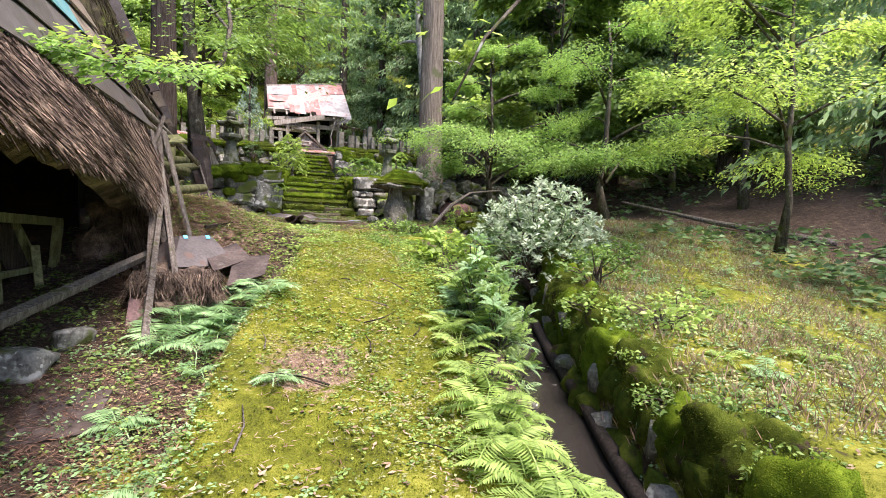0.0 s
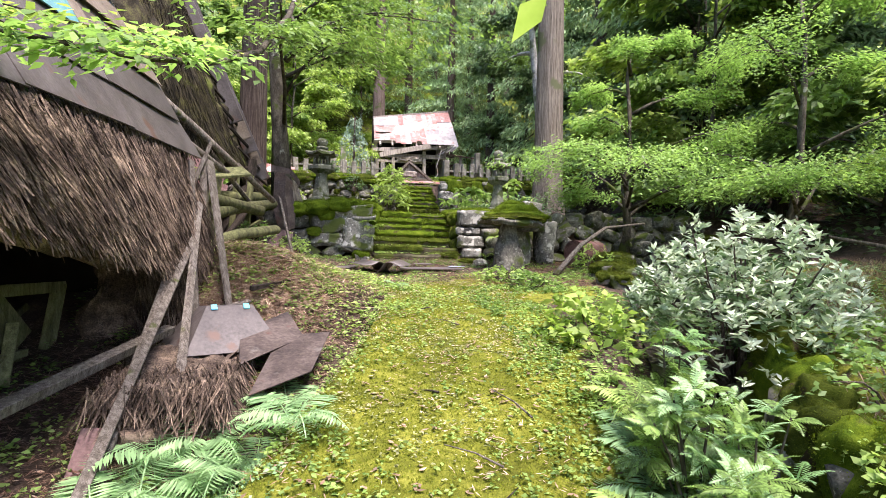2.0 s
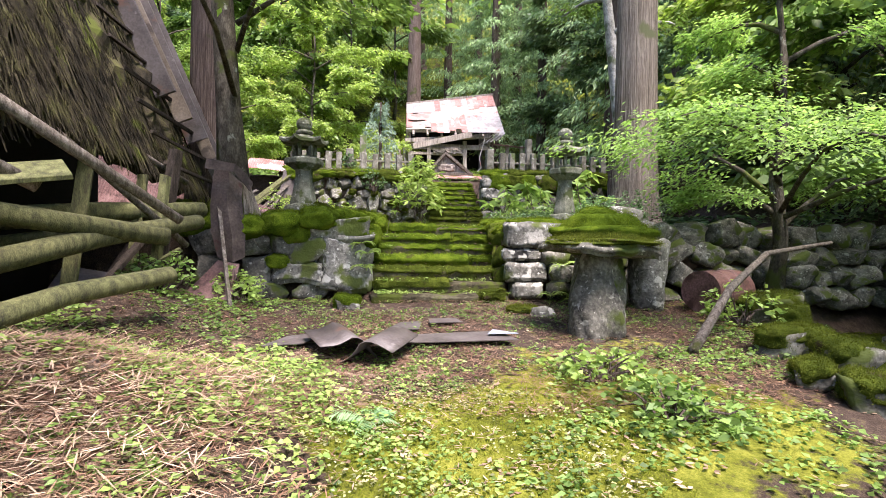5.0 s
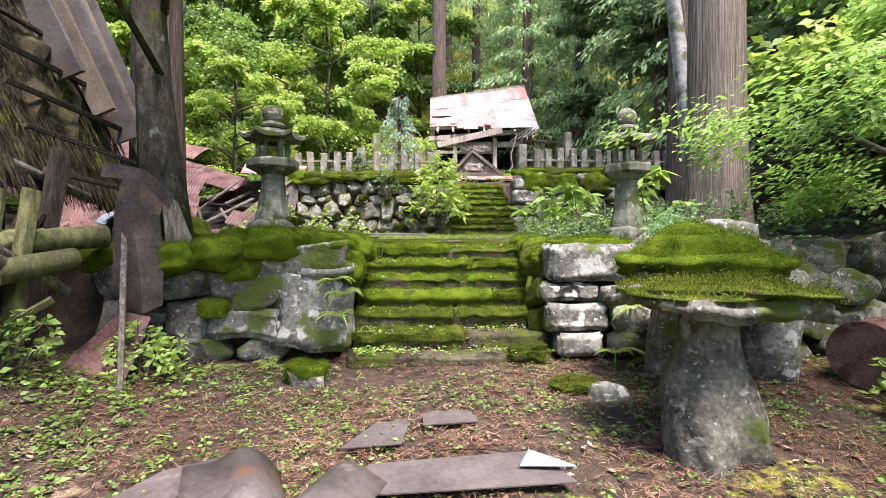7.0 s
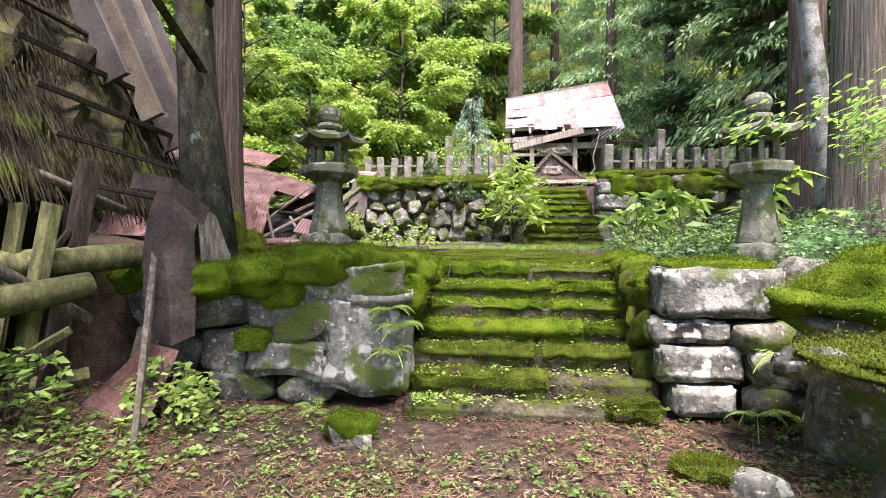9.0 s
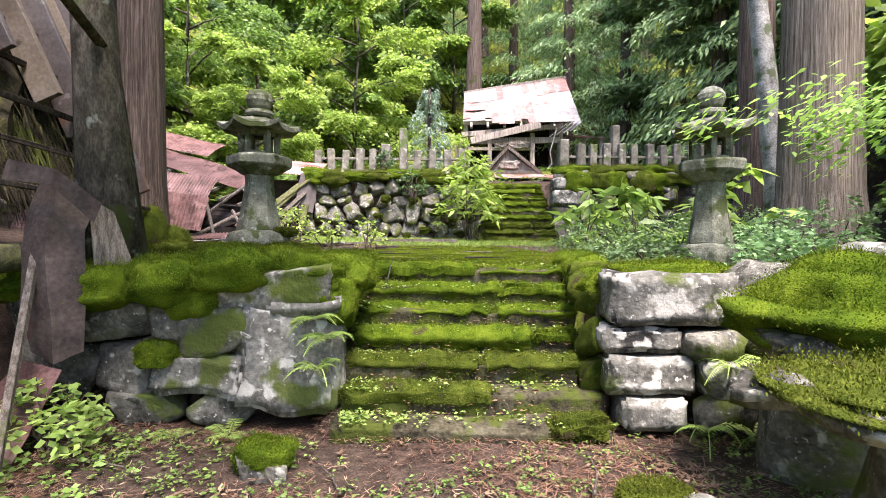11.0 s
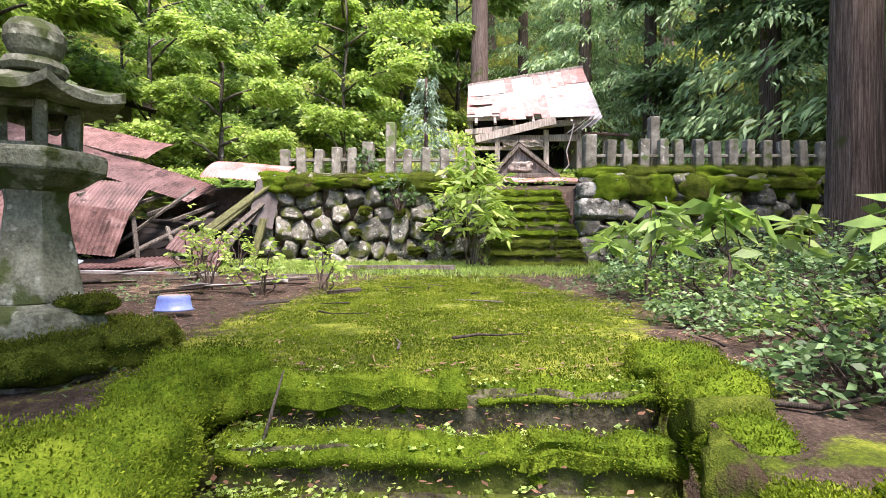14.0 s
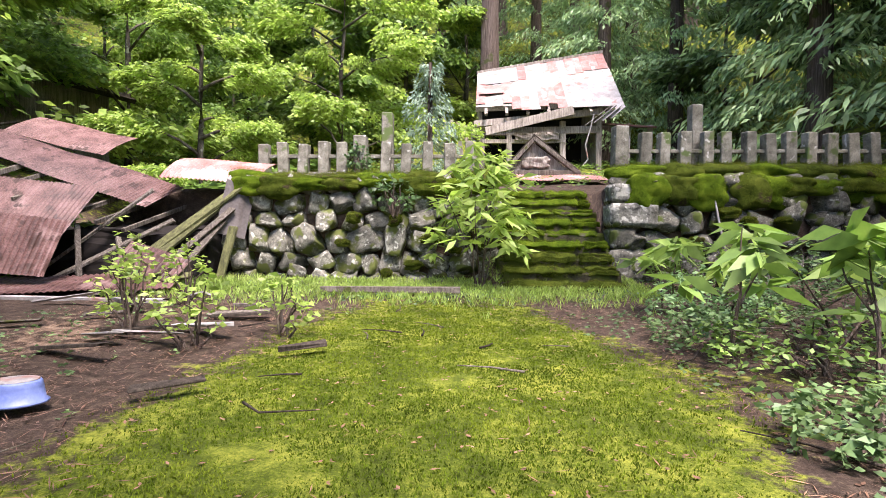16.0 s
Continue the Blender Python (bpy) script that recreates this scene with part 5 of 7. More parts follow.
# ---- fallen boards and sheets beside the path ----
def plank(label, a, b, w, h, mat, turn=0, category="plank", name="plank", group="fallen planks"):
    return tagged(beam(name, a, b, w, h, mat, None, turn, 0.012), label, category, group)


plank("grey weathered plank leaning on the thatch", (-0.48, 5.7, 0.56), (-0.5, 8.9, 2.5), 0.075, 0.045, WOOD, 20)
plank("grey weathered plank leaning on the thatch", (-0.5, 6.3, 0.72), (-0.62, 8.8, 2.45), 0.08, 0.04, WOOD, 10)
plank("split grey plank standing on the heap", (-0.05, 8.7, 1.5), (-0.55, 9.75, 3.5), 0.1, 0.045, WOOD, 40)
plank("grey plank standing on the heap", (-0.45, 8.8, 1.4), (-0.8, 9.6, 3.3), 0.13, 0.045, WOOD, 0)
plank("long grey pole lying before the house", (-2.2, 3.4, 0.75), (-0.55, 8.2, 1.55), 0.1, 0.08, WOOD, 15)
plank("short bleached board on the heap", (-0.3, 8.75, 1.68), (0.1, 8.95, 1.75), 0.13, 0.03, WOOD)
plank("grey plank leaning on the thatch", (-0.25, 7.4, 1.2), (-0.55, 9.3, 2.9), 0.07, 0.04, WOOD, 50)
plank("grey plank leaning on the thatch", (-0.3, 8.2, 1.3), (-0.7, 9.5, 3.45), 0.06, 0.05, WOOD, 10)
plank("broken grey board on the heap", (0.1, 9.0, 1.9), (0.75, 9.6, 2.0), 0.05, 0.04, WOOD_DARK, 10)
plank("broken grey board on the heap", (0.2, 9.5, 2.05), (0.45, 10.2, 2.3), 0.1, 0.025, WOOD, 10)
for pts, r in (([(-0.9, 10.6, 2.35), (-0.4, 11.4, 2.6), (0.1, 12.2, 2.72)], 0.1), ([(-1.3, 11.6, 2.8), (-0.7, 12.6, 3.1), (-0.1, 13.6, 3.3)], 0.11)):
    tagged(part("log", tube(pts, [r, r * 0.95, r * 0.85], 10, 0.1), WOOD_MOSS, smooth=True), "mossy fallen log by the ruin", "log", "fallen planks")


def tin(label, pts, mat=SHEET, name="metal_sheet", thick=0.008):
    return tagged(panel(name, [Vector(p) for p in pts], mat, None, thick), label, "metal sheet", "fallen metal sheets")


hs = thing("metal_hood", "flat-topped brown metal hood lying on straw", "metal sheet", at=(0.02, 8.25, 1.34), rz=20)
panel("front_face", [(-0.46, -0.28, 0.0), (0.46, -0.28, 0.0), (0.24, 0.16, 0.42), (-0.22, 0.16, 0.42)], SHEET, hs)
panel("side_face", [(-0.62, 0.3, 0.05), (-0.46, -0.28, 0.0), (-0.22, 0.16, 0.42), (-0.3, 0.4, 0.4)], SHEET, hs)
panel("top_face", [(-0.22, 0.16, 0.42), (0.24, 0.16, 0.42), (0.2, 0.45, 0.4), (-0.3, 0.4, 0.4)], SHEET, hs)
CYAN = material("cyan_tape", [(0.1, 0.5, 0.6), (0.15, 0.6, 0.7)], 8, 0.5, 0)
for x in (-0.15, 0.17):
    part("blue_clip", boxed((0.06, 0.012, 0.07), pose(x, 0.135, 0.41, -50, 0, 0), 0.002), CYAN, hs, "bright blue plastic clip")
tin("flat grey-brown sheet beside the mossy path", [(0.35, 7.1, 1.15), (0.85, 7.4, 1.27), (1.02, 8.2, 1.5), (0.5, 8.3, 1.45)], SHEET_OLD)
tin("flat grey-brown sheet beside the mossy path", [(0.2, 7.6, 1.3), (0.75, 8.2, 1.45), (0.55, 8.7, 1.66), (0.1, 8.3, 1.5)], SHEET_OLD)
tin("dark rusty sheet below the leaning planks", [(-0.72, 6.5, 0.8), (-0.5, 6.55, 0.78), (-0.52, 6.75, 1.05), (-0.7, 6.7, 1.08)], RUST)
tin("grey slate-like sheet on the ground", [(-1.3, 4.5, 0.32), (-0.7, 4.5, 0.36), (-0.65, 5.1, 0.5), (-1.2, 5.2, 0.48)], SHEET_OLD)
for k, (x, y, rz) in enumerate([(1.75, 11.9, 20), (2.15, 11.7, -25)]):
    bm = bmesh.new()
    n = 10
    pr = []
    for i in range(n + 1):
        a = -0.45 + 0.9 * i / n
        pr.append((a * 0.62, 0.15 - abs(a) ** 1.2 * 0.36 + 0.03 * math.sin(a * 9)))
    up = [[bm.verts.new((px_, yy, pz + 0.02 * math.sin(yy * 5))) for px_, pz in pr] for yy in (-0.35, 0, 0.35)]
    for r0, r1 in zip(up, up[1:]):
        for i in range(n):
            bm.faces.new((r0[i], r0[i + 1], r1[i + 1], r1[i]))
    o = part("metal_sheet", bm, SHEET, smooth=True)
    o.modifiers.new("thickness", "SOLIDIFY").thickness = 0.006
    o.matrix_world = pose(x, y, gz(x, y) + 0.08, 0, 10 - 30 * k, rz)
    tagged(o, "bent brown metal sheet tenting over the ground", "metal sheet", "fallen metal sheets")
tin("flat brown sheet lying across the path", [(2.3, 11.95, 2.06), (3.6, 12.0, 2.07), (3.45, 12.38, 2.1), (2.4, 12.3, 2.08)])
tin("flat brown sheet half buried in needles", [(2.2, 12.5, 2.1), (2.6, 12.55, 2.1), (2.66, 12.95, 2.13), (2.4, 12.85, 2.13)])
tin("flat brown sheet half buried in needles", [(2.75, 12.8, 2.13), (3.15, 12.85, 2.13), (3.1, 13.05, 2.15), (2.75, 13.0, 2.15)])
tin("pale torn corner of sheet metal", [(3.3, 12.15, 2.11), (3.62, 12.1, 2.12), (3.4, 12.35, 2.12)], BLUE)
tin("dark sheet beside the bent metal", [(1.0, 11.95, 2.05), (1.4, 12.0, 2.06), (1.6, 12.5, 2.1), (1.2, 12.3, 2.08)])
def draped(label, rows, mat, seed):
    """A crumpled metal sheet through rows of points."""
    n = len(rows[0])
    V, F_ = [], []
    for a, b in zip(rows, rows[1:]):
        for k in range(5):
            t = k / 5
            for i in range(n - 1):
                for m in range(4):
                    u = m / 4
                    p = Vector(a[i]).lerp(Vector(a[i + 1]), u).lerp(Vector(b[i]).lerp(Vector(b[i + 1]), u), t)
                    V.append(p + 0.03 * Vector((noise.noise(p * 3 + Vector((seed, 0, 0))), noise.noise(p * 4 + Vector((0, seed, 0))), 0)))
            V.append(Vector(a[-1]).lerp(Vector(b[-1]), t))
    w = 4 * (n - 1) + 1
    h = len(V) // w
    F_ = [(r * w + c, r * w + c + 1, (r + 1) * w + c + 1, (r + 1) * w + c) for r in range(h - 1) for c in range(w - 1)]
    o = raw("metal_sheet", V, F_, mat, None)
    o.modifiers.new("thickness", "SOLIDIFY").thickness = 0.006
    return tagged(o, label, "metal sheet", "fallen metal sheets")


draped("tall brown sheet draped over the debris at the tree", [[(-0.16, 14.45, 4.1), (0.06, 14.3, 4.05), (0.2, 14.5, 3.9)], [(-0.18, 14.3, 3.8), (0.08, 14.18, 3.76), (0.22, 14.35, 3.7)], [(-0.14, 14.22, 3.2), (0.15, 14.1, 3.15), (0.30, 14.25, 3.2)], [(-0.02, 14.2, 2.75), (0.20, 14.1, 2.68), (0.30, 14.22, 2.75)]], SHEET_OLD, 1.0)
tin("tan sheet bent round the mossy tree", [(0.2, 14.42, 3.95), (0.3, 14.55, 3.85), (0.5, 14.56, 3.3), (0.42, 14.48, 3.0), (0.27, 14.4, 3.2)], WOOD)
draped("crumpled brown sheet on top of the debris", [[(-0.20, 14.2, 4.2), (0.20, 14.1, 4.12), (0.38, 14.3, 3.9)], [(-0.22, 14.16, 4.02), (0.18, 14.08, 3.98), (0.36, 14.22, 3.72)]], SHEET_OLD, 3.0)
draped("rusty red sheet crumpled at the foot of the debris", [[(0.00, 14.1, 2.8), (0.28, 14.05, 2.75)], [(-0.30, 13.85, 2.45), (0.26, 13.8, 2.4)], [(-0.42, 13.6, 2.2), (0.20, 13.62, 2.12)]], RUST, 4.0)
plank("dark upright post among the debris", (-0.75, 13.9, 2.2), (-0.6, 14.2, 4.3), 0.14, 0.12, WOOD_DARK)
plank("mossy upright post among the debris", (-0.62, 13.5, 2.3), (-0.58, 13.8, 3.9), 0.1, 0.09, WOOD_MOSS)
plank("mossy crooked board among the debris", (-0.95, 13.3, 2.5), (-0.35, 13.7, 2.95), 0.12, 0.05, WOOD_MOSS)
plank("dark board among the debris", (-1.2, 13.6, 2.5), (-0.7, 14.1, 3.7), 0.2, 0.04, WOOD_DARK)
plank("dark board among the debris", (-1.0, 12.9, 2.4), (-0.5, 13.4, 3.3), 0.16, 0.04, WOOD_DARK)
tin("mossy brown sheet lying on the slope", [(-1.5, 12.6, 2.15), (-0.8, 12.9, 2.2), (-0.9, 13.7, 2.6), (-1.6, 13.5, 2.75)])
plank("thin pole leaning against the wall", (0.35, 13.4, 2.1), (-0.1, 14.35, 3.75), 0.05, 0.05, WOOD, 0, "pole", "pole")
dr = thing("oil_drum", "rusty open oil drum lying on its side", "oil drum", at=(7.0, 13.5, 2.45), rz=24)
bm = lathe([(0.29, -0.45), (0.29, -0.16), (0.302, -0.15), (0.29, -0.13), (0.29, 0.13), (0.302, 0.15), (0.29, 0.16), (0.29, 0.44), (0.27, 0.45), (0.27, -0.44), (0.1, -0.42)], 28)
bm.transform(pose(0, 0, 0, 0, 90, 0))
part("shell", bm, RUST, dr)


# ---- plants ----
RNG = np.random.default_rng(4)


def unit(v):
    return v / np.maximum(np.linalg.norm(v, axis=-1, keepdims=True), 1e-6)


def leaf_quads(P, D, size, width=0.45, droop=0.0, rng=RNG, flat=None):
    """Pointed leaves as four-cornered pieces from their roots P along D; flat: how level they lie (0 to 1)."""
    n = len(P)
    D = unit(D)
    N0 = rng.normal(size=(n, 3))
    if flat is not None:
        N0 = N0 * (1 - flat) + np.array([0, 0, 1.0]) * flat * 1.6
    S = unit(np.cross(D, N0))
    s = np.broadcast_to(np.asarray(size, float), (n,))[:, None] * rng.uniform(0.7, 1.25, (n, 1))
    mid = P + D * s * 0.45
    tip = P + D * s + np.array([0, 0, -1.0]) * s * droop
    return np.stack([P, mid + S * s * width * 0.5, tip, mid - S * s * width * 0.5], 1)


def stuff(ob, label, category):
    tagged(ob, label, category, kind="stuff")
    return ob


def limb_path(a, b, sag, rng):
    a, b = Vector(a), Vector(b)
    pts = []
    for i in range(5):
        t = i / 4
        p = a.lerp(b, t)
        p.z += sag * math.sin(math.pi * t) + rng.uniform(-0.04, 0.04)
        p.x += rng.uniform(-0.06, 0.06) * math.sin(math.pi * t)
        pts.append(p)
    return pts


def spray(centre, heading, length, width, n, size, rng, lw=0.45, thick=0.06, flat=0.75):
    """Leaves spread in a level, drooping fan, as on a maple twig."""
    u = rng.uniform(0, 1, n) ** 0.8
    w = rng.normal(0, 0.33, n) * width * (1.1 - 0.5 * u)
    c, s = math.cos(heading), math.sin(heading)
    P = np.stack([centre[0] + c * u * length - s * w, centre[1] + s * u * length + c * w, centre[2] + rng.normal(0, thick, n) - 0.16 * length * u ** 2], 1)
    ang = heading + rng.normal(0, 0.8, n)
    D = np.stack([np.cos(ang), np.sin(ang), rng.normal(-0.25, 0.3, n)], 1)
    return leaf_quads(P, D, size, lw, 0.15, rng, flat)


def broad_tree(label, at, trunk_h, radius, limbs, leaf_mat, seed, leaf_size=0.11, per=90, z_lo=0.35, sprays=7, bark=BARK_LICHEN, name="tree", group="", r=0.12, lean=(0, 0), flat=0.7, extra=(), lw=0.5):
    rng, pr_ = np.random.default_rng(seed), random.Random(seed)
    tr = thing(name, label, "tree", group, at=at)
    pts = [(lean[0] * t + pr_.uniform(-0.08, 0.08), lean[1] * t + pr_.uniform(-0.08, 0.08), -0.25 + (trunk_h + 0.25) * t) for t in np.linspace(0, 1, 7)]
    part("trunk", tube(pts, [r * (1.5 if i == 0 else 1.0) * (1 - 0.75 * i / 6) for i in range(7)], 10, 0.08, pr_), bark, tr, smooth=True)
    Q = []
    ends = []
    for i in range(limbs):
        t = z_lo + (1 - z_lo) * (i + 0.5) / limbs
        a = Vector(pts[0]).lerp(Vector(pts[-1]), t)
        ang = i * 2.4 + pr_.uniform(-0.5, 0.5)
        rad = radius * (1.05 - 0.55 * t) * pr_.uniform(0.7, 1.15)
        ends.append((a, Vector((a.x + rad * math.cos(ang), a.y + rad * math.sin(ang), a.z + rad * pr_.uniform(0.05, 0.45))), ang))
    for e in extra:
        a = Vector((0, 0, e[2] - at[2] - 0.4))
        b = Vector((e[0] - at[0], e[1] - at[1], e[2] - at[2]))
        ends.append((a, b, math.atan2(b.y, b.x)))
    for a, b, ang in ends:
        lp = limb_path(a, b, 0.12 * (b - a).length, pr_)
        lr = min(r * 0.42, 0.045) if (b - a).length > 2.5 else r * 0.42
        part("limb", tube(lp, [lr, lr * 0.8, lr * 0.6, lr * 0.4, lr * 0.2], 6, 0, pr_), bark, tr, smooth=True)
        ln = (b - a).length
        for k in range(sprays):
            f = 0.3 + 0.7 * (k + pr_.random()) / sprays
            i0 = min(3, int(f * 4))
            c = lp[i0].lerp(lp[i0 + 1], min(1, f * 4 - i0))
            h = ang + pr_.choice((-1, 1)) * pr_.uniform(0.2, 1.3)
            Q.append(spray((c.x, c.y, c.z + pr_.uniform(-0.15, 0.15)), h, ln * pr_.uniform(0.3, 0.55), ln * 0.3, per, leaf_size, rng, lw, 0.05 + 0.02 * ln, flat))
    quads("crown", np.concatenate(Q), leaf_mat, tr)
    return tr


def conifer(label, at, h, r, seed, mat=LEAF_CEDAR, z_lo=0.3, radius=2.6, per=70, whorls=34, size=0.22, name="cedar_tree", group="cedars", bark=BARK, droop=-0.35):
    rng, pr_ = np.random.default_rng(seed), random.Random(seed)
    tr = thing(name, label, "tree", group, at=at)
    hs = [-0.3, 0.0, 0.35, 1.0, 2.5, h * 0.4, h * 0.7, h]
    rs_ = [r * 1.7, r * 1.35, r * 1.12, r, r * 0.93, r * 0.75, r * 0.5, 0.05]
    sides = 18
    bm = bmesh.new()
    rings = []
    for z, rad in zip(hs, rs_):
        ring = []
        for k in range(sides):
            a = 2 * math.pi * k / sides
            flute = 1 + 0.1 * math.sin(5 * a + seed) * (rad / r) ** 2 + 0.05 * math.sin(9 * a)
            ring.append(bm.verts.new((rad * flute * math.cos(a), rad * flute * math.sin(a), z)))
        rings.append(ring)
    for a, b in zip(rings, rings[1:]):
        for k in range(sides):
            bm.faces.new((a[k], a[(k + 1) % sides], b[(k + 1) % sides], b[k]))
    part("trunk", bm, bark, tr, smooth=True)
    Q = []
    bmb = bmesh.new()
    for i in range(whorls):
        t = z_lo + (1 - z_lo) * (i / whorls)
        ang = i * 2.4 + pr_.uniform(-0.4, 0.4)
        ln = radius * (1.1 - 0.85 * (t - z_lo) / (1 - z_lo)) * pr_.uniform(0.75, 1.2)
        z = t * h
        n = per
        u = rng.uniform(0.12, 1, n)
        w = rng.normal(0, 0.2, n) * ln * (0.35 + 0.65 * u)
        c, s = math.cos(ang), math.sin(ang)
        zz = z + ln * (0.12 * u + droop * u ** 2) + rng.normal(0, 0.1, n) - np.abs(w) * 0.45
        P = np.stack([c * u * ln - s * w, s * u * ln + c * w, zz], 1)
        D = np.stack([c + rng.normal(0, 0.5, n), s + rng.normal(0, 0.5, n), rng.normal(-0.7, 0.4, n)], 1)
        Q.append(leaf_quads(P, D, size, 0.32, 0.2, rng))
    quads("crown", np.concatenate(Q), mat, tr)
    return tr


def put(tr, x, y, s=1.0, rz=0.0, dz=0.0):
    c = copy_thing(tr, pose(x, y, gz(x, y) + dz, 0, 0, rz))
    c.scale = (s, s, s * random.uniform(0.9, 1.15))
    return c


# trees by the walls and stairs
conifer("tall cedar with fibrous brown bark and spreading roots", (-0.98, 16.9, 3.4), 22, 0.36, 3, z_lo=0.42, radius=3.6, per=220, size=0.13)
cedar_ = bpy.data.objects["cedar_tree"]
for k, (mx_, my_, mh_) in enumerate([(0.42, -0.35, 0.75), (0.55, -0.1, 0.5), (0.1, -0.52, 0.55), (0.68, -0.4, 0.3), (-0.3, -0.45, 0.5)]):
    part("moss_pad", moss_pad(0.36, 0.36, mh_, 61.7 + k, (mx_, my_, mh_ * 0.3)), MOSS_DARK, cedar_, smooth=True)
# upper extra limbs, mostly out of view, added overhead to shade wall and lantern
lichen_tree = broad_tree("slender tree with lichened bark and overhanging leafy branches", (-0.05, 15.05, 3.3), 12, 3.5, 8, LEAF, 6, 0.12, 110, 0.42, 7, r=0.2, lean=(-0.5, 0.0), extra=[(0.3, 9.5, 5.6), (1.3, 12.6, 6.4), (2.2, 14.0, 6.8), (2.6, 12.9, 7.3), (3.4, 13.8, 7.6), (1.4, 13.6, 7.2), (3.3, 11.8, 8.0)], name="maple_tree")
conifer("thick old cedar with pale grooved bark", (7.62, 17.05, 3.3), 24, 0.45, 5, z_lo=0.4, radius=3.3, per=220, size=0.13, bark=BARK_PALE)
conifer("dark cedar beside the upper wall", (9.9, 22.0, 3.4), 22, 0.4, 6, z_lo=0.36, radius=3.2, per=220, size=0.14)
conifer("straight pale cedar trunk behind the shrine", (4.6, 39.5, 7.9), 26, 0.5, 9, z_lo=0.5, radius=3.0)
BIRCH = material("white_birch_bark", [(0.1, 0.1, 0.085), (0.24, 0.24, 0.215), (0.4, 0.4, 0.37)], 5, 0.8, 0.3, 40, spots=((0.08, 0.1, 0.05), 3, 0.44))
broad_tree("pale lichened trunk leaning beside the fence", (8.75, 19.2, 3.4), 10, 2.6, 6, LEAF, 16, 0.12, 60, 0.5, 6, bark=BIRCH, r=0.22, lean=(-1.0, 0.3))
stream_maple = broad_tree("layered green maple spreading over the stream", (8.4, 14.0, 2.6), 5.2, 2.8, 9, LEAF_MAPLE, 21, 0.085, 190, 0.12, 9, name="maple_tree", extra=[(5.9, 12.3, 4.5), (6.6, 10.6, 4.0), (9.5, 10.5, 3.9), (7.2, 14.6, 4.0)], group="maples")
broad_tree("layered green maple spreading over the stream", (10.6, 11.2, 2.6), 5.5, 3.2, 9, LEAF_MAPLE, 22, 0.085, 190, 0.15, 9, name="maple_tree", group="maples", extra=[(8.2, 9.8, 3.8), (9.0, 8.6, 3.9)])
bright_maple = broad_tree("bright young maple beside the stream", (10.4, 6.0, 1.95), 6.0, 3.2, 10, LEAF_LIGHT, 23, 0.09, 190, 0.2, 9, r=0.075, name="maple_tree", group="maples", extra=[(6.9, 4.6, 4.3), (7.4, 6.6, 4.6)])
broad_tree("many-stemmed maple on the dark slope", (14.5, 9.5, 2.9), 6.0, 3.2, 9, LEAF_MAPLE, 24, 0.1, 150, 0.2, 8, name="maple_tree", group="maples")


def reach(tree, pts, r, mat, seed, first=0.5, n=14, per=26, size=0.09):
    """A long thin limb of a tree through places of the world, with leaves towards its end."""
    rng, pr_ = np.random.default_rng(seed), random.Random(seed)
    o = Vector(tree.matrix_basis.translation)
    P = [Vector(p) - o for p in pts]
    part("limb", tube(P, [r * (1 - 0.8 * i / (len(P) - 1)) for i in range(len(P))], 6), BARK_LICHEN, tree, smooth=True)
    Q = []
    for k in range(n):
        f = (first + (1 - first) * (k + pr_.random()) / n) * (len(P) - 1)
        i0 = min(len(P) - 2, int(f))
        c = P[i0].lerp(P[i0 + 1], f - i0)
        d = P[i0 + 1] - P[i0]
        Q.append(spray((c.x, c.y, c.z), math.atan2(d.y, d.x) + pr_.uniform(-1.2, 1.2), pr_.uniform(0.35, 0.75), 0.3, per, size, rng, 0.5, 0.04, 0.7))
    quads("leaves", np.concatenate(Q), mat, tree)


reach(lichen_tree, [(-0.15, 15.05, 9.0), (0.45, 11.5, 6.9), (0.45, 9.0, 5.2), (0.3, 7.6, 4.2), (0.1, 6.6, 3.72), (-0.15, 6.0, 3.5), (-0.6, 5.5, 3.4), (-1.05, 5.1, 3.42)], 0.045, LEAF_MAPLE, 3, 0.55, 44, 24, 0.095)
reach(lichen_tree, [(0.3, 7.6, 4.2), (-0.1, 6.9, 3.9), (-0.55, 6.4, 3.8), (-1.0, 6.0, 3.75)], 0.02, LEAF_LIGHT, 8, 0.2, 16, 16, 0.1)
reach(lichen_tree, [(-0.05, 15.05, 8.0), (0.5, 11.5, 6.0), (0.6, 9.0, 4.9), (0.35, 7.4, 4.3)], 0.05, LEAF, 4, 0.4, 26, 42, 0.085)
reach(bright_maple, [(10.4, 6.0, 5.6), (6.0, 4.8, 6.0), (3.5, 4.3, 5.0), (2.3, 3.9, 3.7), (1.9, 3.7, 3.05)], 0.04, LEAF_LIGHT, 5, 0.62, 5, 5, 0.13)
reach(stream_maple, [(8.4, 14.0, 4.2), (7.0, 12.9, 4.9), (6.1, 12.3, 4.75), (5.4, 12.0, 4.5)], 0.04, LEAF_MAPLE, 6, 0.3, 14, 34, 0.075)
# hillside behind the ruined shed
broad_tree("bright yellow-green young tree behind the ruined shed", (-3.6, 28.2, 4.6), 5.6, 2.7, 13, LEAF_LIGHT, 31, 0.15, 230, 0.05, 9, name="tree", flat=0.15, lw=0.4)
broad_tree("bright green tree on the hillside", (-1.0, 33.0, 6.4), 8.0, 3.6, 13, LEAF_LIGHT, 32, 0.19, 170, 0.06, 9, flat=0.2)
broad_tree("green tree on the hillside", (-7.5, 31.0, 6.5), 8.5, 3.8, 13, LEAF, 33, 0.19, 170, 0.06, 9, flat=0.2)
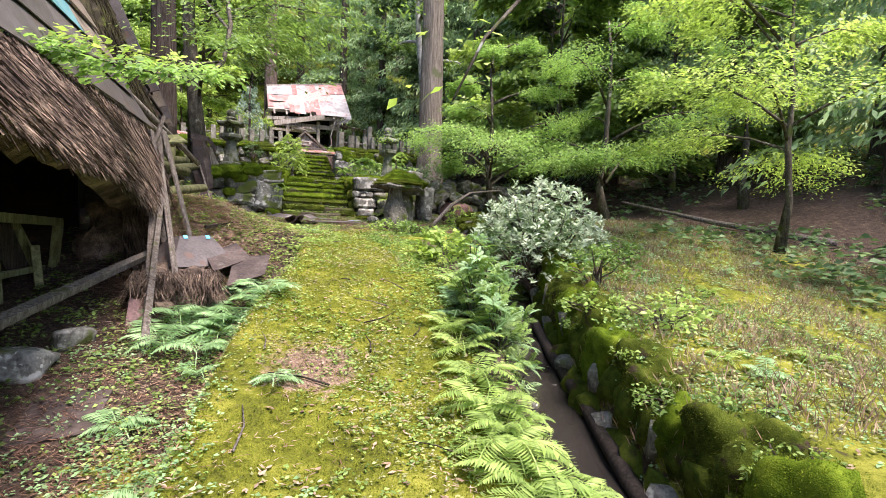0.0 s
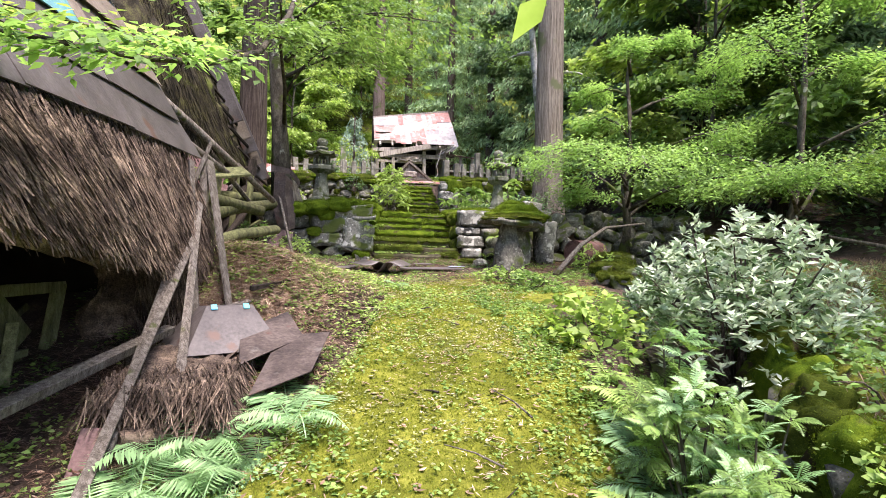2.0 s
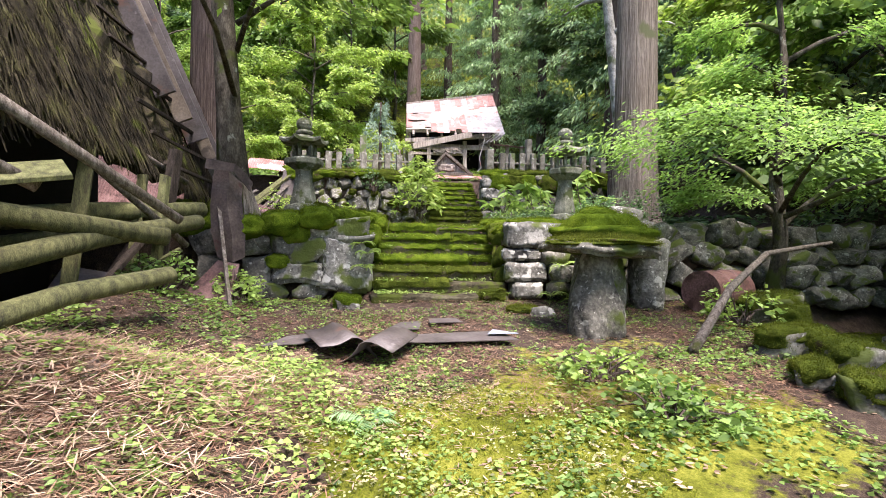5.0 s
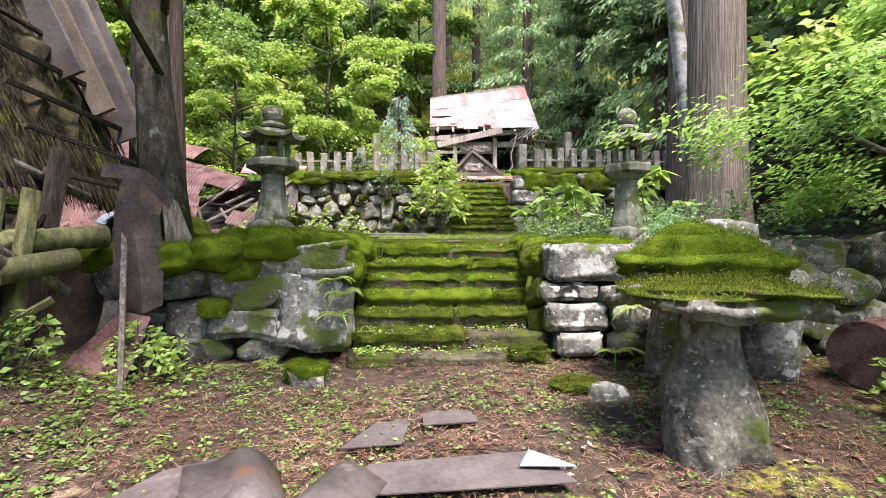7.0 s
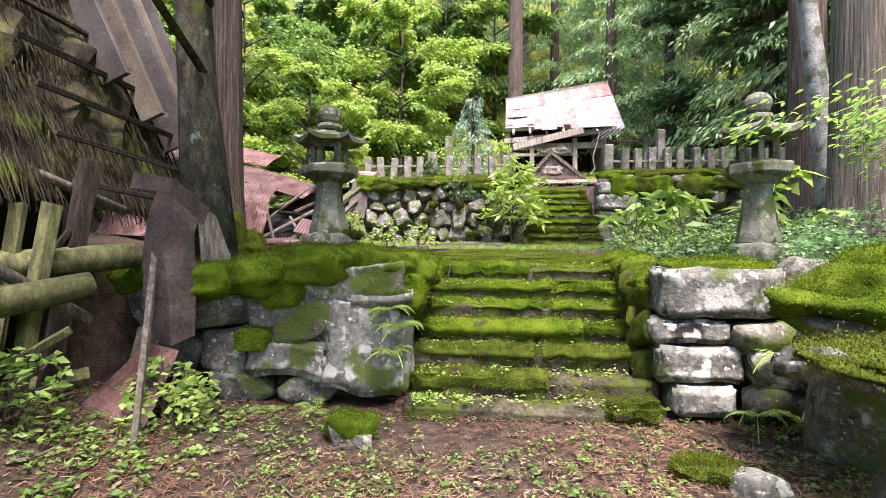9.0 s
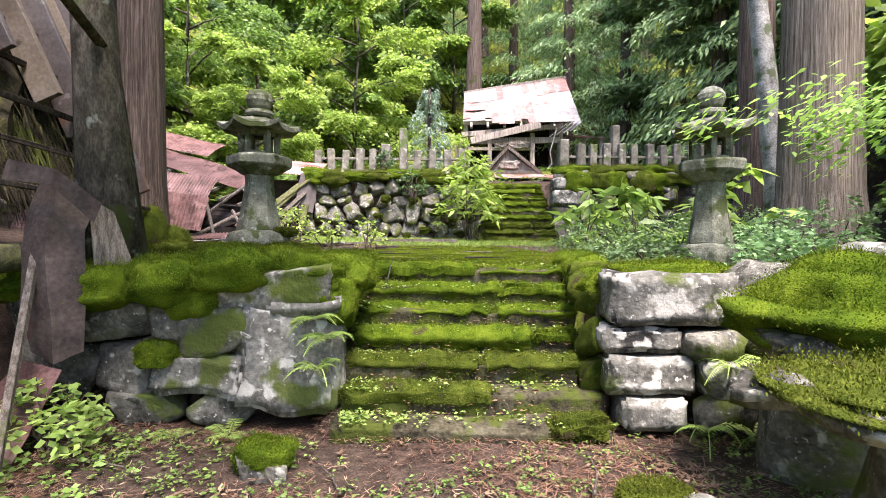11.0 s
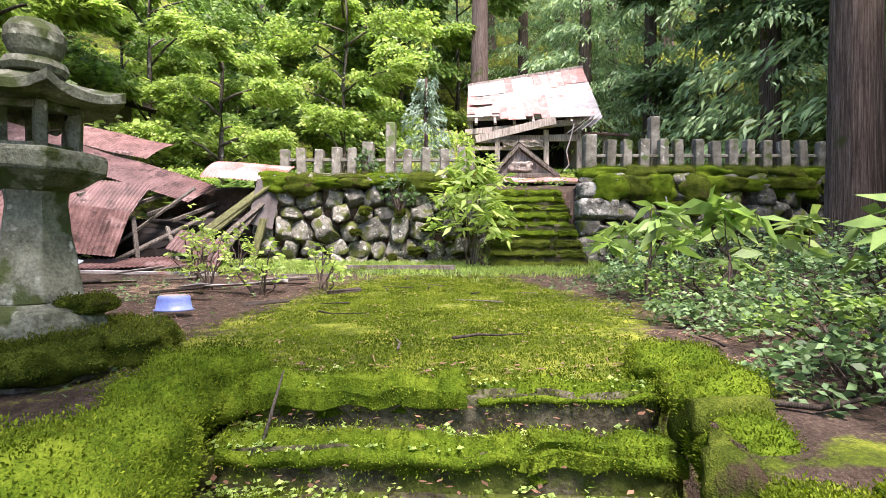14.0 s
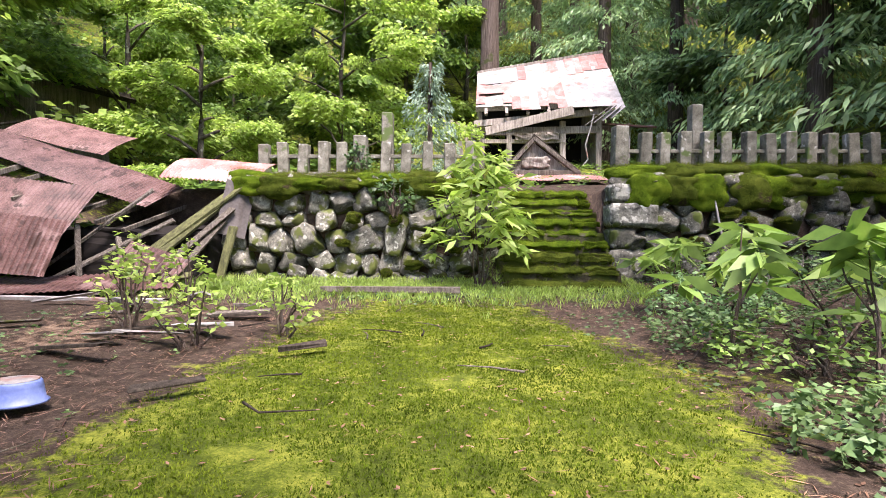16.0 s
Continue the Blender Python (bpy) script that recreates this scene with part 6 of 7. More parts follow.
conifer("small grey-green conifer beside the fence", (2.35, 29.2, 5.9), 3.4, 0.07, 34, leaf("grey_green_needle", (0.12, 0.19, 0.13), (0.19, 0.28, 0.19), (0.28, 0.37, 0.27), 0.3), 0.05, 1.15, 90, 30, 0.13, "conifer", "", BARK, -0.1)

# the wood behind, in repeats
wood_a = broad_tree("leafy tree in the surrounding wood", (-6.5, 38.0, 8.0), 10, 4.2, 13, LEAF, 41, 0.3, 130, 0.06, 9, name="forest_tree", group="surrounding wood", flat=0.2)
wood_b = broad_tree("darker leafy tree in the surrounding wood", (13.5, 33.0, 9.0), 11, 4.2, 13, LEAF_DARK, 42, 0.3, 130, 0.06, 9, name="forest_tree", group="surrounding wood", flat=0.2)
wood_c = conifer("dark cedar in the surrounding wood", (10.5, 41.0, 9.0), 22, 0.35, 43, z_lo=0.06, radius=3.6, per=190, whorls=64, size=0.27, group="surrounding wood")
wood_d = broad_tree("bright leafy tree in the surrounding wood", (-13.0, 26.0, 8.0), 9, 4.0, 13, LEAF_LIGHT, 44, 0.28, 130, 0.06, 9, name="forest_tree", group="surrounding wood", flat=0.2)
rw = random.Random(77)
spots_ = [(wood_a, -3.5, 38), (wood_d, -11, 35), (wood_a, -15, 33), (wood_d, 0.5, 40.5), (wood_b, -9, 42), (wood_a, -2, 45), (wood_c, 2, 46), (wood_c, 7.5, 44), (wood_c, 12.5, 43), (wood_c, 9.5, 37.5), (wood_c, 12.2, 36.5), (wood_b, 15, 38), (wood_c, 13.2, 29.5), (wood_c, 15.5, 33), (wood_b, 16.5, 27.5), (wood_c, 16.4, 24.6), (wood_c, 16.0, 21.0), (wood_b, 15.8, 20), (wood_c, 16, 16.5), (wood_c, 19, 22), (wood_c, 18, 12.5), (wood_b, 20, 16), (wood_c, 21, 9), (wood_c, 17.5, 7), (wood_b, 22, 5), (wood_c, 18, 28), (wood_c, 20, 34), (wood_c, 24, 14), (wood_c, 26, 20), (wood_c, 25, 28), (wood_c, 6, 50), (wood_c, 11, 50), (wood_c, 0, 52), (wood_c, 17, 46), (wood_a, -14, 44), (wood_b, -20, 38), (wood_a, -20, 28), (wood_d, -17, 21), (wood_a, -10, 22.5), (wood_b, -8, 17.5), (wood_a, -12, 16), (wood_d, -9, 26.5), (wood_b, -9.5, 19.5), (wood_c, -14, 10), (wood_c, -9, 9), (wood_c, -10, 2), (wood_b, -7, -6), (wood_c, 3, -14), (wood_b, 12, -10), (wood_c, 17, -3), (wood_c, 21, 0), (wood_c, -5, -13), (wood_c, -4, 55), (wood_c, 28, 40), (wood_c, 22, 48), (wood_b, -26, 46), (wood_c, -12, 54), (wood_c, 30, 8), (wood_c, 31, 25), (wood_c, 14.8, 26.4), (wood_d, 14.0, 18.4), (wood_a, 12.5, 15.8), (wood_a, 15.0, 12.6), (wood_a, 3.5, 43.0)]
for tr, x, y in spots_:
    put(tr, x, y, rw.uniform(0.85, 1.2), rw.uniform(0, 360), -0.2)


# ---- shrubs ----
def rosette_bush(label, at, radius, h, n, per, size, mat, seed, width=0.32, up=0.6, name="shrub", group="", bark=BARK_LICHEN, low=0.15):
    """Stems that end in whorls of leaves."""
    rng, pr_ = np.random.default_rng(seed), random.Random(seed)
    sh_ = thing(name, label, "shrub", group, at=at)
    Q = []
    for i in range(n):
        a, rr_ = pr_.uniform(0, 6.283), radius * math.sqrt(pr_.random())
        z = h * (low + (1 - low) * pr_.random() ** 0.6) * math.sqrt(max(0.05, 1 - (rr_ / radius) ** 2 * 0.75))
        e = Vector((rr_ * math.cos(a), rr_ * math.sin(a), z))
        if i % (4 if n < 70 else 14) == 0:
            part("stem", tube(limb_path((pr_.uniform(-0.06, 0.06), pr_.uniform(-0.06, 0.06), -0.1), e, 0.08, pr_), [0.016, 0.013, 0.01, 0.007, 0.004] if n < 200 else [0.03, 0.024, 0.018, 0.012, 0.006], 5), BARK, sh_)
        ang = rng.uniform(0, 6.283, per)
        D = np.stack([np.cos(ang), np.sin(ang), rng.normal(up, 0.35, per)], 1)
        P = np.array(e) + rng.normal(0, 0.012, (per, 3)) + np.array([0, 0, 1]) * rng.uniform(-0.06, 0.02, (per, 1))
        Q.append(leaf_quads(P, D, size, width, 0.12, rng, 0.3))
    quads("leaves", np.concatenate(Q), mat, sh_)
    return sh_


rosette_bush("rhododendron bush with silvery young leaves leaning over the stream", (5.85, 7.75, 0.8), 1.28, 2.25, 620, 9, 0.125, LEAF_SILVER, 51, 0.3, 0.7, "rhododendron_bush")
rosette_bush("dark lower leaves of a bush over the stream", (5.9, 7.9, 1.0), 1.25, 1.6, 330, 9, 0.13, LEAF_DARK, 52, 0.3, 0.3, "shrub")
rosette_bush("bright yellow-green shrub with oval leaves beside the path", (3.78, 7.65, 1.15), 0.58, 0.95, 90, 6, 0.13, LEAF_LIGHT, 53, 0.6, 0.1)
rosette_bush("pale green leafy sapling at the foot of the stairs", (3.5, 22.9, 3.6), 0.8, 2.4, 80, 8, 0.27, LEAF_LIGHT, 54, 0.3, -0.25, "sapling", low=0.3)
# half of these shrubs take dark leaves: the cedar's shade put into colour
for i, (x, y, s, h) in enumerate([(5.7, 18.6, 0.8, 0.55), (6.4, 17.4, 0.9, 0.6), (6.5, 19.6, 0.9, 0.75), (7.4, 18.6, 0.8, 0.8), (5.5, 16.5, 0.6, 0.4), (5.15, 17.5, 0.45, 0.3), (5.9, 17.5, 0.6, 0.45), (5.9, 20.6, 0.7, 0.6), (6.5, 22.3, 0.7, 0.8), (7.6, 21.5, 0.8, 0.9), (5.0, 15.75, 0.45, 0.3), (6.2, 15.5, 0.7, 0.6), (8.6, 20.6, 0.8, 0.9), (5.35, 19.6, 0.5, 0.35), (6.9, 15.7, 0.7, 0.7), (5.9, 15.2, 0.4, 0.4)]):
    rosette_bush("low leafy undergrowth on the terrace", (x, y, gz(x, y)), s, h, 120, 7, 0.06, (LEAF, LEAF_DARK, LEAF_DARK, LEAF_FERN_BLUE)[i % 4], 60 + i, 0.55, 0.15, "undergrowth_shrub", "terrace undergrowth", low=0.05)
for i, (x, y) in enumerate([(5.75, 18.2), (6.5, 19.0), (6.1, 20.2), (6.3, 22.9), (7.0, 22.6), (7.6, 19.8), (6.6, 17.4), (5.6, 20.9), (6.2, 16.3), (5.25, 18.9)]):
    rosette_bush("young plant with drooping whorls of large leaves", (x, y, gz(x, y)), 0.42, 1.15 - 0.08 * (i % 4), 6, 8, 0.3, LEAF if i % 3 == 0 else LEAF_FERN, 80 + i, 0.36, -0.15, "sapling", "large-leaved saplings", low=0.75)
for i, (x, y, h) in enumerate([(0.1, 19.7, 0.8), (0.9, 19.3, 0.7), (-0.6, 20.6, 1.1), (1.5, 19.8, 0.6), (-0.2, 21.2, 0.9)]):
    rosette_bush("thin sapling with small yellow-green leaves", (x, y, gz(x, y)), 0.3, h, 28, 5, 0.09, LEAF_LIGHT, 90 + i, 0.5, 0.2, "sapling", "thin saplings", low=0.3)
for i, (x, y, s, h) in enumerate([(5.0, 4.1, 0.5, 0.5), (5.3, 5.6, 0.6, 0.6), (4.7, 4.9, 0.45, 0.3), (6.6, 6.5, 0.5, 0.4), (0.3, 13.9, 0.35, 0.5), (-0.4, 13.2, 0.4, 0.5), (6.7, 12.7, 0.5, 0.6), (4.2, 10.2, 0.5, 0.3), (4.0, 11.0, 0.5, 0.3)]):
    rosette_bush("low leafy weed beside the stream and path", (x, y, gz(x, y)), s, h, 60, 7, 0.08, LEAF if i % 2 else LEAF_FERN, 100 + i, 0.55, 0.2, "weed_clump", "weeds")
for i in range(11):
    y = 2.0 + 0.6 * i
    x = float(stream_x(y)) + 0.85 + 0.15 * math.sin(i * 2.1)
    rosette_bush("weeds hanging over the mossy stream bank", (x, y, gz(x, y) - 0.05), 0.34, 0.22, 74, 6, 0.055, LEAF if i % 3 else LEAF_FERN, 160 + i, 0.5, 0.0, "weed_clump", "bank weeds", low=0.0)
# ivy on the wall and one post
for x, y, z, s in ((2.1, 23.5, 5.1, 0.4), (1.24, 24.85, 5.9, 0.25)):
    rosette_bush("ivy climbing over stone", (x, y, z - 0.2), s, 0.6, 50, 5, 0.09, LEAF_DARK, 130, 0.7, 0, "ivy", low=0.0)


# ---- ferns ----
def fern_mesh(seed, fronds, length, arch, mat, pinna=0.16, pairs=22, name="fern"):
    rng, pr_ = np.random.default_rng(seed), random.Random(seed)
    Q = []
    for f in range(fronds):
        a = 6.283 * f / fronds + pr_.uniform(-0.4, 0.4)
        ln, el = length * pr_.uniform(0.7, 1.15), pr_.uniform(0.5, 1.1)
        c, s = math.cos(a), math.sin(a)
        t = np.linspace(0.1, 1, pairs)
        rad, z = ln * t * (0.9 - 0.1 * el), ln * (el * t - arch * t ** 2)
        base = np.stack([c * rad, s * rad, z], 1)
        prof = np.sin(np.pi * np.clip(t * 0.86 + 0.12, 0, 1)) * pinna * ln / 0.6
        for side in (-1, 1):
            D = np.stack([-s * side + 0.45 * c + 0 * t, c * side + 0.45 * s + 0 * t, -0.18 + 0 * t], 1) + rng.normal(0, 0.06, (pairs, 3))
            Dn = unit(D)
            along = np.array([c, s, 0.2]) * (ln / pairs) * 0.5
            tip = base + Dn * prof[:, None]
            Q.append(np.stack([base - along, base + Dn * prof[:, None] * 0.45 - along * 0.9, tip, base + Dn * prof[:, None] * 0.4 + along * 0.9], 1))
        stem = np.stack([base[:-1] + [-0.004 * s, 0.004 * c, 0], base[1:] + [-0.004 * s, 0.004 * c, 0], base[1:] - [-0.004 * s, 0.004 * c, 0], base[:-1] - [-0.004 * s, 0.004 * c, 0]], 1)
        Q.append(stem)
    return quads(name, np.concatenate(Q), mat)


def fern(label, x, y, seed, fronds=9, length=0.6, arch=0.75, mat=LEAF_FERN, dz=0.0, pinna=0.16, group="ferns"):
    ob = fern_mesh(seed, fronds, length, arch, mat, pinna)
    ob.matrix_world = pose(x, y, gz(x, y) + dz, 0, 0, seed * 37 % 360)
    return tagged(ob, label, "fern", group)


for i, (x, y, ln) in enumerate([(2.0, 2.6, 0.62), (2.08, 3.0, 0.66), (2.2, 3.5, 0.62), (2.35, 4.0, 0.6), (1.9, 2.1, 0.62), (2.5, 4.5, 0.55), (2.2, 3.2, 0.5), (2.6, 5.0, 0.5), (2.1, 2.3, 0.5)]):
    fern("bright green fern arching over the stream edge", x, y, 200 + i, 11, ln, 0.8, LEAF_FERN, 0.0)
for i, (x, y, ln) in enumerate([(0.5, 6.5, 0.6), (0.8, 6.95, 0.6), (0.25, 6.15, 0.6), (0.65, 7.3, 0.55), (0.62, 4.3, 0.36), (-0.3, 3.75, 0.42), (-0.75, 3.2, 0.36), (-0.55, 4.6, 0.36), (0.35, 6.4, 0.55), (-0.35, 2.9, 0.36), (0.0, 5.3, 0.34), (0.75, 6.3, 0.5), (2.05, 10.3, 0.34), (-0.1, 6.3, 0.6), (-0.35, 6.0, 0.55), (0.02, 5.75, 0.55), (-0.2, 6.65, 0.6), (0.1, 6.8, 0.6)]):
    fern("soft bluish-green fern with fine fronds", x, y, 220 + i, 9, ln, 0.85, LEAF_FERN_BLUE, 0.0, 0.22)
for i, (x, y, ln) in enumerate([(3.2, 5.8, 0.5), (3.35, 6.2, 0.45), (2.9, 5.3, 0.5), (2.75, 4.9, 0.5), (3.05, 5.6, 0.45), (3.45, 6.7, 0.36)]):
    fern("light green fern on the bank between path and stream", x, y, 320 + i, 10, ln, 0.75, LEAF_FERN if i % 2 else LEAF_FERN_BLUE, 0.0, 0.18)
for i, (x, y, z, ln) in enumerate([(2.0, 14.35, 2.9, 0.3), (1.9, 14.4, 3.05, 0.28), (1.3, 14.3, 2.2, 0.3), (0.9, 14.3, 2.2, 0.3), (4.75, 14.2, 2.3, 0.34), (4.95, 14.25, 2.75, 0.3), (5.1, 14.2, 2.25, 0.34), (1.95, 14.3, 2.7, 0.26), (6.2, 14.2, 2.9, 0.3)]):
    ob = fern("small fern rooted in the wall", x, y, 240 + i, 7, ln, 0.9, LEAF_FERN)
    ob.matrix_world = pose(x, y, z, 0, 0, i * 50)
def feathery(label, x, y, h, seed):
    """An upright shrub of many small feathery sprays on thin stems."""
    ob = thing("feathery_shrub", label, "shrub", "feathery shrubs", at=(x, y, gz(x, y)))
    pr_ = random.Random(seed)
    for k in range(22):
        t = (k + pr_.random()) / 22
        a, rr_ = pr_.uniform(0, 6.28), pr_.uniform(0.05, 0.34) * (1.1 - 0.6 * t)
        z = h * (0.12 + 0.88 * t)
        f = fern_mesh(seed * 10 + k, 7, 0.25 * (1.15 - 0.45 * t), 0.55, LEAF_FERN_BLUE if k % 3 == 0 else LEAF, 0.13, 13, "spray")
        f.parent = ob
        f.matrix_basis = pose(rr_ * math.cos(a), rr_ * math.sin(a), z - 0.1, pr_.uniform(-40, 40), pr_.uniform(-40, 40), k * 40)
        if k % 2 == 0:
            part("stem", tube([(0, 0, -0.05), (rr_ * 0.6 * math.cos(a), rr_ * 0.6 * math.sin(a), z * 0.6), (rr_ * math.cos(a), rr_ * math.sin(a), z - 0.08)], [0.01, 0.008, 0.005], 5), BARK_LICHEN, ob)
    return ob


for i, (x, y, h) in enumerate([(2.95, 4.5, 0.8), (3.15, 4.85, 1.0), (3.3, 5.15, 1.15), (3.0, 5.1, 0.9), (3.45, 5.45, 1.15), (3.15, 5.5, 1.0), (3.4, 4.9, 0.9), (3.6, 5.85, 0.95)]):
    feathery("upright feathery green shrub between path and stream", x, y, h, 260 + i)
rfn = random.Random(9)
for i in range(26):
    y = rfn.uniform(2.2, 9.5)
    x = float(stream_x(y)) + rfn.uniform(0.8, 4.5)
    fern("fern among the weeds on the bank", x, y, 280 + i, 8, rfn.uniform(0.25, 0.45), 0.8, LEAF_FERN if i % 2 else LEAF_FERN_BLUE, 0.0, 0.18, "bank ferns")


# ---- ground cover ----
def scatter(name, label, category, n, region, size, mat, seed, kind="rosette", density=None, lift=0.01, per=5, width=0.55):
    """Small plants over a patch (x0, x1, y0, y1)."""
    rng = np.random.default_rng(seed)
    x, y = rng.uniform(region[0], region[1], n), rng.uniform(region[2], region[3], n)
    if density is not None:
        keep = rng.random(n) < density(x, y)
        x, y = x[keep], y[keep]
    z = height(x, y) + lift
    base = np.repeat(np.stack([x, y, z], 1), per, 0)
    m = len(base)
    ang = rng.uniform(0, 6.283, m)
    if kind == "rosette":
        base = base + np.stack([rng.normal(0, size * 0.5, m), rng.normal(0, size * 0.5, m), rng.uniform(0, size * 1.2, m)], 1)
        D, fl, dr_ = np.stack([np.cos(ang), np.sin(ang), rng.uniform(0.0, 0.5, m)], 1), 0.5, 0.2
    elif kind == "blade":
        base = base + np.stack([rng.normal(0, size * 0.3, m), rng.normal(0, size * 0.3, m), np.zeros(m)], 1)
        D, fl, dr_ = np.stack([np.cos(ang) * 0.5, np.sin(ang) * 0.5, np.ones(m)], 1), None, 0.1
    else:
        D, fl, dr_ = np.stack([np.cos(ang), np.sin(ang), rng.normal(0.05, 0.15, m)], 1), 0.85, 0.0
    ob = quads(name, leaf_quads(base, D, size, width, dr_, rng, fl), mat)
    return stuff(ob, label, category)


patch = lambda s, a, seed: (lambda x, y: np.clip(0.5 + 1.3 * np.array([noise.noise(Vector((i * s, j * s, seed))) for i, j in zip(x, y)]) - a, 0, 1))
on_path = lambda x, y: sm(x, path_left(y) - 0.3, path_left(y) + 0.2) * (1 - sm(x, path_right(y) - 0.1, path_right(y) + 0.3))
side_path = lambda x, y: np.clip(patch(1.1, 0.1, 1.0)(x, y) * (0.35 + 0.65 * np.exp(-((x - path_left(y)) / 0.5) ** 2) + 0.6 * np.exp(-((x - path_right(y)) / 0.4) ** 2)), 0, 1) * (1 - 0.9 * (np.abs(x - stream_x(y)) < 0.55))
bank = lambda x, y: (x > stream_x(y) + 0.45) * patch(0.9, -0.15, 2.0)(x, y)
low_yard = lambda x, y: patch(0.8, 0.15, 3.0)(x, y) * (1 - on_path(x, y)) * (np.abs(x - stream_x(y)) > 0.7)
terrace = lambda x, y: np.clip(0.25 + np.exp(-((x - 6.2) / 1.4) ** 2) + 0.7 * np.exp(-((y - 22.6) / 0.8) ** 2) - 0.8 * blob(x, y, 3.0, 18.2, 1.8, 2.6), 0, 1) * patch(1.2, 0.0, 4.0)(x, y)
scatter("weeds", "low clover-like weeds along the mossy path", "weeds", 11000, (-1.2, 3.8, 1.5, 11.5), 0.035, LEAF, 301, density=side_path)
scatter("weeds", "pale small weeds along the mossy path", "weeds", 8000, (-1.2, 3.8, 1.5, 11.5), 0.045, LEAF_FERN, 302, density=side_path)
scatter("bank_weeds", "dense low weeds on the bank", "weeds", 11000, (3.0, 12.0, 1.0, 11.0), 0.045, WEED_DRY, 303, density=bank)
scatter("bank_weeds", "dense low bluish weeds on the bank", "weeds", 9000, (3.0, 12.0, 1.0, 11.0), 0.045, LEAF_FERN_BLUE, 304, density=bank)
scatter("bank_grass", "thin pale grass on the bank", "grass", 9000, (3.0, 12.0, 1.0, 11.0), 0.17, LEAF_DRY, 305, "blade", bank, per=4, width=0.05)
scatter("yard_weeds", "scattered green weeds in the lower yard", "weeds", 15000, (-1.8, 7.0, 2.0, 14.4), 0.055, LEAF, 306, density=low_yard)
# dark leaf colour of the terrace weeds also paints the cedar's shade
scatter("terrace_weeds", "low leafy weeds on the terrace", "weeds", 9000, (-1.5, 10.0, 15.6, 24.0), 0.05, LEAF_DARK, 307, density=terrace)
scatter("terrace_weeds", "bright grass along the foot of the wall", "grass", 8000, (-1.5, 6.0, 20.3, 23.6), 0.11, LEAF_LIGHT, 308, "blade", lambda x, y: np.exp(-((y - 22.8) / 0.9) ** 2), per=5, width=0.12)
_r = np.random.default_rng(309)
_k = _r.integers(0, 7, 900)
_ty, _tz = np.array([14.2, 14.46, 14.73, 15.02, 15.3, 15.58, 15.86]), np.array([2.36, 2.53, 2.7, 2.88, 3.05, 3.22, 3.41])
_x = np.where(_r.random(900) < 0.5, 2.1 + np.abs(_r.normal(0, 0.3, 900)), _r.uniform(2.1, 4.1, 900))
_b = np.repeat(np.stack([_x, _ty[_k] + _r.uniform(0.0, 0.3, 900), _tz[_k] - 0.01], 1), 4, 0) + _r.normal(0, 0.02, (3600, 3)) * np.array([1, 1, 0.6])
_a = _r.uniform(0, 6.28, 3600)
stuff(quads("stair_weeds", leaf_quads(_b, np.stack([np.cos(_a), np.sin(_a), _r.uniform(0, 0.5, 3600)], 1), 0.034, 0.6, 0.2, _r, 0.5), LEAF_FERN), "small weeds and clover on the stairs", "weeds")
_b = np.stack([_r.uniform(2.1, 4.1, 420), _ty[_r.integers(0, 7, 420)] + _r.uniform(0.12, 0.34, 420), np.zeros(420)], 1)
_b[:, 2] = np.interp(_b[:, 1], _ty + 0.15, _tz) + 0.02
_a = _r.uniform(0, 6.28, 420)
stuff(quads("stair_litter", leaf_quads(_b, np.stack([np.cos(_a), np.sin(_a), _r.uniform(-0.1, 0.2, 420)], 1), 0.045, 0.5, 0, _r, 0.85), NEEDLE), "dead leaves lying on the stairs", "fallen leaves")
mossy = lambda x, y: np.clip(moss_cover(x, y) * 1.4 - 0.5, 0, 1) * (1 - straw_cover(x, y))
scatter("moss_tufts", "short bright moss tufts on the terrace", "moss", 120000, (0.3, 6.3, 15.5, 22.5), 0.02, MOSS_TIP, 310, "blade", mossy, per=3, width=0.3)
scatter("moss_tufts", "short golden moss tufts on the path", "moss", 60000, (-0.6, 3.8, 2.0, 11.0), 0.018, MOSS_TIP_GOLD, 311, "blade", mossy, per=3, width=0.3)
litter = lambda x, y: np.clip(patch(1.5, 0.1, 6.0)(x, y), 0, 1) * (np.abs(x - stream_x(y)) > 0.5)
scatter("leaf_litter", "dry brown fallen leaves", "fallen leaves", 6500, (-1.8, 7.5, 1.5, 15.0), 0.055, LEAF_DRY, 312, "flat", litter, per=2, lift=0.025, width=0.5)
scatter("leaf_litter", "dry pale fallen leaves and needles", "fallen leaves", 9000, (-1.6, 5.5, 3.5, 14.4), 0.055, LEAF_DRY, 313, "flat", lambda x, y: np.clip(straw_cover(x, y) + 0.4 * (y > 10.5) + 0.5 * (x < path_left(y) - 0.2), 0, 1), per=3, lift=0.03, width=0.12)
scatter("straw_litter", "loose straw over the heap", "straw", 10000, (-1.6, 1.6, 7.2, 11.8), 0.2, STRAW, 314, "flat", lambda x, y: blob(x, y, -0.1, 9.7, 1.2, 1.3), per=2, lift=0.07, width=0.045)
scatter("yard_weeds", "tiny clover leaves among the needles before the stairs", "weeds", 3600, (-0.5, 6.5, 10.8, 14.3), 0.03, LEAF, 318, density=patch(1.4, 0.1, 11.0), per=5)
scatter("yard_weeds", "tiny dark leaves among the needles before the stairs", "weeds", 3000, (-0.5, 6.5, 10.8, 14.3), 0.04, LEAF, 319, density=patch(1.1, 0.15, 12.0), per=5)
scatter("terrace_litter", "bits of bark and dead leaf on the terrace moss", "litter", 1500, (-1.0, 7.0, 15.8, 23.0), 0.03, NEEDLE, 320, "flat", per=2, lift=0.03, width=0.5)
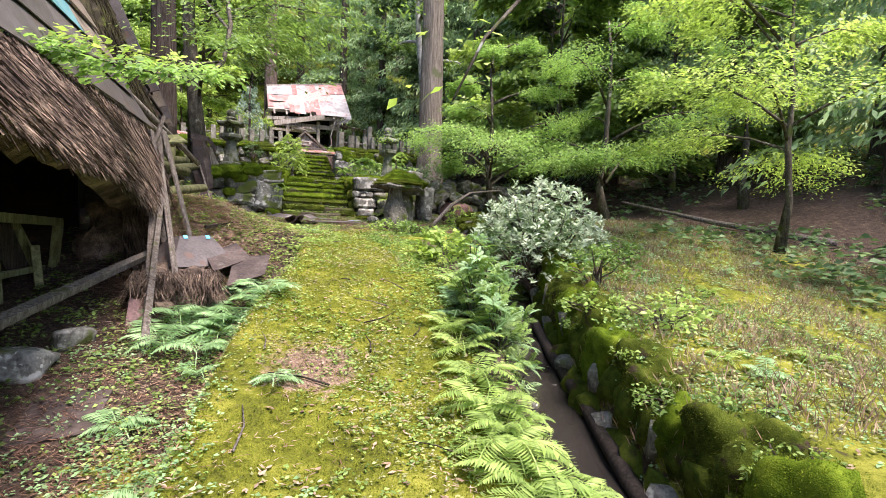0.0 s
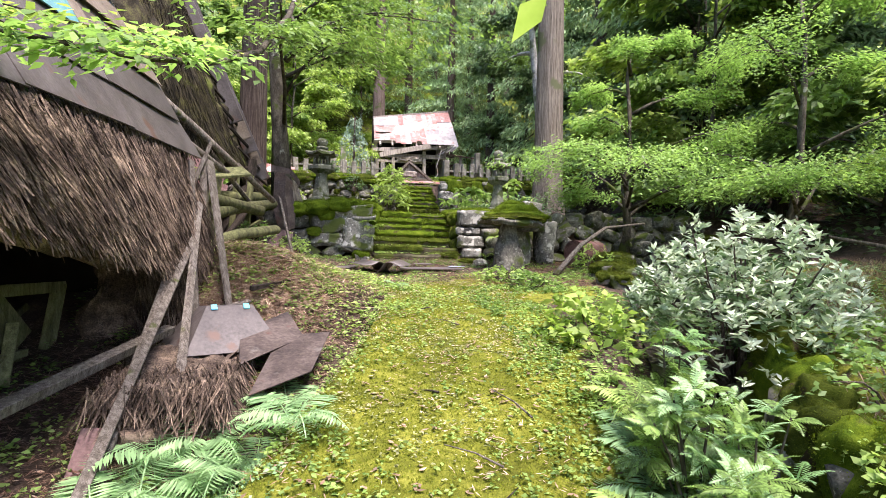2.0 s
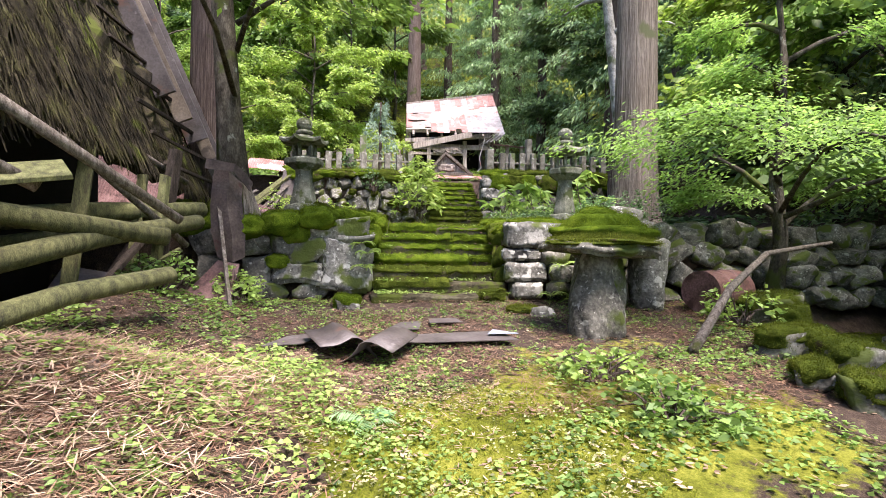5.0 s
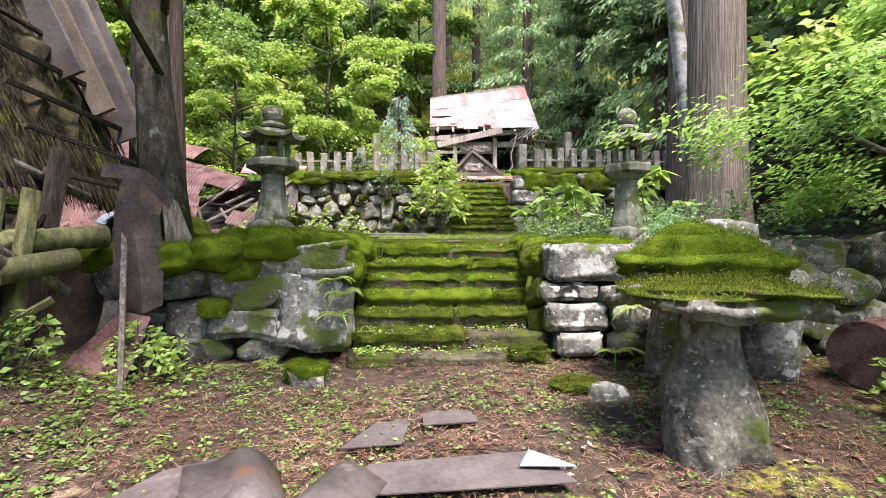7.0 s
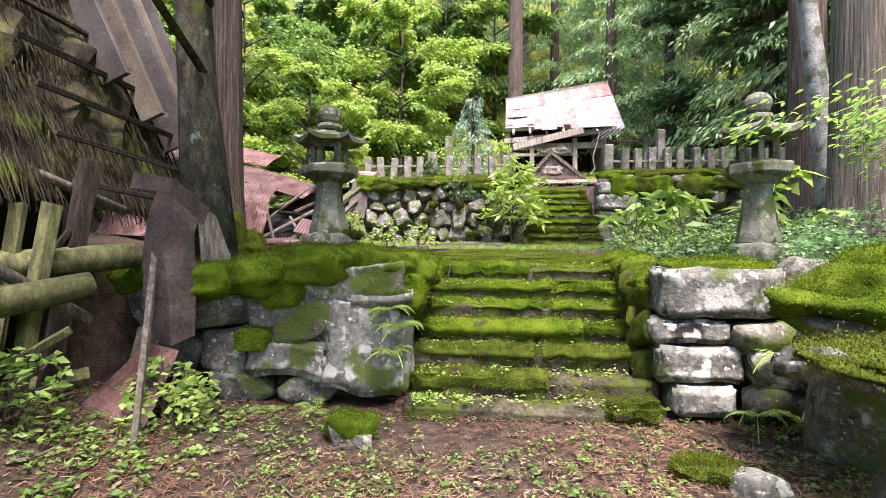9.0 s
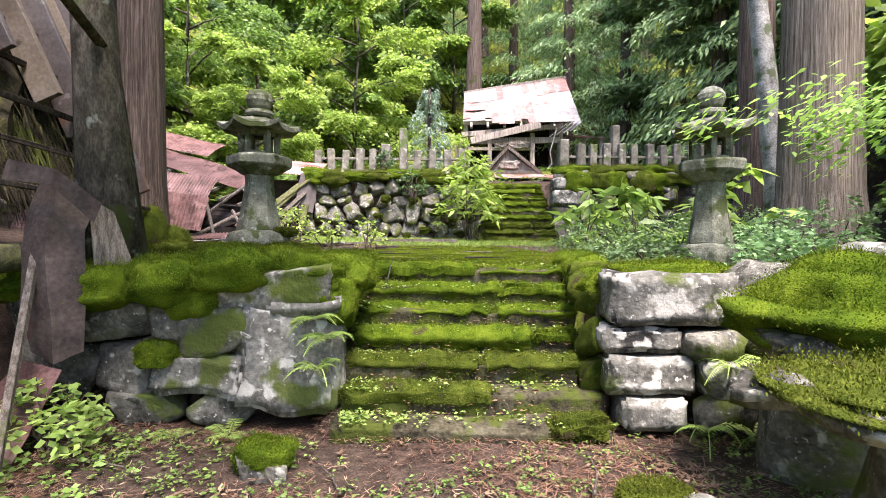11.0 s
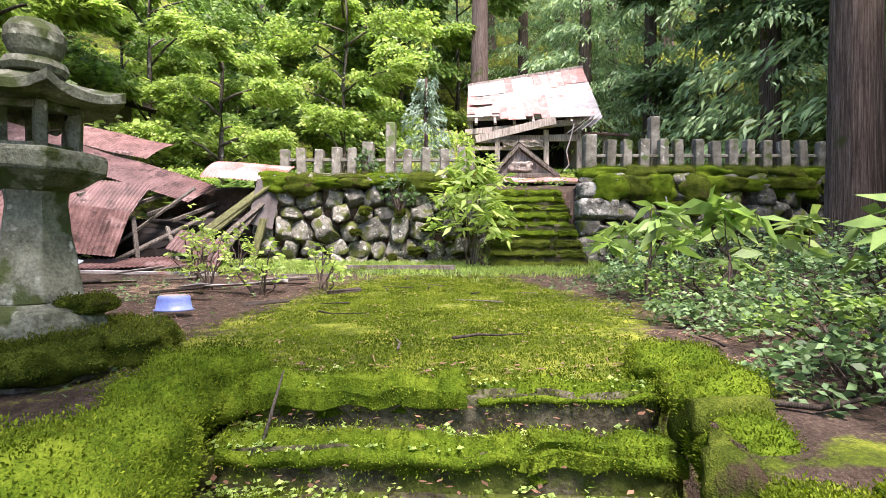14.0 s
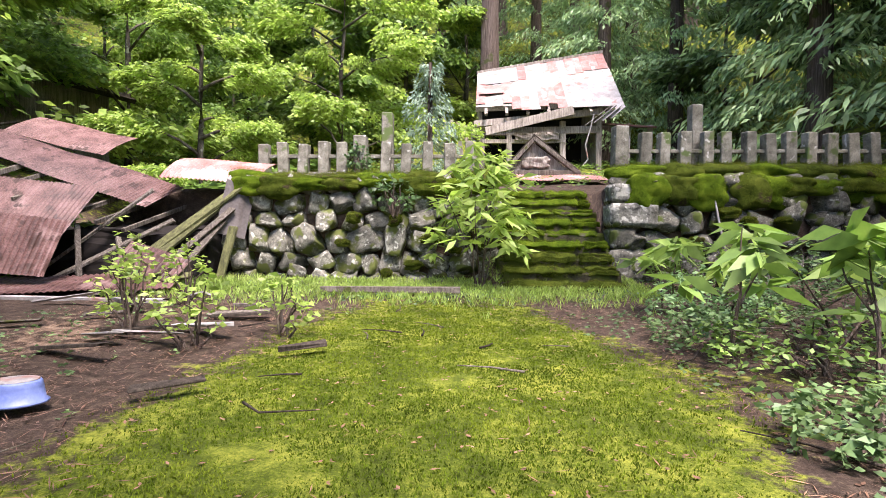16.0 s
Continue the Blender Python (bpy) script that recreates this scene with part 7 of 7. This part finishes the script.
scatter("needle_litter", "fallen reddish cedar needles and bark bits", "fallen needles", 26000, (-1.6, 6.8, 10.3, 14.5), 0.09, NEEDLE, 321, "flat", patch(1.2, -0.2, 13.0), per=2, lift=0.03, width=0.07)
scatter("needle_litter", "fallen reddish cedar needles on the terrace", "fallen needles", 9000, (-1.4, 7.0, 15.9, 23.2), 0.08, NEEDLE, 322, "flat", lambda x, y: np.clip(1.1 - 1.2 * moss_cover(x, y), 0.04, 1), per=2, lift=0.03, width=0.08)
scatter("needle_litter", "fallen needles before the ruined house", "fallen needles", 9000, (-2.2, 0.9, 2.0, 9.0), 0.09, NEEDLE, 323, "flat", lambda x, y: np.clip(1.0 - on_path(x, y), 0.05, 1), per=2, lift=0.03, width=0.08)
scatter("heap_weeds", "small weeds growing on the heap of rotten straw", "weeds", 2200, (-1.2, 1.8, 8.6, 12.0), 0.06, LEAF_FERN, 324, density=patch(1.3, 0.1, 14.0))
scatter("heap_needles", "brown stalks and needles over the heap", "straw", 16000, (-1.6, 1.9, 7.4, 12.0), 0.16, NEEDLE, 325, "flat", lambda x, y: blob(x, y, 0.0, 9.8, 1.3, 1.5), per=2, lift=0.05, width=0.05)
scatter("edge_weeds", "soft green weeds beside the path and the ruined house", "weeds", 2600, (-1.6, 0.7, 1.2, 6.0), 0.04, LEAF_FERN_BLUE, 328, density=patch(0.9, 0.15, 17.0), per=5)
scatter("edge_weeds", "green weeds on the low bank by the stream", "weeds", 2200, (2.9, 5.4, 6.0, 10.2), 0.05, LEAF, 329, density=lambda x, y: patch(0.9, 0.05, 18.0)(x, y) * (np.abs(x - stream_x(y)) > 0.6), per=6)
scatter("path_weeds", "pale seedlings among the path moss", "weeds", 9000, (-0.8, 3.6, 1.5, 11.0), 0.03, WEED_DRY, 326, density=patch(1.0, 0.05, 15.0), per=4)
scatter("path_litter", "straw-coloured litter on the path moss", "litter", 7000, (-0.8, 3.6, 1.5, 11.0), 0.06, STRAW, 327, "flat", patch(1.3, 0.15, 16.0), per=2, lift=0.03, width=0.15)
# undergrowth on the slopes
scatter("slope_undergrowth", "leafy undergrowth on the forest slopes", "undergrowth", 9000, (-24, -1, 22, 48), 0.26, LEAF, 315, per=7, lift=0.1, density=patch(0.25, 0.05, 7.0))
scatter("slope_undergrowth", "leafy undergrowth on the forest slopes", "undergrowth", 6000, (9, 30, 0, 46), 0.2, LEAF_DARK, 316, per=7, lift=0.1, density=patch(0.25, 0.15, 8.0))
scatter("shrine_undergrowth", "low plants on the upper terrace", "undergrowth", 2500, (-2, 12, 25.3, 38), 0.12, LEAF, 317, per=6, lift=0.05, density=patch(0.4, 0.1, 9.0))


# ---- twigs, sticks and logs ----
def stick(label, pts, r, mat=WOOD, name="stick", group="fallen sticks", category="stick"):
    ob = part(name, tube(pts, [r * (1 - 0.6 * i / (len(pts) - 1)) for i in range(len(pts))], 6, 0.1), mat, smooth=True)
    return tagged(ob, label, category, group)


stick("short stick standing in the stair edge", [(2.3, 15.62, 3.2), (2.33, 15.68, 3.36), (2.36, 15.72, 3.5)], 0.011)
stick("pale bare stick leaning on the upper wall", [(7.6, 23.3, 3.6), (7.5, 23.5, 4.5), (7.38, 23.65, 5.45)], 0.03, PALE)
stick("long fallen branch propped beside the drum", [(5.3, 11.6, 2.0), (6.1, 12.1, 2.6), (6.9, 12.5, 3.0), (8.0, 12.7, 3.15)], 0.06, WOOD, "branch", category="branch")
stick("long fallen log on the far bank", [(13.2, 6.4, 1.9), (12.2, 8.8, 2.35), (11.2, 11.0, 2.9)], 0.1, WOOD, "log", category="log")
rk = random.Random(15)
for i in range(70):
    x, y = (rk.uniform(-0.5, 5.5), rk.uniform(11.2, 14.2)) if i < 34 else ((rk.uniform(0.5, 5.5), rk.uniform(16.3, 22)) if i < 54 else (rk.uniform(0, 2.6), rk.uniform(2.5, 9)))
    a, ln = rk.uniform(0, 3.14), rk.uniform(0.12, 0.55)
    p = [(x + ln * t * math.cos(a + 0.3 * t), y + ln * t * math.sin(a + 0.3 * t)) for t in (0, 0.5, 1)]
    stick("thin dead twig on the ground", [(px_, py_, gz(px_, py_) + 0.035) for px_, py_ in p], rk.uniform(0.005, 0.011), WOOD if i % 2 else WOOD_DARK, "twig", "twigs", "twig")
plank("dark broken plank on the moss", (1.75, 19.0, 3.55), (2.1, 19.12, 3.57), 0.09, 0.04, WOOD_DARK)
plank("dark broken plank on the moss", (1.25, 17.95, 3.53), (1.6, 18.15, 3.54), 0.06, 0.03, WOOD_DARK)
plank("pale slab-like board before the upper wall", (1.2, 22.3, 3.68), (3.2, 22.2, 3.68), 0.16, 0.08, WOOD)
rd = random.Random(44)
for k in range(16):
    x, y = rd.uniform(-1.9, 0.9), rd.uniform(18.6, 21.6)
    a, ln = rd.uniform(-0.5, 0.6), rd.uniform(0.25, 1.0)
    z = gz(x, y) + 0.05
    plank("broken board strewn before the collapsed shed", (x, y, z), (x + ln * math.cos(a), y + ln * math.sin(a), z + rd.uniform(0.0, 0.1)), rd.uniform(0.05, 0.16), 0.025, (WOOD, WOOD_DARK, PALE)[k % 3], rd.uniform(-20, 20), group="strewn boards")
for pts, r in (([(3.13, 16.78), (3.3, 16.9), (3.45, 16.88), (3.62, 16.93)], 0.012), ([(4.2, 15.65), (4.6, 15.5), (5.1, 15.7)], 0.018), ([(1.95, 17.9), (2.1, 17.75), (2.4, 17.8)], 0.009)):
    stick("crooked dead stick lying on the moss", [(x, y, gz(x, y) + 0.04) for x, y in pts], r, WOOD_DARK)
